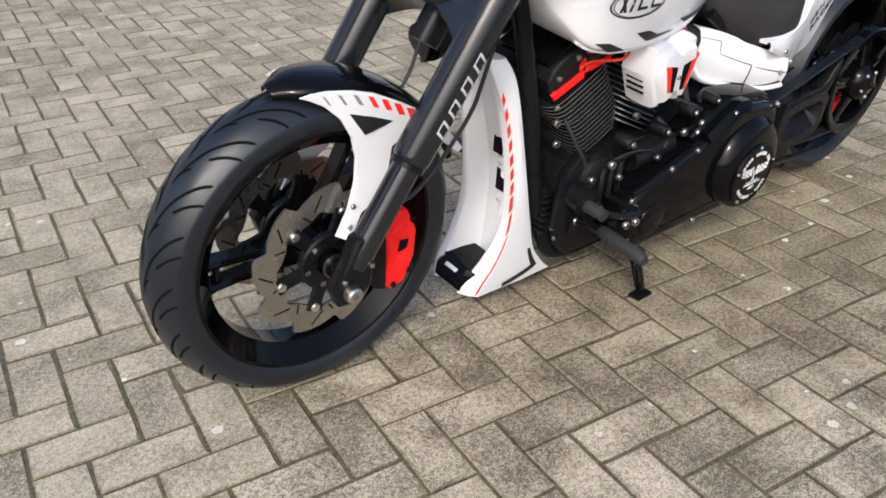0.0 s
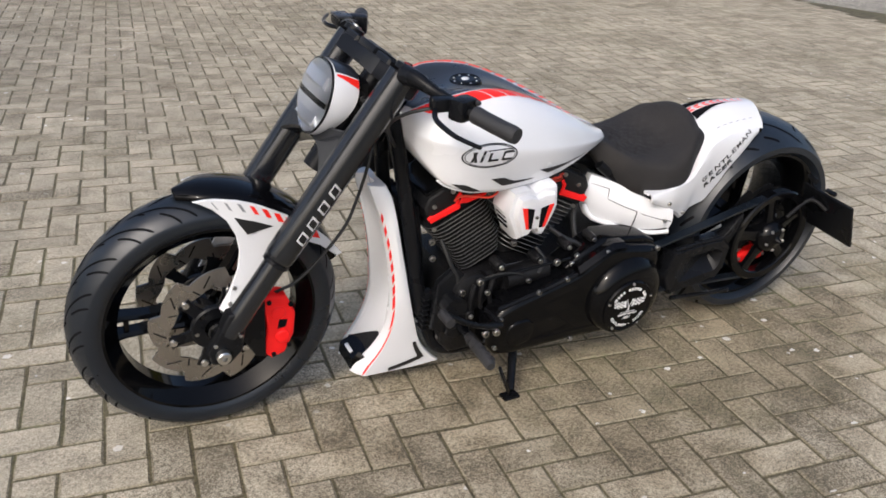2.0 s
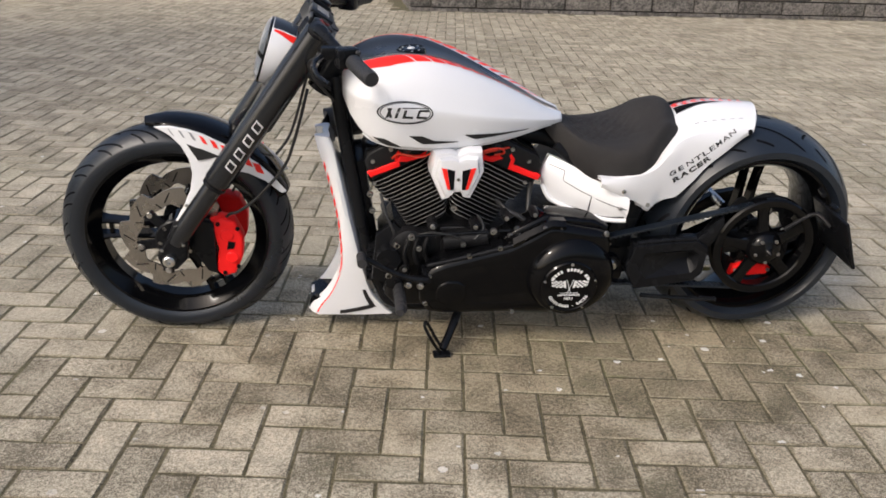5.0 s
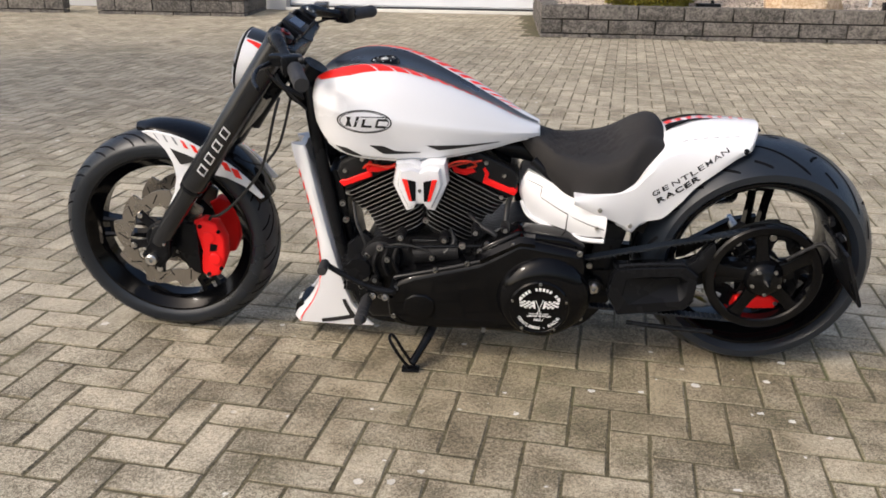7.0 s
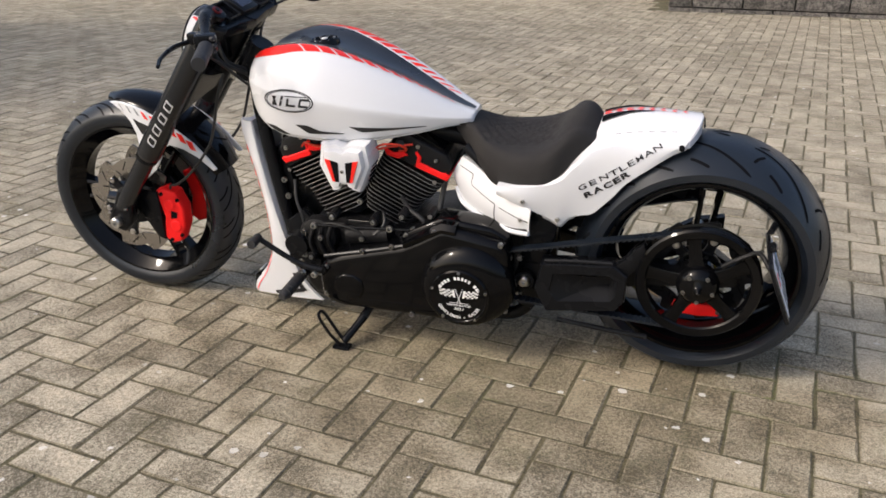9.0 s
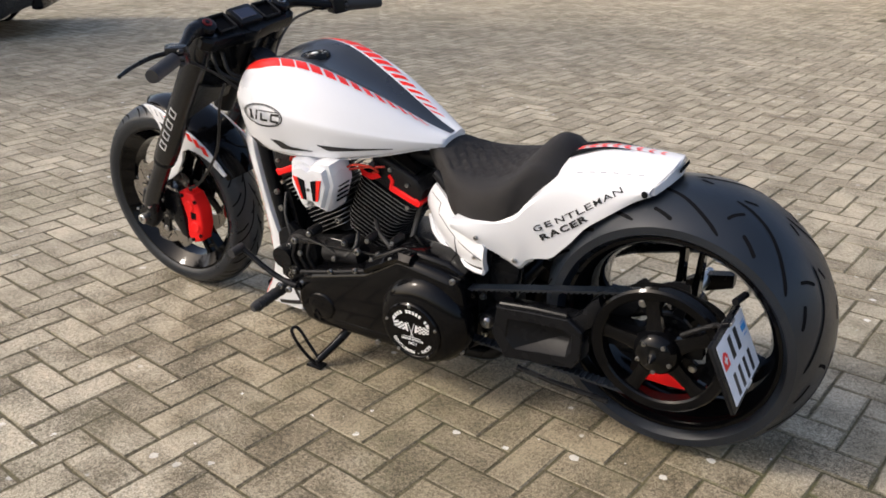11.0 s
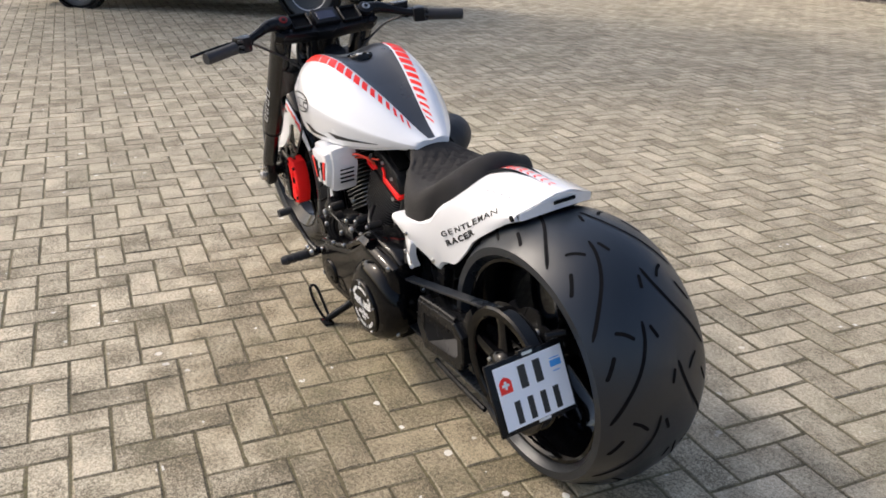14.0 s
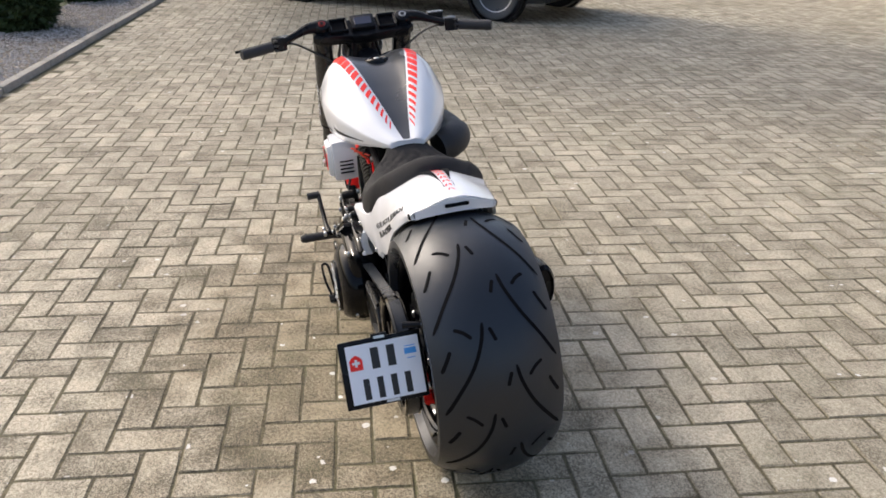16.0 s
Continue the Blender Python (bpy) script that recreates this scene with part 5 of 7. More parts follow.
def fuel_tank():
    n = 96
    rings = []
    xs = [-0.578 + 0.613 * (k / 72) for k in range(73)]
    for x in xs:
        rings.append([tank_point(x, (2 * k / n if k <= n // 2 else -(2 - 2 * k / n))) for k in range(n)])
    t = part("fuel_tank", loft(rings), WHITE, bike, "pearl white fuel tank with a graphite top and red dashes", angle=60)
    edge = lambda u: 0.196 - 0.122 * max(0.0, (u + 0.46) / 0.49) ** 0.85
    black = lambda s: (lambda u: s * edge(u))
    patch(tank_point, -0.565, 0.030, black(-1), black(1), 60, 20, 0.0009, TOPBLACK, "top_panel", t, label="matt graphite top panel")
    for s in (-1, 1):
        inner = lambda u, s=s: s * (edge(u) + 0.012)
        outer = lambda u, s=s: s * (edge(u) + 0.012 + 0.078 - 0.018 * max(0, (u + 0.5) / 0.5))
        cuts = [-0.560, -0.405, -0.360, -0.320, -0.282, -0.246, -0.212, -0.180, -0.150, -0.120, -0.092, -0.065, -0.040, -0.016]
        for k in range(len(cuts) - 1):
            a, b = cuts[k], cuts[k + 1]
            w = (b - a) * (0.97 if k == 0 else 0.93 - 0.05 * k)
            patch(tank_point, a, a + w, inner, outer, 14 if k == 0 else 4, 4, 0.0009, RED, "dash", t, 0.032)
    # black flashes along the lower edge
    for s in (-1, 1):
        for top, low in ((((-0.502, 0.664), (-0.472, 0.662), (-0.432, 0.643)), ((-0.502, 0.663), (-0.466, 0.641), (-0.432, 0.641))),
                         (((-0.409, 0.674), (-0.375, 0.674), (-0.343, 0.660), (-0.279, 0.655)), ((-0.409, 0.673), (-0.374, 0.650), (-0.279, 0.653))),
                         (((-0.263, 0.674), (-0.16, 0.668), (-0.075, 0.667)), ((-0.263, 0.673), (-0.233, 0.658), (-0.075, 0.665)))):
            line = lambda pts, u: next((p[1] + (q[1] - p[1]) * (u - p[0]) / (q[0] - p[0]) for p, q in zip(pts, pts[1:]) if u <= q[0]), pts[-1][1])
            lo_ = lambda u, s=s, low=low: s * tank_v(u, line(low, u))
            hi_ = lambda u, s=s, top=top: s * tank_v(u, line(top, u))
            patch(tank_point, top[0][0], top[-1][0], lo_, hi_, 24, 4, 0.0011, INK, "flash", t)
    # oval badge: ring and plain bars
    for s in (-1, 1):
        cx, cz, ra, rb = -0.422, 0.737, 0.072, 0.030
        bm = bmesh.new()
        m = 56
        def on(x, z, lift, s=s):
            p = tank_point(x, s * tank_v(x, z))
            return p + Vector((0, s * lift, 0))
        for r0, r1 in ((1.0, 0.955), (0.90, 0.88)):
            a_ = [bm.verts.new(on(cx + ra * r0 * math.cos(2 * math.pi * k / m), cz + rb * r0 * math.sin(2 * math.pi * k / m), 0.0012)) for k in range(m)]
            b_ = [bm.verts.new(on(cx + ra * (r1 - 0.01) * math.cos(2 * math.pi * k / m), cz + (rb * r1 - 0.0012) * math.sin(2 * math.pi * k / m), 0.0012)) for k in range(m)]
            for k in range(m):
                bm.faces.new((a_[k], a_[(k + 1) % m], b_[(k + 1) % m], b_[k]))
        bd = part("badge", bm, INK, t, "oval maker's badge with plain dark bars")
        for x0, x1, z0, z1, sk in ((-0.472, -0.465, -0.014, 0.012, 0.010), (-0.462, -0.455, -0.014, 0.012, -0.006), (-0.450, -0.443, -0.014, 0.014, 0.010), (-0.430, -0.423, -0.014, 0.008, 0.006), (-0.426, -0.402, -0.014, -0.008, 0.0), (-0.394, -0.388, -0.012, 0.008, 0.006), (-0.390, -0.364, 0.004, 0.010, 0.004), (-0.392, -0.366, -0.014, -0.008, 0.002), (-0.440, -0.372, 0.012, 0.0145, 0.01)):
            bm = bmesh.new()
            q = [bm.verts.new(on(x + (sk if z > 0 else 0), cz + z, 0.0013)) for x, z in ((x0, z0), (x1, z0), (x1, z1), (x0, z1))]
            bm.faces.new(q)
            part("bar", bm, INK, bd)
    # filler cap
    p = tank_point(-0.392, 0.0)
    cap = part("filler_cap", lathe([(0.0, 0.009), (0.022, 0.009), (0.026, 0.006), (0.032, 0.006), (0.036, 0.009), (0.040, 0.006), (0.042, -0.004)], 40), BLACKGLOSS, t, "round black filler cap with a raised emblem")
    cap.matrix_local = Matrix.Translation(p + Vector((0, 0, -0.001))) @ pose(0, 0, 0, 90, 0, 0) @ pose(0, 0, 0, 0, 0, 5)
    part("emblem", lathe([(0.0, 0.0115), (0.009, 0.0105), (0.011, 0.008)], 9), SILVER, cap)
    for k in range(8):
        a = k * math.pi / 4
        b = bolt((0, 0, 0), 0.003, 0.002)
        bmesh.ops.rotate(b, cent=(0, 0, 0), matrix=Matrix.Rotation(radians(180), 3, "X"), verts=b.verts)
        bmesh.ops.translate(b, vec=(0.029 * math.cos(a), 0.0065, 0.029 * math.sin(a)), verts=b.verts)
        part("cap_screw", b, DARKBOLT, cap)
    # seam along the bottom edge
    part("seam", tube([tank_point(x, -0.775) + Vector((0, 0, -0.002)) for x in xs[6:70:2]], 0.004, 6), WHITE, t)
    part("seam", tube([tank_point(x, 0.775) + Vector((0, 0, -0.002)) for x in xs[6:70:2]], 0.004, 6), WHITE, t)
    return t


fuel_tank()

SEATS = [  # x, half width, centre top, edge top, bottom
    (-0.015, 0.050, 0.690, 0.684, 0.650), (0.04, 0.080, 0.668, 0.658, 0.588), (0.10, 0.135, 0.643, 0.630, 0.536), (0.17, 0.172, 0.634, 0.623, 0.524), (0.230, 0.176, 0.643, 0.634, 0.534), (0.268, 0.166, 0.668, 0.654, 0.552), (0.304, 0.142, 0.708, 0.682, 0.575), (0.332, 0.126, 0.719, 0.685, 0.600), (0.356, 0.108, 0.708, 0.672, 0.630), (0.372, 0.090, 0.684, 0.658, 0.640)]


def seat():
    rings = []
    for k in range(57):
        x = -0.015 + 0.387 * k / 56
        hw, zc, ze, zb = table(SEATS, x)
        ring = []
        m = 40
        for j in range(m + 1):
            s = -1 + 2 * j / m
            y = hw * math.copysign(min(1.0, abs(s) ** 0.85), s)
            if abs(s) < 0.62:
                z = zc + (ze - zc) * (abs(s) / 0.62) ** 2
            else:
                f = (abs(s) - 0.62) / 0.38
                z = ze + (zb - ze) * (1 - math.sqrt(max(0.0, 1 - f * f)))
                y = math.copysign(hw * (0.74 + 0.26 * math.sin(f * math.pi / 2)), s) if f > 0 else y
            if abs(s) < 0.62:
                y = math.copysign(hw * 0.74 * abs(s) / 0.62, s)
            if 0.05 < x < 0.27 and abs(y) < 0.105:
                a, b = (x + y * 0.9) / 0.034, (x - y * 0.9) / 0.034
                q = min(abs(a - round(a)), abs(b - round(b)))
                fade = min(1, (x - 0.05) / 0.02, (0.27 - x) / 0.02, (0.105 - abs(y)) / 0.015)
                z -= 0.0075 * max(0.0, 1 - q / 0.20) * max(0, fade)
            ring.append((x, y, z))
        ring += [(x, hw * 0.9, zb - 0.006), (x, 0, zb - 0.006), (x, -hw * 0.9, zb - 0.006)]
        rings.append(ring)
    st = part("seat", loft(rings), SEAT, bike, "black quilted solo seat with a raised rear bolster", angle=60)
    for s in (-1, 1):
        pts = []
        for k in range(30):
            x = 0.02 + 0.29 * k / 29
            hw, zc, ze, zb = table(SEATS, x)
            pts.append((x, s * hw * 0.975, zb + 0.012 + 0.25 * (ze - zb)))
        part("piping", tube(pts, 0.0018, 6), SEAT, st)
    return st


seat()

TAIL = [  # x, shoulder y, shoulder z, top z, lower y, lower z
    (0.128, 0.186, 0.545, 0.535, 0.190, 0.522), (0.200, 0.182, 0.550, 0.540, 0.184, 0.490), (0.262, 0.172, 0.562, 0.556, 0.166, 0.457), (0.292, 0.166, 0.578, 0.582, 0.158, 0.438),
    (0.312, 0.161, 0.602, 0.622, 0.155, 0.459), (0.340, 0.153, 0.626, 0.662, 0.152, 0.467), (0.372, 0.142, 0.643, 0.690, 0.149, 0.475), (0.410, 0.132, 0.652, 0.703, 0.145, 0.513),
    (0.455, 0.123, 0.657, 0.711, 0.140, 0.559), (0.520, 0.116, 0.663, 0.712, 0.130, 0.599), (0.580, 0.108, 0.667, 0.709, 0.116, 0.632), (0.618, 0.102, 0.669, 0.706, 0.104, 0.650)]


def swept(x, y):
    """The rear edge is bowed on plan: its corners lie further forward."""
    return x - 0.030 * min(1.3, (abs(y) / 0.1) ** 2) * max(0.0, min(1.0, (x - 0.42) / 0.19))


def tail_side(x, f):
    """A point on the left flank: f from 0 at the lower edge to 1 at the shoulder."""
    ys, zs, zt, yl, zl = table(TAIL, x)
    bulge = 0.006 * math.sin(math.pi * f)
    y = yl + (ys - yl) * f + bulge
    return Vector((swept(x, y), -y, zl + (zs - zl) * f))


def tail_f(x, z):
    ys, zs, zt, yl, zl = table(TAIL, x)
    return (z - zl) / (zs - zl)


def tail():
    rings = []
    for k in range(71):
        x = 0.128 + 0.49 * k / 70
        ys, zs, zt, yl, zl = table(TAIL, x)
        outer = [tail_side(x, f) for f in (0, 0.25, 0.5, 0.75, 0.93)]
        top = [Vector((swept(x, ys * g), -ys * g, zs + (zt - zs) * h)) for g, h in ((0.97, 0.04), (0.72, 0.36), (0.42, 0.76), (0.20, 0.97))]
        half = outer + top
        right = [Vector((p.x, -p.y, p.z)) for p in half[::-1]]
        skin = half + [Vector((x, 0, zt))] + right
        inner = []
        for p in skin[::-1]:
            q = p.copy()
            q.y *= 1 - 0.008 / max(0.05, abs(q.y)) if abs(q.y) > 0.02 else 1
            q.z -= 0.010 if abs(p.y) < ys * 0.98 else 0.0
            inner.append(q)
        rings.append(skin + inner)
    t = part("tail_section", loft(rings), WHITE, bike, "white tail section with dark lettering and red slashes", angle=24)
    for y0, y1, z0, z1 in ((-0.098, 0.098, 0.668, 0.705),):
        bm = loft([[(y, t_ + 0.030 * (y / 0.1) ** 2, z) for t_, z in ((-0.004, z0 - 0.018 * (y / 0.1) ** 2), (0.004, z0 - 0.018 * (y / 0.1) ** 2), (0.004, z1 - 0.037 * abs(y / 0.1) ** 1.3), (-0.004, z1 - 0.037 * abs(y / 0.1) ** 1.3))] for y in (y0 + (y1 - y0) * k / 14 for k in range(15))])
        ob = part("rear_face", bm, WHITE, t)
        ob.matrix_local = pose(0.616, 0, 0, 0, 0, 90)
    part("slot", box((0.6235, 0, 0.687), (0.004, 0.060, 0.009), 0.0015, 1), GROOVE, t)
    for s in (-1, 1):
        p = tail_side(0.610, 0.40)
        part("side_bolt", lathe([(0.0, -0.0016), (0.0062, -0.0016), (0.0078, 0.0), (0.0078, 0.004)] if s < 0 else [(0.0, 0.0016), (0.0062, 0.0016), (0.0078, 0.0), (0.0078, -0.004)], 18, (p.x, s * abs(p.y), p.z)), BLACKSATIN, t)
        for x, z in ((0.197, 0.508), (0.284, 0.455)):
            q = tail_side(x, tail_f(x, z))
            part("panel_bolt", bolt((x, q.y if s < 0 else -q.y + 0.004, z), 0.0065, 0.005), STEEL, t)
    # lettering along the flank, letter by letter
    for word, x0, z0, x1, z1, size in (("GENTLEMAN", 0.334, 0.538, 0.556, 0.656, 0.0200), ("RACER", 0.350, 0.518, 0.466, 0.584, 0.0205)):
        wide = dict(G=0.72, E=0.56, N=0.70, T=0.56, L=0.50, M=0.84, A=0.68, R=0.64, C=0.68)
        cell = math.hypot(x1 - x0, z1 - z0) / len(word)
        for k, ch in enumerate(word):
            f = (k + 0.08) / len(word)
            x, z = x0 + (x1 - x0) * f, z0 + (z1 - z0) * f
            xn, zn = x + (x1 - x0) * 0.1, z + (z1 - z0) * 0.1
            p, q = tail_side(x, tail_f(x, z)), tail_side(xn, tail_f(xn, zn))
            u = tail_side(x, tail_f(x, z + 0.02)) - p
            m = axes(p + Vector((0, -0.0012, 0)), q - p, u)
            lettering("letter", ch, size, INK, m @ Matrix.Diagonal((0.84 * cell / (wide[ch] * size), 1, 1, 1)), t, "", 0.0004, 0.0001 if word[0] == "G" else 0.0008)
    # top: dark inlay beside the spine, and red slashes
    for s in (-1, 1):
        def top(u, v, s=s):
            ys, zs, zt, yl, zl = table(TAIL, u)
            g = abs(v)
            return Vector((swept(u, ys * g), s * ys * g, zs + (zt - zs) * min(0.99, (1 - g) * 1.30) + 0.0008))
        patch(top, 0.372, 0.560, lambda u: 0.11, lambda u: 0.11 + 0.22 * max(0.06, 1 - (u - 0.372) / 0.15), 12, 3, 0.0016, GROOVE, "inlay", t)
        for k in range(8):
            u = 0.375 + k * 0.028
            patch(top, u, u + 0.016 - 0.0013 * k, 0.015, 0.075, 2, 3, 0.0014, RED, "slash", t, 0.010)
        for k in range(6):
            u = 0.41 + k * 0.030
            patch(top, u, u + 0.014, 0.70, 0.715, 2, 1, 0.0014, TRIM_GREY, "pin_line", t)
    return t


tail()


def side_panel(s):
    """The swept cover between seat and swingarm, tucked in at the front."""
    up = [(0.008, 0.062, 0.566), (0.059, 0.100, 0.553), (0.119, 0.140, 0.527), (0.164, 0.165, 0.509), (0.218, 0.190, 0.486)]
    lo = [(-0.004, 0.066, 0.474), (0.012, 0.085, 0.436), (0.065, 0.120, 0.421), (0.155, 0.164, 0.406), (0.215, 0.188, 0.414)]
    U, L2 = spline(up, 8), spline(lo, 8)

    def at(i, f, lift=0.0):
        k = min(int(i), len(U) - 2)
        u, l_ = U[k].lerp(U[k + 1], i - k), L2[k].lerp(L2[k + 1], i - k)
        q = u.lerp(l_, f)
        g = i / (len(U) - 1)
        fwd = -0.016 * math.sin(math.pi * f) * max(0.0, 1 - 3 * g)
        return Vector((q.x + fwd, s * (q.y + 0.013 * math.sin(math.pi * min(1, f * 1.1)) * (0.6 + 0.4 * math.sin(math.pi * g)) + lift), q.z))

    rings = []
    for i in range(len(U)):
        o = [at(i, j / 10) for j in range(11)]
        rings.append(o + [p - Vector((0, s * 0.02, 0)) for p in o[::-1]])
    p = part("side_panel", loft(rings), WHITE, bike, "curved white side panel with fine dark pin lines", angle=45)
    n = len(U) - 1
    # drawn lines that swell and thin out: (along, down) from and to, radius from and to
    for g0, f0, g1, f1, r0, r1 in ((0.28, 0.38, 0.58, 0.40, 0.0009, 0.0013), (0.58, 0.40, 0.63, 0.86, 0.0013, 0.0020), (0.63, 0.86, 0.45, 0.89, 0.0030, 0.0010), (0.63, 0.42, 0.97, 0.46, 0.0009, 0.0014), (0.70, 0.88, 0.96, 0.80, 0.0010, 0.0034), (0.12, 0.88, 0.31, 0.90, 0.0046, 0.0018), (0.06, 0.20, 0.24, 0.16, 0.0008, 0.0012), (0.24, 0.16, 0.27, 0.36, 0.0012, 0.0008)):
        pts = [at((g0 + (g1 - g0) * k / 12) * n, f0 + (f1 - f0) * k / 12) for k in range(13)]
        part("pin_line", tube(pts, [r0 + (r1 - r0) * k / 12 for k in range(13)], 6), INK, p)
    part("lip", tube([at(n * k / 24, 0.93, 0.004) for k in range(25)], 0.0065, 8), WHITE, p, "rolled lower edge")
    part("panel_bolt", bolt(at(int(n * 0.88), 0.45, 0.004 if s < 0 else 0.0), 0.006, 0.005), STEEL, p)
    return p


for s in (-1, 1):
    side_panel(s)

CHIN = [  # z, rear x, rear y, crease x, crease y, leading x, leading y, throat x
    (0.060, -0.436, 0.086, -0.655, 0.080, -0.684, 0.040, -0.563), (0.085, -0.462, 0.087, -0.645, 0.083, -0.674, 0.045, -0.559),
    (0.14, -0.500, 0.089, -0.610, 0.087, -0.628, 0.054, -0.550), (0.22, -0.524, 0.091, -0.583, 0.089, -0.592, 0.061, -0.541),
    (0.32, -0.548, 0.092, -0.582, 0.088, -0.591, 0.063, -0.543), (0.43, -0.572, 0.090, -0.597, 0.085, -0.607, 0.061, -0.567),
    (0.53, -0.592, 0.084, -0.620, 0.078, -0.632, 0.056, -0.598), (0.590, -0.606, 0.074, -0.640, 0.064, -0.650, 0.045, -0.622),
    (0.618, -0.618, 0.058, -0.648, 0.048, -0.656, 0.034, -0.630)]


def chin():
    """A scoop of two swept blades with broad chamfered fronts, joined by a hollow throat."""
    def ring(z):
        xr, yr, xb, yb, xl, yl, xt = table(CHIN, z)
        left = [(xr, -yr), (xr * 0.6 + xb * 0.4, -(yr * 0.6 + yb * 0.4 + 0.004)), (xb, -yb), (xb * 0.5 + xl * 0.5 - 0.003, -(yb * 0.5 + yl * 0.5 + 0.003)), (xl, -yl), (xl + 0.004, -yl + 0.005), (xl * 0.5 + xt * 0.5 + 0.002, -yl * 0.84), (xt, -yl * 0.64), (xt - 0.003, -yl * 0.3)]
        pts = left + [(xt - 0.004, 0.0)] + [(x, -y) for x, y in left[::-1]]
        back = [(xr + 0.004, yr * 0.92), (xt + 0.016, yr * 0.5), (xt + 0.012, 0), (xt + 0.016, -yr * 0.5), (xr + 0.004, -yr * 0.92)]
        return [(x, y, z) for x, y in pts + back]

    c = part("chin_fairing", loft([ring(0.060 + 0.558 * k / 36) for k in range(37)]), WHITE, bike, "white scooped chin fairing with red dashes", angle=35)

    def blade(u, v):
        xr, yr, xl, yl = table(CHIN, u)[:4]
        s = -1 if v < 0 else 1
        f = abs(v)
        return Vector((xl + (xr - xl) * f, s * (yl + (yr - yl) * f + 0.005 * math.sin(math.pi * f)), u))
    def chamfer(u, v):
        xr, yr, xb, yb, xl, yl, xt = table(CHIN, u)
        f = abs(v)
        return Vector((xl + (xb - xl) * f - 0.003 * math.sin(math.pi * f), (-1 if v < 0 else 1) * (yl + (yb - yl) * f + 0.003 * math.sin(math.pi * f)), u))
    for s in (-1, 1):
        for a, b, v in ((0.064, 0.205, 0.82), (0.209, 0.262, 0.70), (0.268, 0.306, 0.60), (0.313, 0.340, 0.60), (0.350, 0.374, 0.60), (0.386, 0.409, 0.60), (0.421, 0.444, 0.60), (0.457, 0.480, 0.60), (0.494, 0.515, 0.60), (0.530, 0.548, 0.60)):
            patch(chamfer, a, b, s * v, s * (0.93 if v > 0.8 else 0.89), 8, 2, 0.0014, RED, "dash", c, 0.016)
        patch(blade, 0.075, 0.088, s * 0.30, s * 0.84, 3, 10, 0.0014, INK, "flash", c, 0.02)
        patch(blade, 0.088, 0.150, s * 0.80, s * 0.90, 6, 2, 0.0014, INK, "flash", c)
        # dark vents in the throat
        for z in (0.300, 0.400) if s < 0 else ():
            xr, yr, xb, yb, xl, yl, xt = table(CHIN, z)
            b = box((0, 0, 0), (0.006, 0.028, 0.060), 0.0015, 1)
            bmesh.ops.translate(b, vec=(xt - 0.0035, -0.004, z), verts=b.verts)
            part("vent", b, GROOVE, c)
            xr, yr, xb, yb, xl, yl, xt = table(CHIN, z - 0.05)
            part("vent_rib", tube([(xl + 0.006, s * yl * 0.95, z - 0.052), (xt - 0.004, s * yl * 0.55, z - 0.046), (xt + 0.002, 0, z - 0.05)], [0.010, 0.020, 0.012], 14), WHITE, c)
    tray = loft([[(-0.682 + d, -0.044 + e, z), (-0.640, -0.066, z), (-0.570, -0.075, z), (-0.570, 0.075, z), (-0.640, 0.066, z), (-0.682 + d, 0.044 - e, z)] for z, d, e in ((0.058, 0.02, 0.01), (0.066, 0.0, 0.0), (0.098, 0.004, 0.0), (0.112, 0.024, 0.006))])
    tr = part("chin_tray", tray, BLACKGLOSS, c, "gloss black tray under the scoop")
    part("mark", box((-0.671, 0.0, 0.1045), (0.010, 0.040, 0.002), 0.0005, 1, Matrix.Rotation(radians(-32), 4, "Y")), SILVER, tr)
    return c


chin()


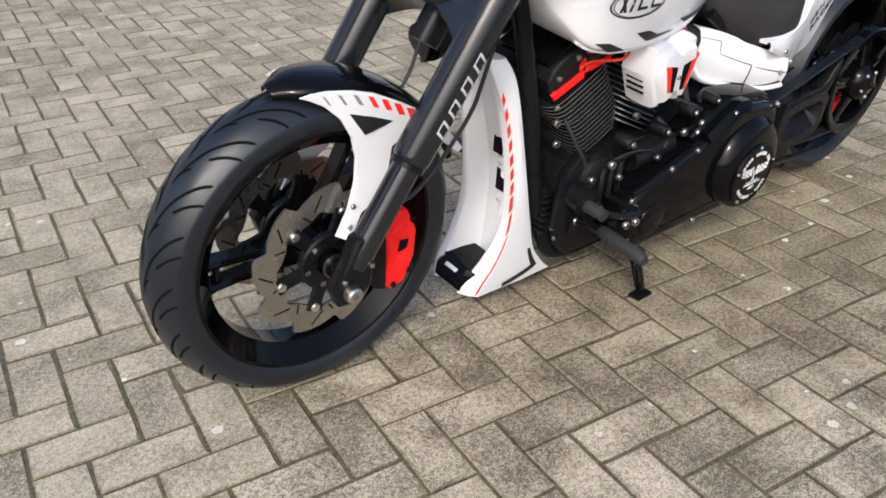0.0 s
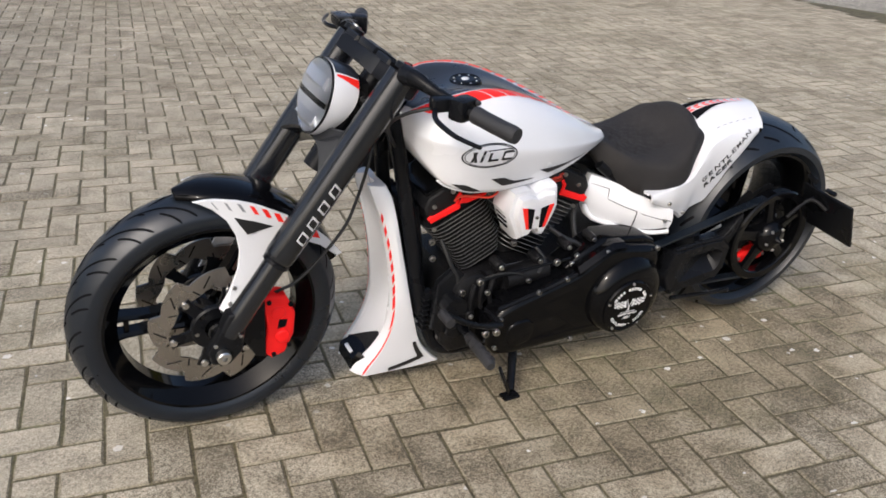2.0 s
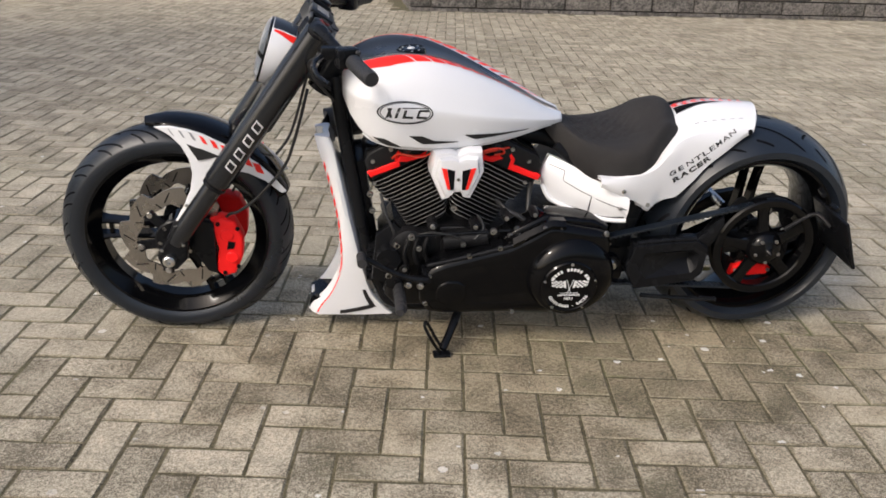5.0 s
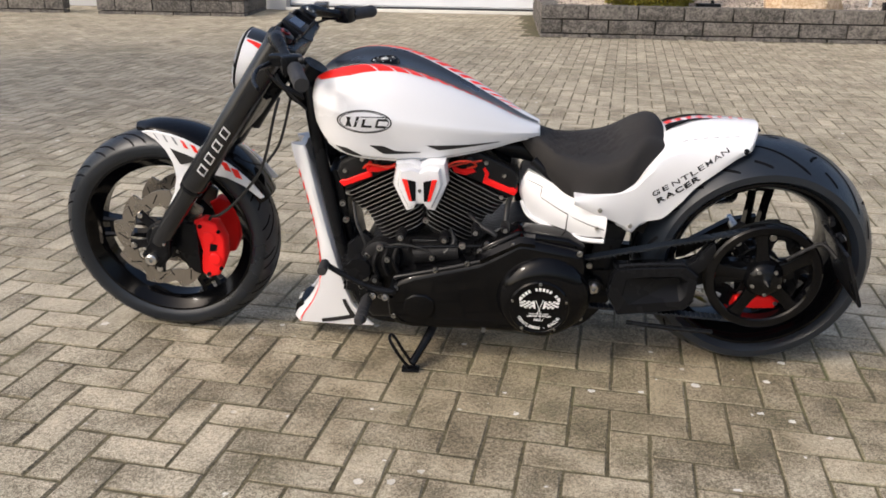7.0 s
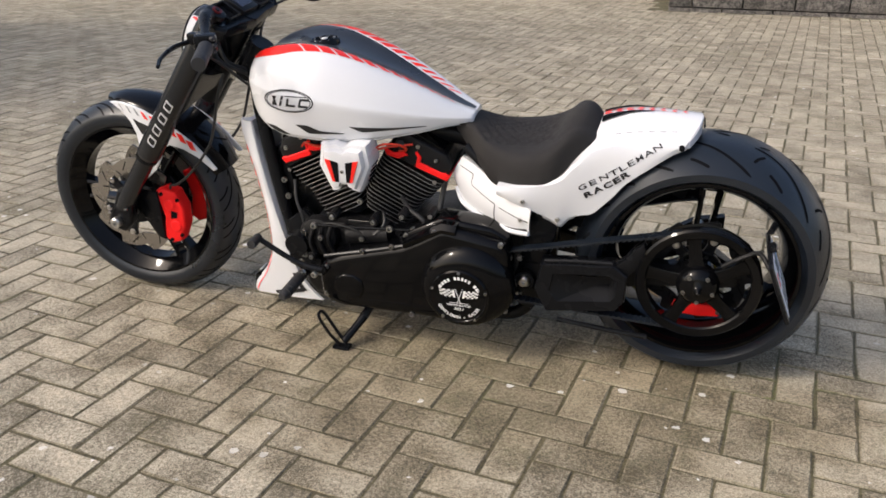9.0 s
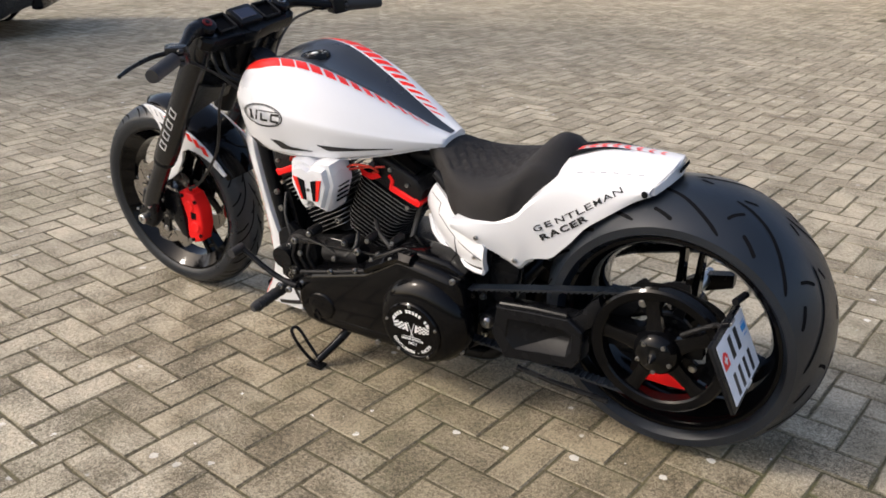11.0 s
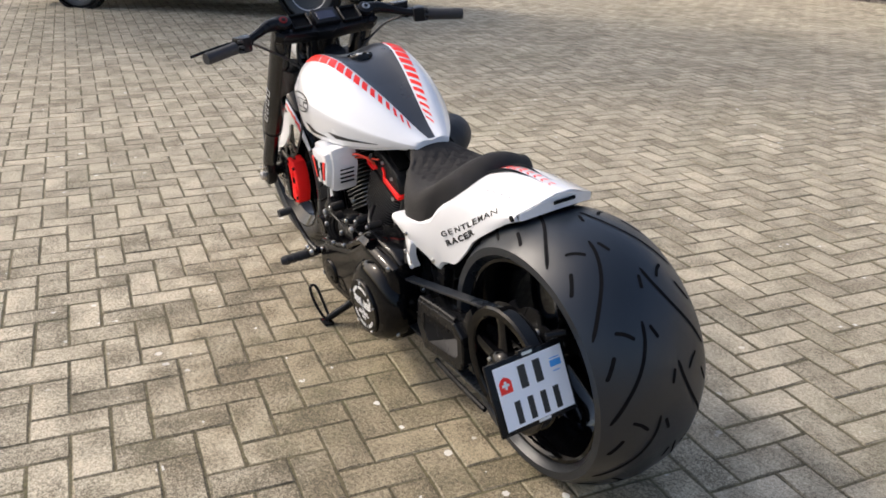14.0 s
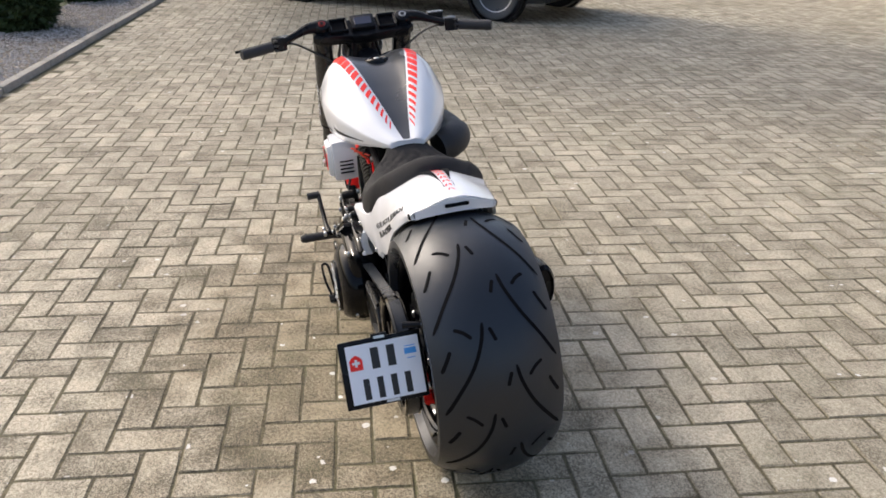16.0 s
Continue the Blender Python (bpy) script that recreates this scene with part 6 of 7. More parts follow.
# ---- frame and engine ----
def frame_tubes():
    f = part("frame", tube(spline([(-0.585, 0, 0.80), (-0.57, 0, 0.76), (-0.50, 0, 0.70), (-0.20, 0, 0.62), (0.02, 0, 0.60), (0.16, 0, 0.50)], 8), 0.030, 16), BLACKSATIN, bike, "black steel frame")
    part("steering_head", tube([(-0.640, 0, 0.735), (-0.580, 0, 0.83)], 0.036, 20), BLACKSATIN, f)
    for s in (-1, 1):
        part("downtube", tube(spline([(-0.598, s * 0.035, 0.78), (-0.578, s * 0.062, 0.65), (-0.548, s * 0.076, 0.48), (-0.512, s * 0.080, 0.30), (-0.470, s * 0.084, 0.16), (-0.42, s * 0.092, 0.105), (-0.25, s * 0.092, 0.098), (0.10, s * 0.092, 0.10), (0.20, s * 0.095, 0.14), (0.225, s * 0.10, 0.25)], 8), 0.019, 16), BLACKSATIN, f)
        part("side_plate", slab([(0.205, 0.44), (0.262, 0.45), (0.285, 0.425), (0.262, 0.32), (0.255, 0.20), (0.215, 0.15), (0.175, 0.17), (0.180, 0.30)], s * 0.115 - 0.018, s * 0.115 + 0.018, 0.008), BLACKSATIN, f)
        part("seat_strut", tube([(0.02, s * 0.07, 0.60), (0.12, s * 0.10, 0.52), (0.24, s * 0.12, 0.43)], 0.014, 12), BLACKSATIN, f)
    part("radiator", box((-0.510, 0.03, 0.38), (0.035, 0.18, 0.34), 0.008, 2, Matrix.Rotation(radians(-9), 4, "Y")), BLACKSATIN, f)
    part("pivot_bolt", lathe([(0.005, -0.012), (0.006, -0.020), (0.012, -0.020), (0.0155, -0.016), (0.019, -0.010), (0.019, 0.0)], 24, (0.203, -0.158, 0.262)), STEEL, f, "bright swingarm pivot bolt")
    part("pivot_boss", lathe([(0.0, -0.03), (0.026, -0.03), (0.030, -0.02), (0.030, 0.03)], 24, (0.203, -0.135, 0.262)), BLACKSATIN, f)
    for z in (0.215, 0.325):
        part("frame_bolt", bolt((0.188, -0.150, z), 0.009, 0.008), STEEL, f)
    return f


frame_tubes()
VEE = Vector((-0.278, 0, 0.262))


def cylinder(tilt, front):
    """A finned air-cooled cylinder with head, rocker box and red trim."""
    m = Matrix.Translation(VEE) @ Matrix.Rotation(radians(tilt), 4, "Y")
    c = part("cylinder", lathe([(0.0, -0.02), (0.05, -0.02), (0.05, 0.02), (0.0, 0.02)], 8), ENGBLACK, bike, "black finned engine cylinder with bright fin edges")
    c.data.clear_geometry()
    bm = tube([(0, 0, 0.10), (0, 0, 0.31)], 0.058, 32)
    bm.to_mesh(c.data)
    bm.free()
    c.data.materials.clear()
    c.data.materials.append(ENGBLACK)
    c.matrix_local = m
    sx = -1 if front else 1

    def fin_mesh(out_, in_, hy, th):
        n = 32
        ring = []
        for k in range(n):
            a = 2 * math.pi * k / n
            cx = math.copysign(abs(math.cos(a)) ** 0.35, math.cos(a))
            hx = out_ if cx * sx > 0 else in_
            ring.append((hx * cx, hy * math.copysign(abs(math.sin(a)) ** 0.35, math.sin(a))))
        return loft([[(x * k, y * k, z) for x, y in ring] for z, k in ((-th, 0.975), (-th * 0.6, 1.0), (th * 0.6, 1.0), (th, 0.975))])

    for k in range(15):
        z = 0.132 + k * 0.0124
        outer = 0.066 + 0.006 * k / 8 if k < 9 else 0.086 + 0.003 * (k - 9)
        bm = fin_mesh(outer + (0 if front else 0.010), min(0.084, 0.50 * z - 0.002), 0.096, 0.0018)
        bmesh.ops.translate(bm, vec=(0, 0, z), verts=bm.verts)
        fn = part("fin", bm, [ENGBLACK, FINEDGE], c)
        for p in fn.data.polygons:
            if abs(p.normal.z) < 0.5:
                p.material_index = 1
    e = -0.010 if front else 0.010
    sl = lambda pts, *a: slab([(sx * (u + e), z) for u, z in (pts if not front else pts[::-1])], *a)
    part("rocker_box", sl([(-0.070, 0.312), (0.096, 0.312), (0.100, 0.335), (0.094, 0.372), (0.070, 0.392), (-0.050, 0.392), (-0.072, 0.372)], -0.092, 0.092, 0.008, 3), ENGBLACK, c, "black wrinkle-finish rocker box")
    part("rocker_lid", box((sx * 0.012, 0, 0.393), (0.105, 0.155, 0.014), 0.006, 2), BLACKGLOSS, c)
    part("trim_strip", sl([(0.010, 0.318), (0.096, 0.326), (0.100, 0.344), (0.090, 0.347), (0.080, 0.342), (0.008, 0.337)], -0.0975, -0.088, 0.003, 1), REDGLOW, c, "bright red trim under the rocker box")
    part("trim_tip", sl([(0.008, 0.320), (0.018, 0.320), (0.012, 0.352), (-0.006, 0.362), (-0.010, 0.354), (0.002, 0.346)], -0.0970, -0.088, 0.002, 1), REDGLOW, c)
    if not front:
        part("trim_end", sl([(0.094, 0.326), (0.103, 0.328), (0.105, 0.344), (0.096, 0.344)], -0.0965, 0.03, 0.002, 1), REDGLOW, c)
    for x, z in ((sx * 0.06, 0.366), (0.0, 0.375), (sx * 0.085, 0.306)):
        part("head_bolt", bolt((x, -0.093, z), 0.006, 0.006), STEEL, c)
    part("spark_plug_cap", tube([(sx * -0.035, -0.085, 0.345), (sx * -0.045, -0.112, 0.366)], 0.010, 12), GRIP, c)
    return c


cylinder(-27, True)
cylinder(27, False)


def crankcase():
    c = part("crankcase", slab([(-0.46, 0.15), (-0.43, 0.115), (0.10, 0.115), (0.17, 0.16), (0.17, 0.30), (0.12, 0.385), (0.00, 0.400), (-0.10, 0.372), (-0.17, 0.358), (-0.255, 0.362), (-0.30, 0.362), (-0.37, 0.354), (-0.43, 0.345), (-0.47, 0.28)], -0.135, 0.135, 0.018, 3), ENGBLACK, bike, "black engine case")
    part("engine_mount", slab([(-0.49, 0.36), (-0.44, 0.40), (-0.40, 0.36), (-0.41, 0.28), (-0.46, 0.20), (-0.50, 0.22)], -0.150, -0.120, 0.006), BLACKSATIN, c)
    part("lifter_block", box((-0.278, -0.125, 0.356), (0.085, 0.05, 0.03), 0.008), ENGBLACK, c)
    part("data_plate", box((-0.272, -0.1415, 0.374), (0.070, 0.004, 0.013), 0.001, 1), mat("worn alloy plate", (0.10, 0.10, 0.10), 0.4, 0.8, 0.2), c, "small worn metal plate")
    # starter, hoses and bosses in front of the primary
    part("starter", tube([(-0.30, -0.155, 0.345), (-0.175, -0.160, 0.362)], 0.030, 20), ENGBLACK, c)
    part("oil_filter", tube([(-0.455, -0.10, 0.305), (-0.455, -0.185, 0.300)], [0.034, 0.034], 24), BLACKSATIN, c)
    part("alternator_cover", lathe([(0.0, -0.030), (0.040, -0.030), (0.055, -0.022), (0.060, 0.0)], 28, (-0.395, -0.140, 0.325)), ENGBLACK, c)
    for k in range(3):
        part("cover_rib", tube(spline([(-0.400 + 0.028 * k, -0.172, 0.272 + 0.008 * k), (-0.412 + 0.028 * k, -0.180, 0.315 + 0.008 * k), (-0.400 + 0.028 * k, -0.172, 0.358 + 0.008 * k)], 5), 0.0065, 8), ENGBLACK, c)
    part("linkage_rod", tube([(-0.393, -0.180, 0.372), (-0.095, -0.185, 0.390)], 0.0042, 8), BLACKSATIN, c)
    part("wire", tube(spline([(-0.40, -0.165, 0.36), (-0.34, -0.185, 0.385), (-0.27, -0.185, 0.372), (-0.235, -0.180, 0.345)], 6), 0.003, 8), CABLE, c)
    for x, y, z, r in ((-0.393, -0.182, 0.372, 0.010), (-0.097, -0.190, 0.396, 0.010), (-0.432, -0.165, 0.338, 0.010), (-0.372, -0.19, 0.340, 0.008), (-0.248, -0.192, 0.352, 0.008), (-0.165, -0.192, 0.392, 0.010), (-0.270, -0.130, 0.436, 0.009), (-0.115, -0.195, 0.378, 0.010), (-0.452, -0.155, 0.235, 0.011), (-0.44, -0.16, 0.265, 0.011), (-0.40, -0.155, 0.205, 0.009)):
        part("case_bolt", bolt((x, y, z), r, 0.009), DARKBOLT, c)
    # cast ribs, hoses and bosses between the cylinders and the primary cover
    for k in range(6):
        x = -0.40 + 0.050 * k
        part("case_rib", loft([[(x - 0.006 + d, -0.150 + e, z) for d, e in ((0, 0.02), (0, -0.012), (0.012, -0.012), (0.012, 0.02))] for z in (0.305 + 0.006 * k, 0.330 + 0.006 * k, 0.350 + 0.003 * k)]), ENGBLACK, c)
    for pts, r in (([(-0.475, -0.105, 0.470), (-0.462, -0.135, 0.42), (-0.440, -0.150, 0.37), (-0.43, -0.155, 0.30)], 0.0045), ([(-0.15, -0.12, 0.455), (-0.12, -0.15, 0.435), (-0.085, -0.165, 0.42), (-0.06, -0.17, 0.40)], 0.007), ([(-0.035, -0.07, 0.51), (-0.045, -0.08, 0.46), (-0.05, -0.11, 0.405)], 0.008), ([(-0.20, -0.14, 0.415), (-0.19, -0.17, 0.39), (-0.215, -0.185, 0.362)], 0.006)):
        part("hose", tube(spline(pts, 6), r, 10), CABLE, c)
    reg = part("regulator", box((-0.492, -0.092, 0.250), (0.030, 0.030, 0.120), 0.004), BLACKSATIN, c, "black finned voltage regulator")
    for k in range(7):
        part("regulator_fin", box((-0.505, -0.100, 0.202 + 0.016 * k), (0.018, 0.040, 0.004), 0.001, 1), BLACKSATIN, reg)
    for x, y, z, r, ln in ((-0.335, -0.165, 0.405, 0.015, 0.02), (-0.215, -0.165, 0.402, 0.014, 0.02), (-0.13, -0.17, 0.430, 0.013, 0.02), (-0.05, -0.17, 0.440, 0.012, 0.02), (-0.41, -0.165, 0.270, 0.014, 0.02)):
        part("boss", lathe([(0.0, -ln), (r * 0.8, -ln), (r, -ln * 0.7), (r, ln)], 16, (x, y, z)), ENGBLACK, c)
        part("boss_bolt", bolt((x, y - ln - 0.002, z), r * 0.5, 0.005), DARKBOLT, c)
    for x, z in ((-0.505, 0.47), (-0.498, 0.42), (-0.47, 0.20), (-0.455, 0.165)):
        part("case_bolt", bolt((x, -0.108, z), 0.009, 0.008), DARKBOLT, c)
    return c


crankcase()


def horn_cover():
    """The white claw-shaped cover between the cylinders."""
    out = [(-0.343, 0.629), (-0.304, 0.635), (-0.278, 0.624), (-0.252, 0.637), (-0.212, 0.634), (-0.203, 0.578), (-0.222, 0.530), (-0.238, 0.494), (-0.258, 0.498), (-0.266, 0.514), (-0.290, 0.513), (-0.298, 0.497), (-0.318, 0.491), (-0.334, 0.526), (-0.353, 0.570)]
    cx, cz = -0.278, 0.568
    rings = []
    for y, k in ((-0.130, 0.97), (-0.175, 1.0), (-0.196, 0.98), (-0.206, 0.93), (-0.208, 0.80), (-0.215, 0.77), (-0.222, 0.72), (-0.224, 0.60)):
        rings.append([(cx + (x - cx) * k, y, cz + (z - cz) * k) for x, z in out])
    h = part("horn_cover", loft(rings), WHITE, bike, "white claw-shaped cover between the cylinders", angle=32)
    for s in (-1, 1):
        win = [(cx + s * 0.010, 0.586), (cx + s * 0.031, 0.592), (cx + s * 0.020, 0.532), (cx + s * 0.011, 0.532)]
        bar = [(cx + s * 0.032, 0.592), (cx + s * 0.046, 0.594), (cx + s * 0.028, 0.534), (cx + s * 0.0205, 0.532)]
        if s < 0:
            win, bar = win[::-1], bar[::-1]
        part("window", slab(win, -0.2262, -0.2235), GROOVE, h)
        part("red_inlay", slab(bar, -0.2268, -0.2235), RED, h)
    part("cover_bolt", bolt((cx, -0.2245, 0.562), 0.005, 0.004), STEEL, h)
    for k in range(4):
        for s in (-1, 1):
            z = 0.526 + k * 0.014
            x = cx + s * (0.054 + 0.26 * (z - 0.506))
            part("side_slot", box((x, -0.165, z), (0.004, 0.045, 0.005), 0.001, 1, Matrix.Rotation(radians(s * 15), 4, "Y")), GROOVE, h)
    for pts in ([(-0.345, -0.14, 0.602), (-0.37, -0.145, 0.594), (-0.40, -0.13, 0.592), (-0.43, -0.11, 0.588), (-0.445, -0.10, 0.572)], [(-0.345, -0.135, 0.612), (-0.39, -0.13, 0.612), (-0.43, -0.10, 0.606)], [(-0.21, -0.14, 0.604), (-0.185, -0.145, 0.616), (-0.15, -0.13, 0.612), (-0.135, -0.11, 0.592), (-0.16, -0.10, 0.582)], [(-0.21, -0.135, 0.596), (-0.17, -0.12, 0.602), (-0.12, -0.10, 0.604)]):
        part("plug_lead", tube(spline(pts, 6), 0.0032, 8), REDWIRE, h, "red ignition lead")
    part("red_bracket", slab([(-0.205, 0.592), (-0.175, 0.578), (-0.145, 0.582), (-0.135, 0.572), (-0.165, 0.560), (-0.195, 0.568)], -0.104, -0.096, 0.003, 1), REDGLOW, h)
    part("red_bracket", slab([(-0.350, 0.594), (-0.370, 0.582), (-0.425, 0.580), (-0.430, 0.562), (-0.405, 0.562), (-0.355, 0.576)], -0.104, -0.096, 0.003, 1), REDGLOW, h)
    return h


horn_cover()


def primary():
    """The long black primary cover with its round clutch cover and printed emblem."""
    prof = [(-0.372, 0.222), (-0.366, 0.262), (-0.342, 0.296), (-0.30, 0.316), (-0.20, 0.343), (-0.125, 0.362), (-0.075, 0.388), (-0.020, 0.424), (0.005, 0.428), (0.120, 0.408), (0.160, 0.396), (0.172, 0.36), (0.175, 0.25), (0.160, 0.18), (0.115, 0.146), (0.03, 0.138), (-0.10, 0.143), (-0.30, 0.143), (-0.345, 0.152), (-0.368, 0.182)]
    c = part("primary_cover", slab(prof, -0.236, -0.135, 0.026, 6), BLACKGLOSS, bike, "gloss black primary cover with bright bolts", angle=30)
    cx, cz = 0.0485, 0.2514
    rings = []
    for yy, r, f in ((-0.205, 0.130, 1.0), (-0.228, 0.129, 1.0), (-0.240, 0.126, 0.95), (-0.251, 0.119, 0.8), (-0.260, 0.109, 0.55), (-0.266, 0.098, 0.25), (-0.269, 0.088, 0.0), (-0.270, 0.082, 0.0)):
        rings.append([(cx + 0.012 * f + r * math.cos(a), yy, cz + 0.010 * f + r * (0.98 if math.sin(a) > 0 else 0.86 + 0.14 * (1 - f)) * math.sin(a)) for a in (2 * math.pi * k / 72 for k in range(72))])
    part("clutch_housing", loft(rings), BLACKGLOSS, c, "bulging gloss black clutch housing", angle=60)
    d = part("clutch_cover", lathe([(0.0815, 0.0), (0.0815, -0.008), (0.078, -0.012), (0.073, -0.012), (0.0715, -0.0105), (0.0, -0.0115)], 64, (cx, -0.266, cz)), BLACKGLOSS, c, "round black clutch cover printed with two white chequered flags")
    for k in range(5):
        a = radians(90 + 72 * k)
        part("cover_bolt", bolt((cx + 0.0755 * math.cos(a), -0.2775, cz + 0.0755 * math.sin(a)), 0.0042, 0.004), STEEL, c)
    y = -0.2780
    K = 0.84        # scale of the print
    # flags
    for s in (-1, 1):
        for i in range(7):
            for j in range(5):
                if (i + j) % 2 == 0 or i == 0:
                    u0, v0 = 0.010 + i * 0.0072, 0.006 + j * 0.0054
                    q = []
                    for u, v in ((u0, v0), (u0 + 0.0072, v0), (u0 + 0.0072, v0 + 0.0054), (u0, v0 + 0.0054)):
                        wv = 0.0025 * math.sin(u * 110)
                        q.append((cx + K * s * (u + 0.16 * v), cz + K * (v + 0.20 * u - 0.010 + wv)))
                    if s < 0:
                        q = q[::-1]
                    part("flag_square", slab(q, y - 0.0004, y + 0.0006), WHITEINK, d)
        part("flag_pole", tube([(cx - s * K * 0.006, y, cz - K * 0.020), (cx + s * K * 0.012, y, cz + K * 0.032)], 0.0009, 6), WHITEINK, d)
    lettering("edition_words", "LIMITED EDITION", K * 0.0098, WHITEINK, axes((cx, y - 0.0002, cz - K * 0.030), (1, 0, 0), (0, 0, 1)), d, "", 0.0003, 0.0002, 0.0, "CENTER")
    lettering("edition_number", "NO.1", K * 0.0135, WHITEINK, axes((cx, y - 0.0002, cz - K * 0.045), (1, 0, 0), (0, 0, 1)), d, "", 0.0003, 0.0003, 0.25, "CENTER")
    part("rule", box((cx, y, cz - K * 0.0185), (K * 0.062, 0.0012, 0.0010)), WHITEINK, d)
    word = "GENTLEMAN - RACER"
    for k, ch in enumerate(word):
        a = radians(-90 + (k - (len(word) - 1) / 2) * 7.6)
        if ch != " ":
            lettering("letter", ch, K * 0.0145, WHITEINK, axes((cx + K * 0.0755 * math.cos(a), y - 0.0002, cz + K * 0.0755 * math.sin(a)), (-math.sin(a), 0, math.cos(a)), (-math.cos(a), 0, -math.sin(a))), d, "", 0.0003, 0.0003, 0.0, "CENTER")
    for k in range(13):
        if k in (2, 8):
            continue
        a = radians(90 + (k - 6) * 9.5)
        b = box((0, 0, 0), (K * 0.0075, 0.001, K * 0.0105), 0, 1, Matrix.Rotation(-(a - math.pi / 2), 4, "Y"))
        bmesh.ops.translate(b, vec=(cx + K * 0.0705 * math.cos(a), y, cz + K * 0.0705 * math.sin(a)), verts=b.verts)
        part("mark", b, WHITEINK, d)
    part("front_boss", slab([(-0.325, 0.215), (-0.318, 0.245), (-0.295, 0.258), (-0.262, 0.258), (-0.240, 0.242), (-0.235, 0.212), (-0.250, 0.185), (-0.285, 0.176), (-0.315, 0.190)], -0.242, -0.228, 0.007, 3), BLACKGLOSS, c)
    part("lower_rib", box((-0.115, -0.2325, 0.180), (0.25, 0.010, 0.012), 0.004, 2), BLACKGLOSS, c)
    part("upper_rib", tube([(-0.350, -0.222, 0.300), (-0.20, -0.226, 0.338), (-0.09, -0.226, 0.368)], 0.007, 10), BLACKSATIN, c)
    part("raised_fin", loft([[(x, y_, z + dz) for y_, dz in ((-0.236, -0.012), (-0.240, 0.0), (-0.225, 0.012), (-0.19, 0.010), (-0.19, -0.012))] for x, z in ((-0.115, 0.372), (-0.06, 0.402), (-0.01, 0.428), (0.03, 0.425))]), BLACKGLOSS, c)
    part("gear_cover", slab([(-0.14, 0.372), (-0.10, 0.402), (-0.02, 0.442), (0.12, 0.428), (0.165, 0.405), (0.16, 0.36), (-0.10, 0.34)], -0.205, -0.12, 0.012, 3), BLACKGLOSS, c)
    for x, z in ((-0.345, 0.272), (-0.235, 0.334), (-0.15, 0.357), (-0.028, 0.418), (0.150, 0.398), (0.166, 0.30), (0.165, 0.20), (-0.352, 0.185), (-0.10, 0.150), (0.09, 0.150)):
        part("case_bolt", bolt((x, -0.229, z), 0.0075, 0.008), DARKBOLT, c)
    return c


primary()


# ---- rear end ----
def swingarm():
    outer = [(0.236, 0.262), (0.252, 0.343), (0.350, 0.352), (0.444, 0.357), (0.478, 0.330), (0.474, 0.250), (0.452, 0.223), (0.270, 0.198)]
    mouth = [(0.276, 0.262), (0.284, 0.316), (0.352, 0.324), (0.428, 0.328), (0.452, 0.312), (0.450, 0.268), (0.436, 0.252), (0.300, 0.234)]
    floor_ = [(0.392, 0.284), (0.394, 0.300), (0.404, 0.303), (0.426, 0.304), (0.436, 0.299), (0.436, 0.288), (0.430, 0.283), (0.404, 0.281)]
    mx, mz = 0.36, 0.285
    grow = lambda pts, k: [(mx + (x - mx) * k, mz + (z - mz) * k) for x, z in pts]
    rings = [[(x, y, z) for x, z in pts] for pts, y in ((grow(outer, 0.97), -0.150), (outer, -0.158), (outer, -0.196), (grow(outer, 0.985), -0.203), (grow(outer, 0.955), -0.206), (mouth, -0.206), (grow(mouth, 0.965), -0.203), (floor_, -0.168))]
    sw = part("swingarm", loft(rings), BLACKSATIN, bike, "black cast swingarm with a funnel-shaped pocket", angle=28)
    part("shoulder", slab([(0.440, 0.352), (0.478, 0.326), (0.500, 0.350), (0.520, 0.398), (0.510, 0.428), (0.488, 0.408), (0.466, 0.374)], -0.196, -0.160, 0.008, 2), BLACKSATIN, sw)
    part("top_edge", tube([(0.262, -0.196, 0.348), (0.350, -0.196, 0.357), (0.436, -0.196, 0.360)], 0.007, 10), BLACKSATIN, sw)
    for s in (-1, 1):
        arm = loft([[(x, s * (y + dy), z + dz) for dy, dz in ((-0.013, -h), (0.013, -h), (0.015, 0), (0.013, h), (-0.013, h), (-0.015, 0))] for x, y, z, h in (((0.20, 0.130, 0.265, 0.040), (0.32, 0.146, 0.275, 0.042), (0.42, 0.150, 0.300, 0.040), (0.52, 0.150, 0.326, 0.034), (0.68, 0.150, 0.330, 0.028), (0.74, 0.150, 0.331, 0.018)) if s < 0 else ((0.20, 0.130, 0.255, 0.034), (0.32, 0.150, 0.225, 0.030), (0.42, 0.168, 0.215, 0.026), (0.52, 0.172, 0.235, 0.024), (0.64, 0.172, 0.315, 0.024), (0.72, 0.172, 0.337, 0.018)))])
        part("arm", arm, BLACKSATIN, sw)
    part("cross_brace", tube([(0.24, -0.14, 0.33), (0.24, 0.14, 0.33)], 0.024, 16), BLACKSATIN, sw)
    part("axle", tube([(RA.x, -0.20, RA.z), (RA.x, 0.20, RA.z)], 0.014, 20), STEEL, sw)
    # rear hugger behind the seat
    rings = []
    for k in range(15):
        a = radians(168 - k * 4.2)
        r = 0.346
        w = 0.085 + 0.01 * math.sin(math.pi * k / 14)
        rings.append([(RA.x + (r + dr) * math.cos(a), y, RA.z + (r + dr) * math.sin(a)) for y, dr in ((-w, -0.035), (-w * 0.8, 0.0), (0, 0.006), (w * 0.8, 0.0), (w, -0.035), (w * 0.95, -0.038), (w * 0.77, -0.004), (0, 0.002), (-w * 0.77, -0.004), (-w * 0.95, -0.038))])
    part("inner_fender", loft(rings), BLACKSATIN, sw)
    return sw


swingarm()


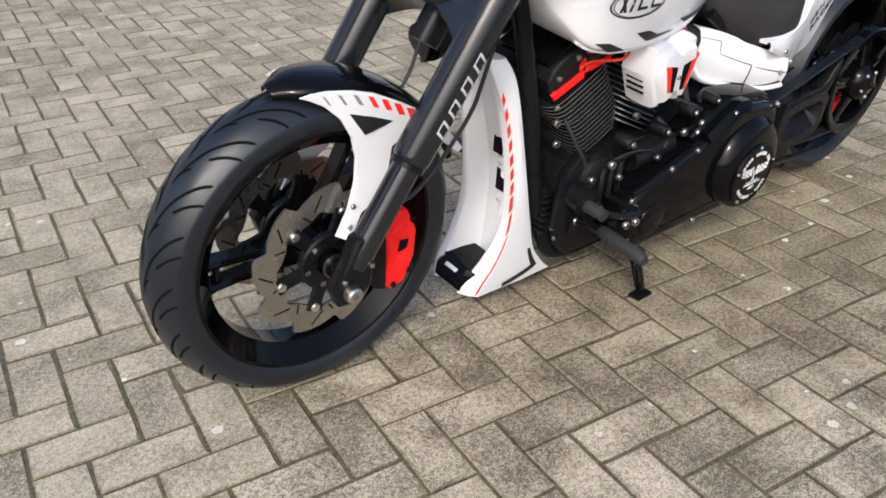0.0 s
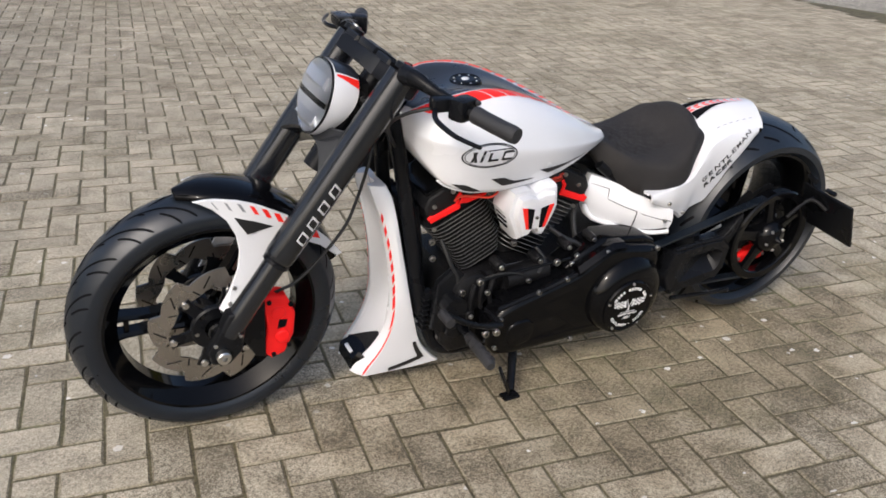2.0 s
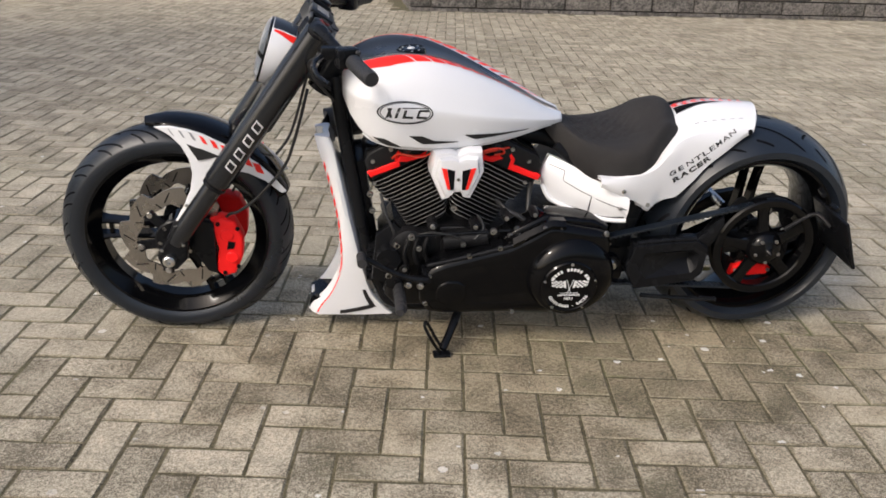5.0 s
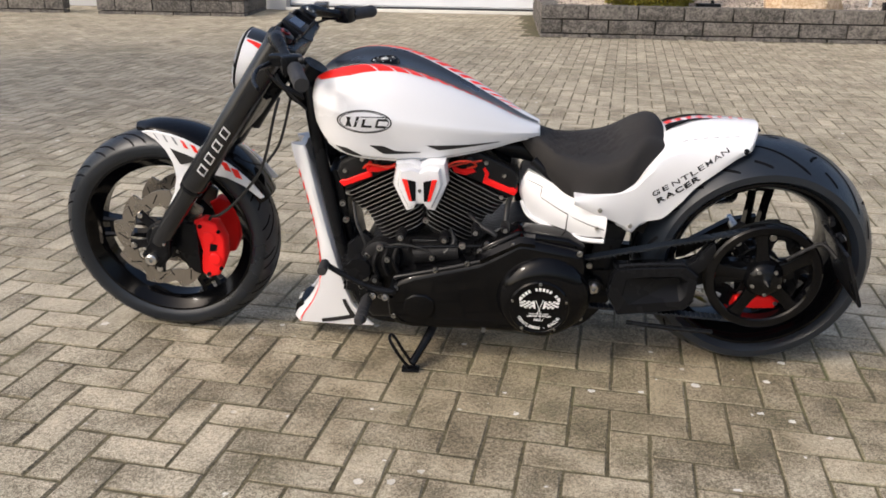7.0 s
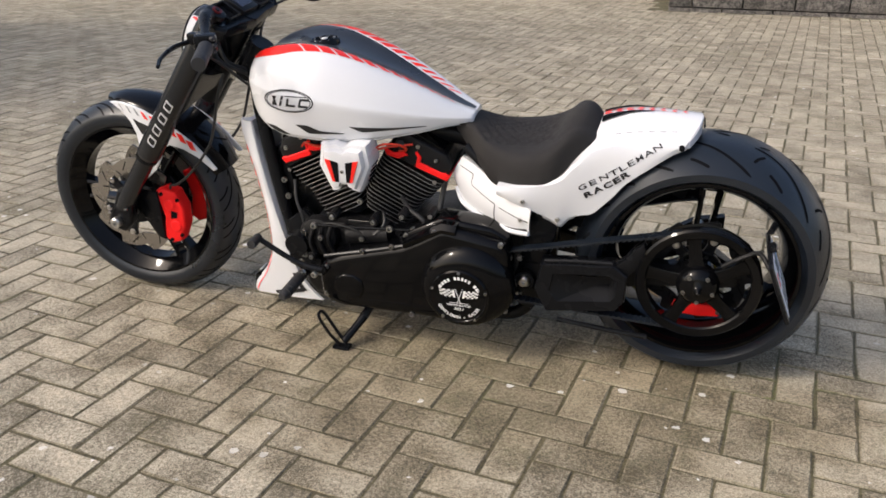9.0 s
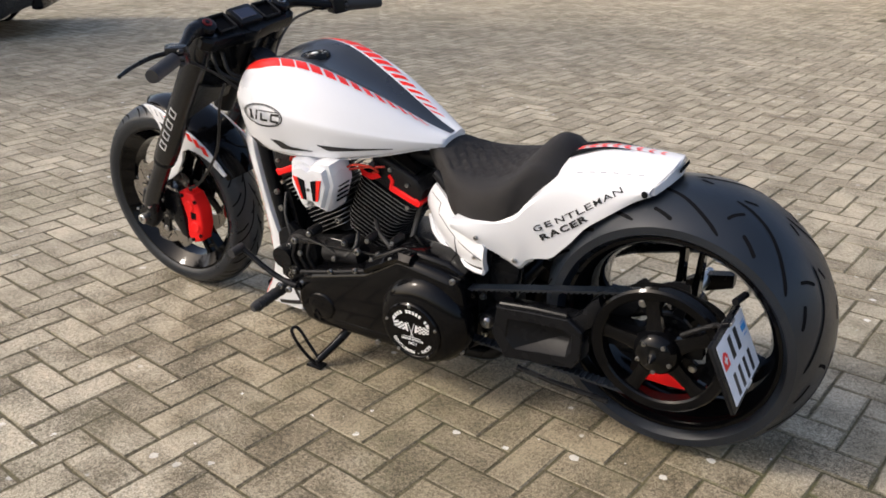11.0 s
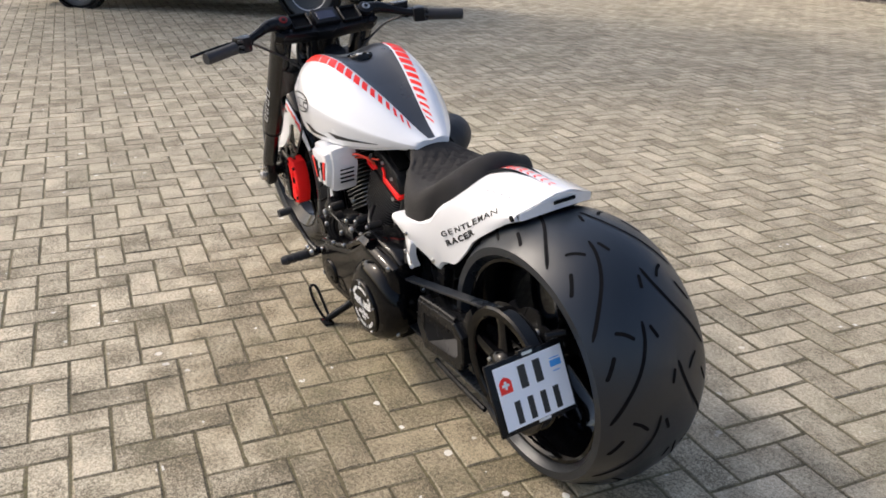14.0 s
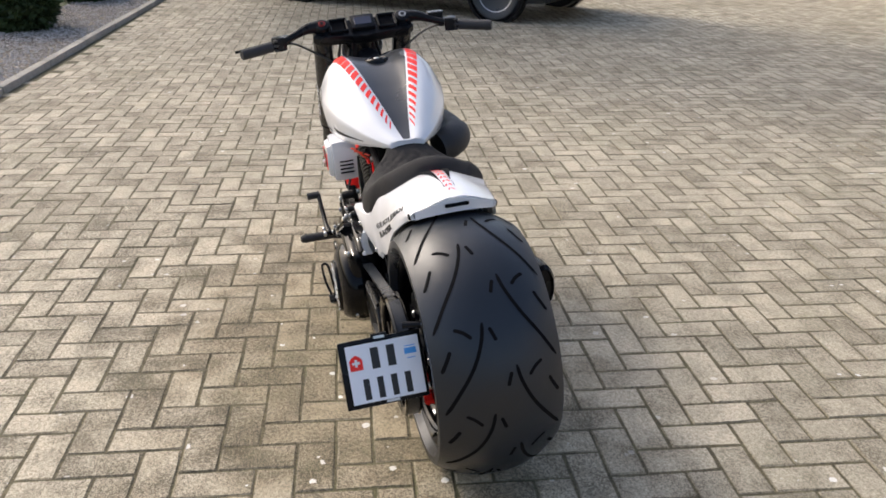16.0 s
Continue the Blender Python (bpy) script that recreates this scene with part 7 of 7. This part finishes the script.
def final_drive():
    y = -0.182
    p = part("drive_pulley", lathe([(0.128, -0.014), (0.132, -0.018), (0.150, -0.020), (0.155, -0.015), (0.146, -0.011), (0.146, 0.014), (0.155, 0.017), (0.150, 0.021), (0.132, 0.020), (0.128, 0.015)], 84, (RA.x, y, RA.z), True), BLACKGLOSS, rear_wheel, "large black belt pulley with five spokes")
    for k in range(5):
        sp = loft([[(x, yy * h - 0.006 * (0.13 - x) / 0.1, zz * h) for yy, zz in ((-0.008, -0.010), (-0.006, -0.015), (0.007, -0.015), (0.007, 0.015), (-0.006, 0.015), (-0.008, 0.010))] for x, h in ((0.035, 1.5), (0.07, 1.05), (0.110, 1.0), (0.131, 1.35))])
        part("pulley_spoke", turned(sp, (RA.x, y, RA.z), 28 + 72 * k), BLACKGLOSS, p)
    part("pulley_hub", lathe([(0.0, -0.066), (0.005, -0.062), (0.009, -0.051), (0.014, -0.047), (0.028, -0.044), (0.041, -0.038), (0.049, -0.028), (0.054, -0.014), (0.055, 0.0), (0.055, 0.020), (0.0, 0.02)], 40, (RA.x, y, RA.z)), BLACKGLOSS, p, "domed black hub")
    for k in range(5):
        a = radians(56 + 72 * k)
        part("hub_bolt", bolt((RA.x + 0.037 * math.cos(a), y - 0.038, RA.z + 0.037 * math.sin(a)), 0.0052, 0.006), STEEL, p)
    # toothed belt: two runs round the pulley and forward into the case
    fc, fr = Vector((0.10, y, 0.283)), 0.066
    path = []
    d = Vector((RA.x, y, RA.z)) - fc
    base = math.atan2(d.z, d.x)
    off = math.acos((0.147 - fr) / d.length)
    for k in range(25):
        a = base + off - 2 * off * k / 24
        path.append(Vector((RA.x + 0.1485 * math.cos(a), y, RA.z + 0.1485 * math.sin(a))))
    for k in range(17):
        a = base - off - (2 * math.pi - 2 * off) * k / 16
        path.append(Vector((fc.x + fr * math.cos(a), y, fc.z + fr * math.sin(a))))
    bm = bmesh.new()
    rings = []
    n = len(path)
    for k in range(n):
        t = (path[(k + 1) % n] - path[k - 1]).normalized()
        o = Vector((t.z, 0, -t.x)) * 0.0022
        rings.append([bm.verts.new(path[k] + q) for q in (o + Vector((0, -0.0135, 0)), o + Vector((0, 0.0135, 0)), -o + Vector((0, 0.0135, 0)), -o + Vector((0, -0.0135, 0)))])
    for k in range(n):
        for j in range(4):
            bm.faces.new((rings[k][j], rings[k][(j + 1) % 4], rings[(k + 1) % n][(j + 1) % 4], rings[(k + 1) % n][j]))
    b = part("drive_belt", bm, RUBBER, bike, "black toothed drive belt")
    for run in (0, 1):
        a, e = (path[-1], path[0]) if run == 0 else (path[24], path[25])
        dd = (e - a)
        m = int(dd.length / 0.014)
        ang = math.atan2(dd.z, dd.x)
        inward = -1 if run == 0 else 1
        teeth = bmesh.new()
        for k in range(m):
            c = a + dd * ((k + 0.5) / m) + Vector((0, 0, inward * 0.0038))
            add(teeth, box(c, (0.006, 0.026, 0.0035), 0, 1, Matrix.Rotation(-ang, 4, "Y")))
        tagged(part("belt_tooth", teeth, RUBBER, b, smooth=False), kind="stuff")
    part("belt_guard", tube(spline([(0.30, -0.190, 0.170), (0.42, -0.192, 0.158), (0.54, -0.192, 0.150)], 6), 0.007, 8), BLACKSATIN, b)


final_drive()


def rear_brake():
    c = part("rear_caliper", slab([(0.592, 0.206), (0.600, 0.236), (0.630, 0.246), (0.660, 0.240), (0.702, 0.242), (0.724, 0.226), (0.714, 0.206), (0.66, 0.202)], -0.144, -0.104, 0.006, 3), REDGLOW, bike, "bright red rear brake caliper")
    part("caliper_bracket", slab([(0.60, 0.30), (0.66, 0.31), (0.72, 0.24), (0.61, 0.22)], -0.104, -0.094, 0.004), BLACKSATIN, c)
    for x in (0.606, 0.712):
        part("caliper_bolt", bolt((x, -0.146, 0.224), 0.006, 0.005), STEEL, c)


rear_brake()


def number_plate():
    """A side-mounted plate in a black frame, its characters drawn as plain bars."""
    tl, tr, bl = Vector((0.798, -0.343, 0.475)), Vector((0.801, -0.154, 0.476)), Vector((0.857, -0.341, 0.332))
    right, down = (tr - tl), (bl - tl)
    c = tl + right * 0.5 + down * 0.5
    m = axes(c, right, -down)
    w, h = right.length, down.length
    holder = part("plate_holder", box((0, 0, -0.006), (w, h, 0.010), 0.004, 2), BLACKSATIN, bike, "black frame of the side-mounted number plate")
    holder.matrix_local = m
    sub = lambda nm, c_, s_, mt, lb="": part(nm, box(c_, s_, 0.0004, 1), mt, holder, lb)
    sub("number_plate", (0.004, 0.000, 0.0008), (w * 0.88, h * 0.86, 0.0016), PLATEWHITE, "white number plate with dark bars for characters")
    pw, ph = w * 0.88, h * 0.86
    for x0, x1 in ((-0.17, -0.06), (0.05, 0.16)):
        sub("bar", (pw * (x0 + x1) / 2 + 0.004, ph * 0.235, 0.0018), (pw * (x1 - x0), ph * 0.36, 0.0006), INK)
    for k in range(4):
        sub("bar", (pw * (-0.285 + k * 0.19) + 0.004, -ph * 0.27, 0.0018), (pw * 0.085, ph * 0.36, 0.0006), INK)
    sh = part("red_shield", slab([(-0.0145, 0.017), (0.0145, 0.017), (0.0145, -0.006), (0.009, -0.013), (0.0, -0.018), (-0.009, -0.013), (-0.0145, -0.006)], -0.0003, 0.0003), RED, holder)
    sh.matrix_local = pose(-pw * 0.38 + 0.004, ph * 0.20, 0.0019, 90, 0, 0)
    sub("cross_bar", (-pw * 0.38 + 0.004, ph * 0.20, 0.0026), (0.017, 0.0056, 0.0006), WHITEINK)
    sub("cross_bar", (-pw * 0.38 + 0.004, ph * 0.20, 0.0028), (0.0056, 0.017, 0.0006), WHITEINK)
    sub("blue_field", (pw * 0.37 + 0.004, ph * 0.25, 0.0019), (0.027, 0.014, 0.0006), PLATEBLUE)
    sub("blue_line", (pw * 0.37 + 0.004, ph * 0.335, 0.0019), (0.024, 0.002, 0.0006), PLATEBLUE)
    sub("blue_line", (pw * 0.37 + 0.004, ph * 0.13, 0.0019), (0.018, 0.002, 0.0006), PLATEBLUE)
    sub("plate_lamp", (0.0, h * 0.52, 0.006), (0.036, 0.010, 0.012), BLACKSATIN)
    sub("lamp_glass", (0.0, h * 0.505, 0.0135), (0.024, 0.006, 0.003), STEEL)
    sub("mark", (0.010, -h * 0.455, 0.0006), (0.030, 0.006, 0.0008), SILVER)
    part("plate_arm", tube(spline([(0.70, -0.200, 0.388), (0.76, -0.200, 0.430), (0.784, -0.215, 0.440), (0.806, -0.25, 0.420)], 6), 0.006, 12), ENGBLACK, holder).matrix_local = m.inverted()
    part("arm_bracket", tube([(0.715, -0.200, 0.397), (0.745, -0.202, 0.420), (0.790, -0.205, 0.446)], 0.0045, 10), BLACKSATIN, holder).matrix_local = m.inverted()
    part("turn_light", tube([(0.800, -0.190, 0.492), (0.812, -0.150, 0.492)], 0.008, 12), BLACKSATIN, holder).matrix_local = m.inverted()
    return holder


number_plate()


def controls():
    s = part("side_stand", tube(spline([(-0.235, -0.150, 0.135), (-0.262, -0.200, 0.092), (-0.300, -0.262, 0.046)], 6), [0.013] * 7 + [0.012] * 5 + [0.011], 12), BLACKSATIN, bike, "black side stand, folded out")
    foot = tube(spline([(-0.298, -0.258, 0.044), (-0.322, -0.262, 0.086), (-0.346, -0.268, 0.136), (-0.356, -0.278, 0.150), (-0.356, -0.290, 0.138), (-0.332, -0.286, 0.086), (-0.308, -0.272, 0.042)], 8), 0.0048, 8)
    part("stand_loop", foot, BLACKSATIN, s)
    part("stand_foot", box((-0.303, -0.268, 0.0335), (0.050, 0.034, 0.009), 0.004, 2, Matrix.Rotation(radians(-5.9), 4, "X")), BLACKSATIN, s)
    for sd in (-1, 1):
        pg = part("foot_peg", tube(spline([(-0.425, sd * 0.150, 0.225), (-0.425, sd * 0.215, 0.230)], 4), 0.012, 12), BLACKSATIN, bike, "black forward foot peg")
        part("peg_rubber", tube([(-0.425, sd * 0.215, 0.230), (-0.427, sd * 0.225, 0.230), (-0.432, sd * 0.335, 0.228), (-0.434, sd * 0.346, 0.227)], [0.013, 0.0150, 0.0150, 0.011], 14), GRIP, pg, "ribbed rubber peg sleeve")
        for k in range(5):
            y = sd * (0.235 + 0.022 * k)
            part("peg_rib", tube([(-0.429, y, 0.229), (-0.429, y + sd * 0.008, 0.229)], 0.0164, 14), GRIP, pg)
        part("peg_bracket", slab([(-0.46, 0.20), (-0.43, 0.185), (-0.395, 0.205), (-0.39, 0.25), (-0.43, 0.262), (-0.465, 0.24)], sd * 0.150 - 0.014, sd * 0.150 + 0.014, 0.006), BLACKSATIN, pg)
    lv = part("shift_lever", tube(spline([(-0.352, -0.246, 0.268), (-0.400, -0.250, 0.278), (-0.460, -0.252, 0.305), (-0.535, -0.254, 0.352)], 6), [0.010] * 6 + [0.008] * 13, 12), BLACKSATIN, bike, "black gear lever with a round toe peg")
    part("toe_peg", tube([(-0.535, -0.250, 0.351), (-0.534, -0.296, 0.350)], [0.013, 0.013], 16), GRIP, lv)
    part("shift_shaft", tube([(-0.352, -0.17, 0.268), (-0.352, -0.25, 0.268)], 0.011, 12), BLACKSATIN, lv)
    for c in ((-0.405, -0.256, 0.262), (-0.372, -0.256, 0.258)):
        part("lever_bolt", bolt(c, 0.010, 0.009), STEEL, lv)
    # intake and exhaust on the far side
    a = part("air_filter", tube(spline([(-0.615, 0.198, 0.566), (-0.605, 0.200, 0.568), (-0.50, 0.205, 0.580), (-0.36, 0.210, 0.592), (-0.22, 0.205, 0.598), (-0.16, 0.175, 0.598), (-0.14, 0.13, 0.59)], 5), [0.030, 0.040] + [0.046] * 8 + [0.050] * 10 + [0.056] * 8 + [0.050] * 3, 24), GRIP, bike, "black intake pipe with a cone air filter")
    part("filter_band", tube([(-0.50, 0.205, 0.580), (-0.478, 0.206, 0.582)], 0.0485, 24), BLACKSATIN, a)
    part("filter_end", lathe([(0.0, -0.002), (0.034, -0.002), (0.040, 0.004)], 24), BLACKGLOSS, a).matrix_local = pose(-0.617, 0.198, 0.566, 0, 0, -90)
    e = part("exhaust", loft([[(x, y + w * math.cos(q), z + h * math.sin(q)) for q in (k * math.pi / 8 for k in range(16))] for x, y, z, w, h in ((-0.34, 0.150, 0.22, 0.030, 0.030), (-0.10, 0.165, 0.18, 0.040, 0.045), (0.15, 0.180, 0.235, 0.050, 0.062), (0.32, 0.192, 0.340, 0.048, 0.062), (0.45, 0.198, 0.402, 0.045, 0.062), (0.60, 0.202, 0.434, 0.034, 0.060), (0.65, 0.202, 0.440, 0.028, 0.060), (0.660, 0.202, 0.441, 0.022, 0.050), (0.650, 0.202, 0.440, 0.018, 0.046))]), BLACKSATIN, bike, "short matt black silencer")
    for x0, z0 in ((-0.43, 0.50), (-0.06, 0.52)):
        part("header_pipe", tube(spline([(x0, 0.10, z0), (x0 - 0.02 if x0 < -0.2 else x0 + 0.04, 0.16, z0 - 0.06), (x0 + (0.04 if x0 < -0.2 else 0.05), 0.165, z0 - 0.2), (-0.20, 0.165, 0.19)], 6), 0.022, 14), BLACKSATIN, e)


controls()

# ---- paving stones, last in the file ----
def paver_mesh(seed):
    """A concrete block 197 x 97 mm with worn arrises, its top at z = 0."""
    rnd = random.Random(seed)
    hx, hy, ch = 0.0976, 0.0476, 0.0036
    j = lambda k=0.0010: rnd.uniform(-k, k)
    rim_ = [(-1, -1), (-0.36, -1), (0.38, -1), (1, -1), (1, 0.05), (1, 1), (0.34, 1), (-0.40, 1), (-1, 1), (-1, -0.04)]
    worn = rnd.randrange(10)                            # one spot of the edge is knocked off
    mid = [(x * hx + j(), y * hy + j(), -0.0035) for x, y in rim_]
    top = []
    for k, (x, y) in enumerate(rim_):
        c = ch + j(0.0013) + (0.0035 if k == worn else 0.0)
        top.append((x * (hx - c) if abs(x) == 1 else x * hx + j(0.006), y * (hy - c) if abs(y) == 1 else y * hy + j(0.006), 0))
    n = len(rim_)
    v = top + mid + [(x, y, -0.03) for x, y, _ in mid]
    f = [tuple(range(n))] + [(k + n, (k + 1) % n + n, (k + 1) % n, k) for k in range(n)] + [(k + 2 * n, (k + 1) % n + 2 * n, (k + 1) % n + n, k + n) for k in range(n)]
    return v, f


def lay_paving():
    rnd = random.Random(12)
    kinds = [paver_mesh(s) for s in range(16)]
    shared = []
    for v, f in kinds:
        me = bpy.data.meshes.new("paver")
        me.from_pydata(v, [], f)
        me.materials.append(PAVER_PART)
        me.materials.append(ARRIS)
        for q in me.polygons[1:]:
            q.material_index = 1
        shared.append(me)
    near, rest = [], []
    for i in range(-110, 100):
        for j in range(-45, 125):
            k = (i + j) % 4
            if k == 2:
                c, turn = lat(i + 1, j + 0.5), 0.0
            elif k == 0:
                c, turn = lat(i + 0.5, j + 1), math.pi / 2
            else:
                continue
            if c.y < kerb_y(c.x) + 0.06 or c.y > FACE_Y - 0.1 or c.x > paving_right(c.y) or c.x < -11.5:
                continue
            if 0.2 < c.x < 7.9 and c.y > 8.25:
                continue
            d = Vector(((c.x - 0.1) / 1.45, (c.y + 0.75) / 1.0)).length
            (near if d < 1.12 else rest).append((d, c, turn))
    near.sort(key=lambda q: q[0])
    rest += near[300:]
    for d, c, turn in near[:300]:
        ob = new("paver", shared[rnd.randrange(16)])
        ob.parent = pavement
        ob.matrix_local = Matrix.LocRotScale((c.x, c.y, rnd.uniform(-0.0012, 0.0012)), Euler((rnd.gauss(0, 0.004), rnd.gauss(0, 0.003), turn + LAT_ANGLE + math.pi * rnd.randrange(2) + rnd.gauss(0, 0.004))), None)
    verts, faces = [], []
    for d, c, turn in rest:
        v, f = kinds[rnd.randrange(16)]
        a = turn + LAT_ANGLE + rnd.gauss(0, 0.005)
        ca, sa = math.cos(a), math.sin(a)
        tx, ty, z = rnd.gauss(0, 0.005), rnd.gauss(0, 0.007), rnd.uniform(-0.0015, 0.0012)
        k = len(verts)
        verts += [(c.x + x * ca - y * sa, c.y + x * sa + y * ca, zz + z + x * tx + y * ty) for x, y, zz in v]
        faces += [tuple(q + k for q in g) for g in f]
    me = bpy.data.meshes.new("pavers")
    me.from_pydata(verts, [], faces)
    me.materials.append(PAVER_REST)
    me.materials.append(ARRIS)
    me.polygons.foreach_set("material_index", [0 if k % 21 == 0 else 1 for k in range(len(faces))])
    ob = tagged(new("pavers", me), kind="stuff")
    ob.parent = pavement


lay_paving()
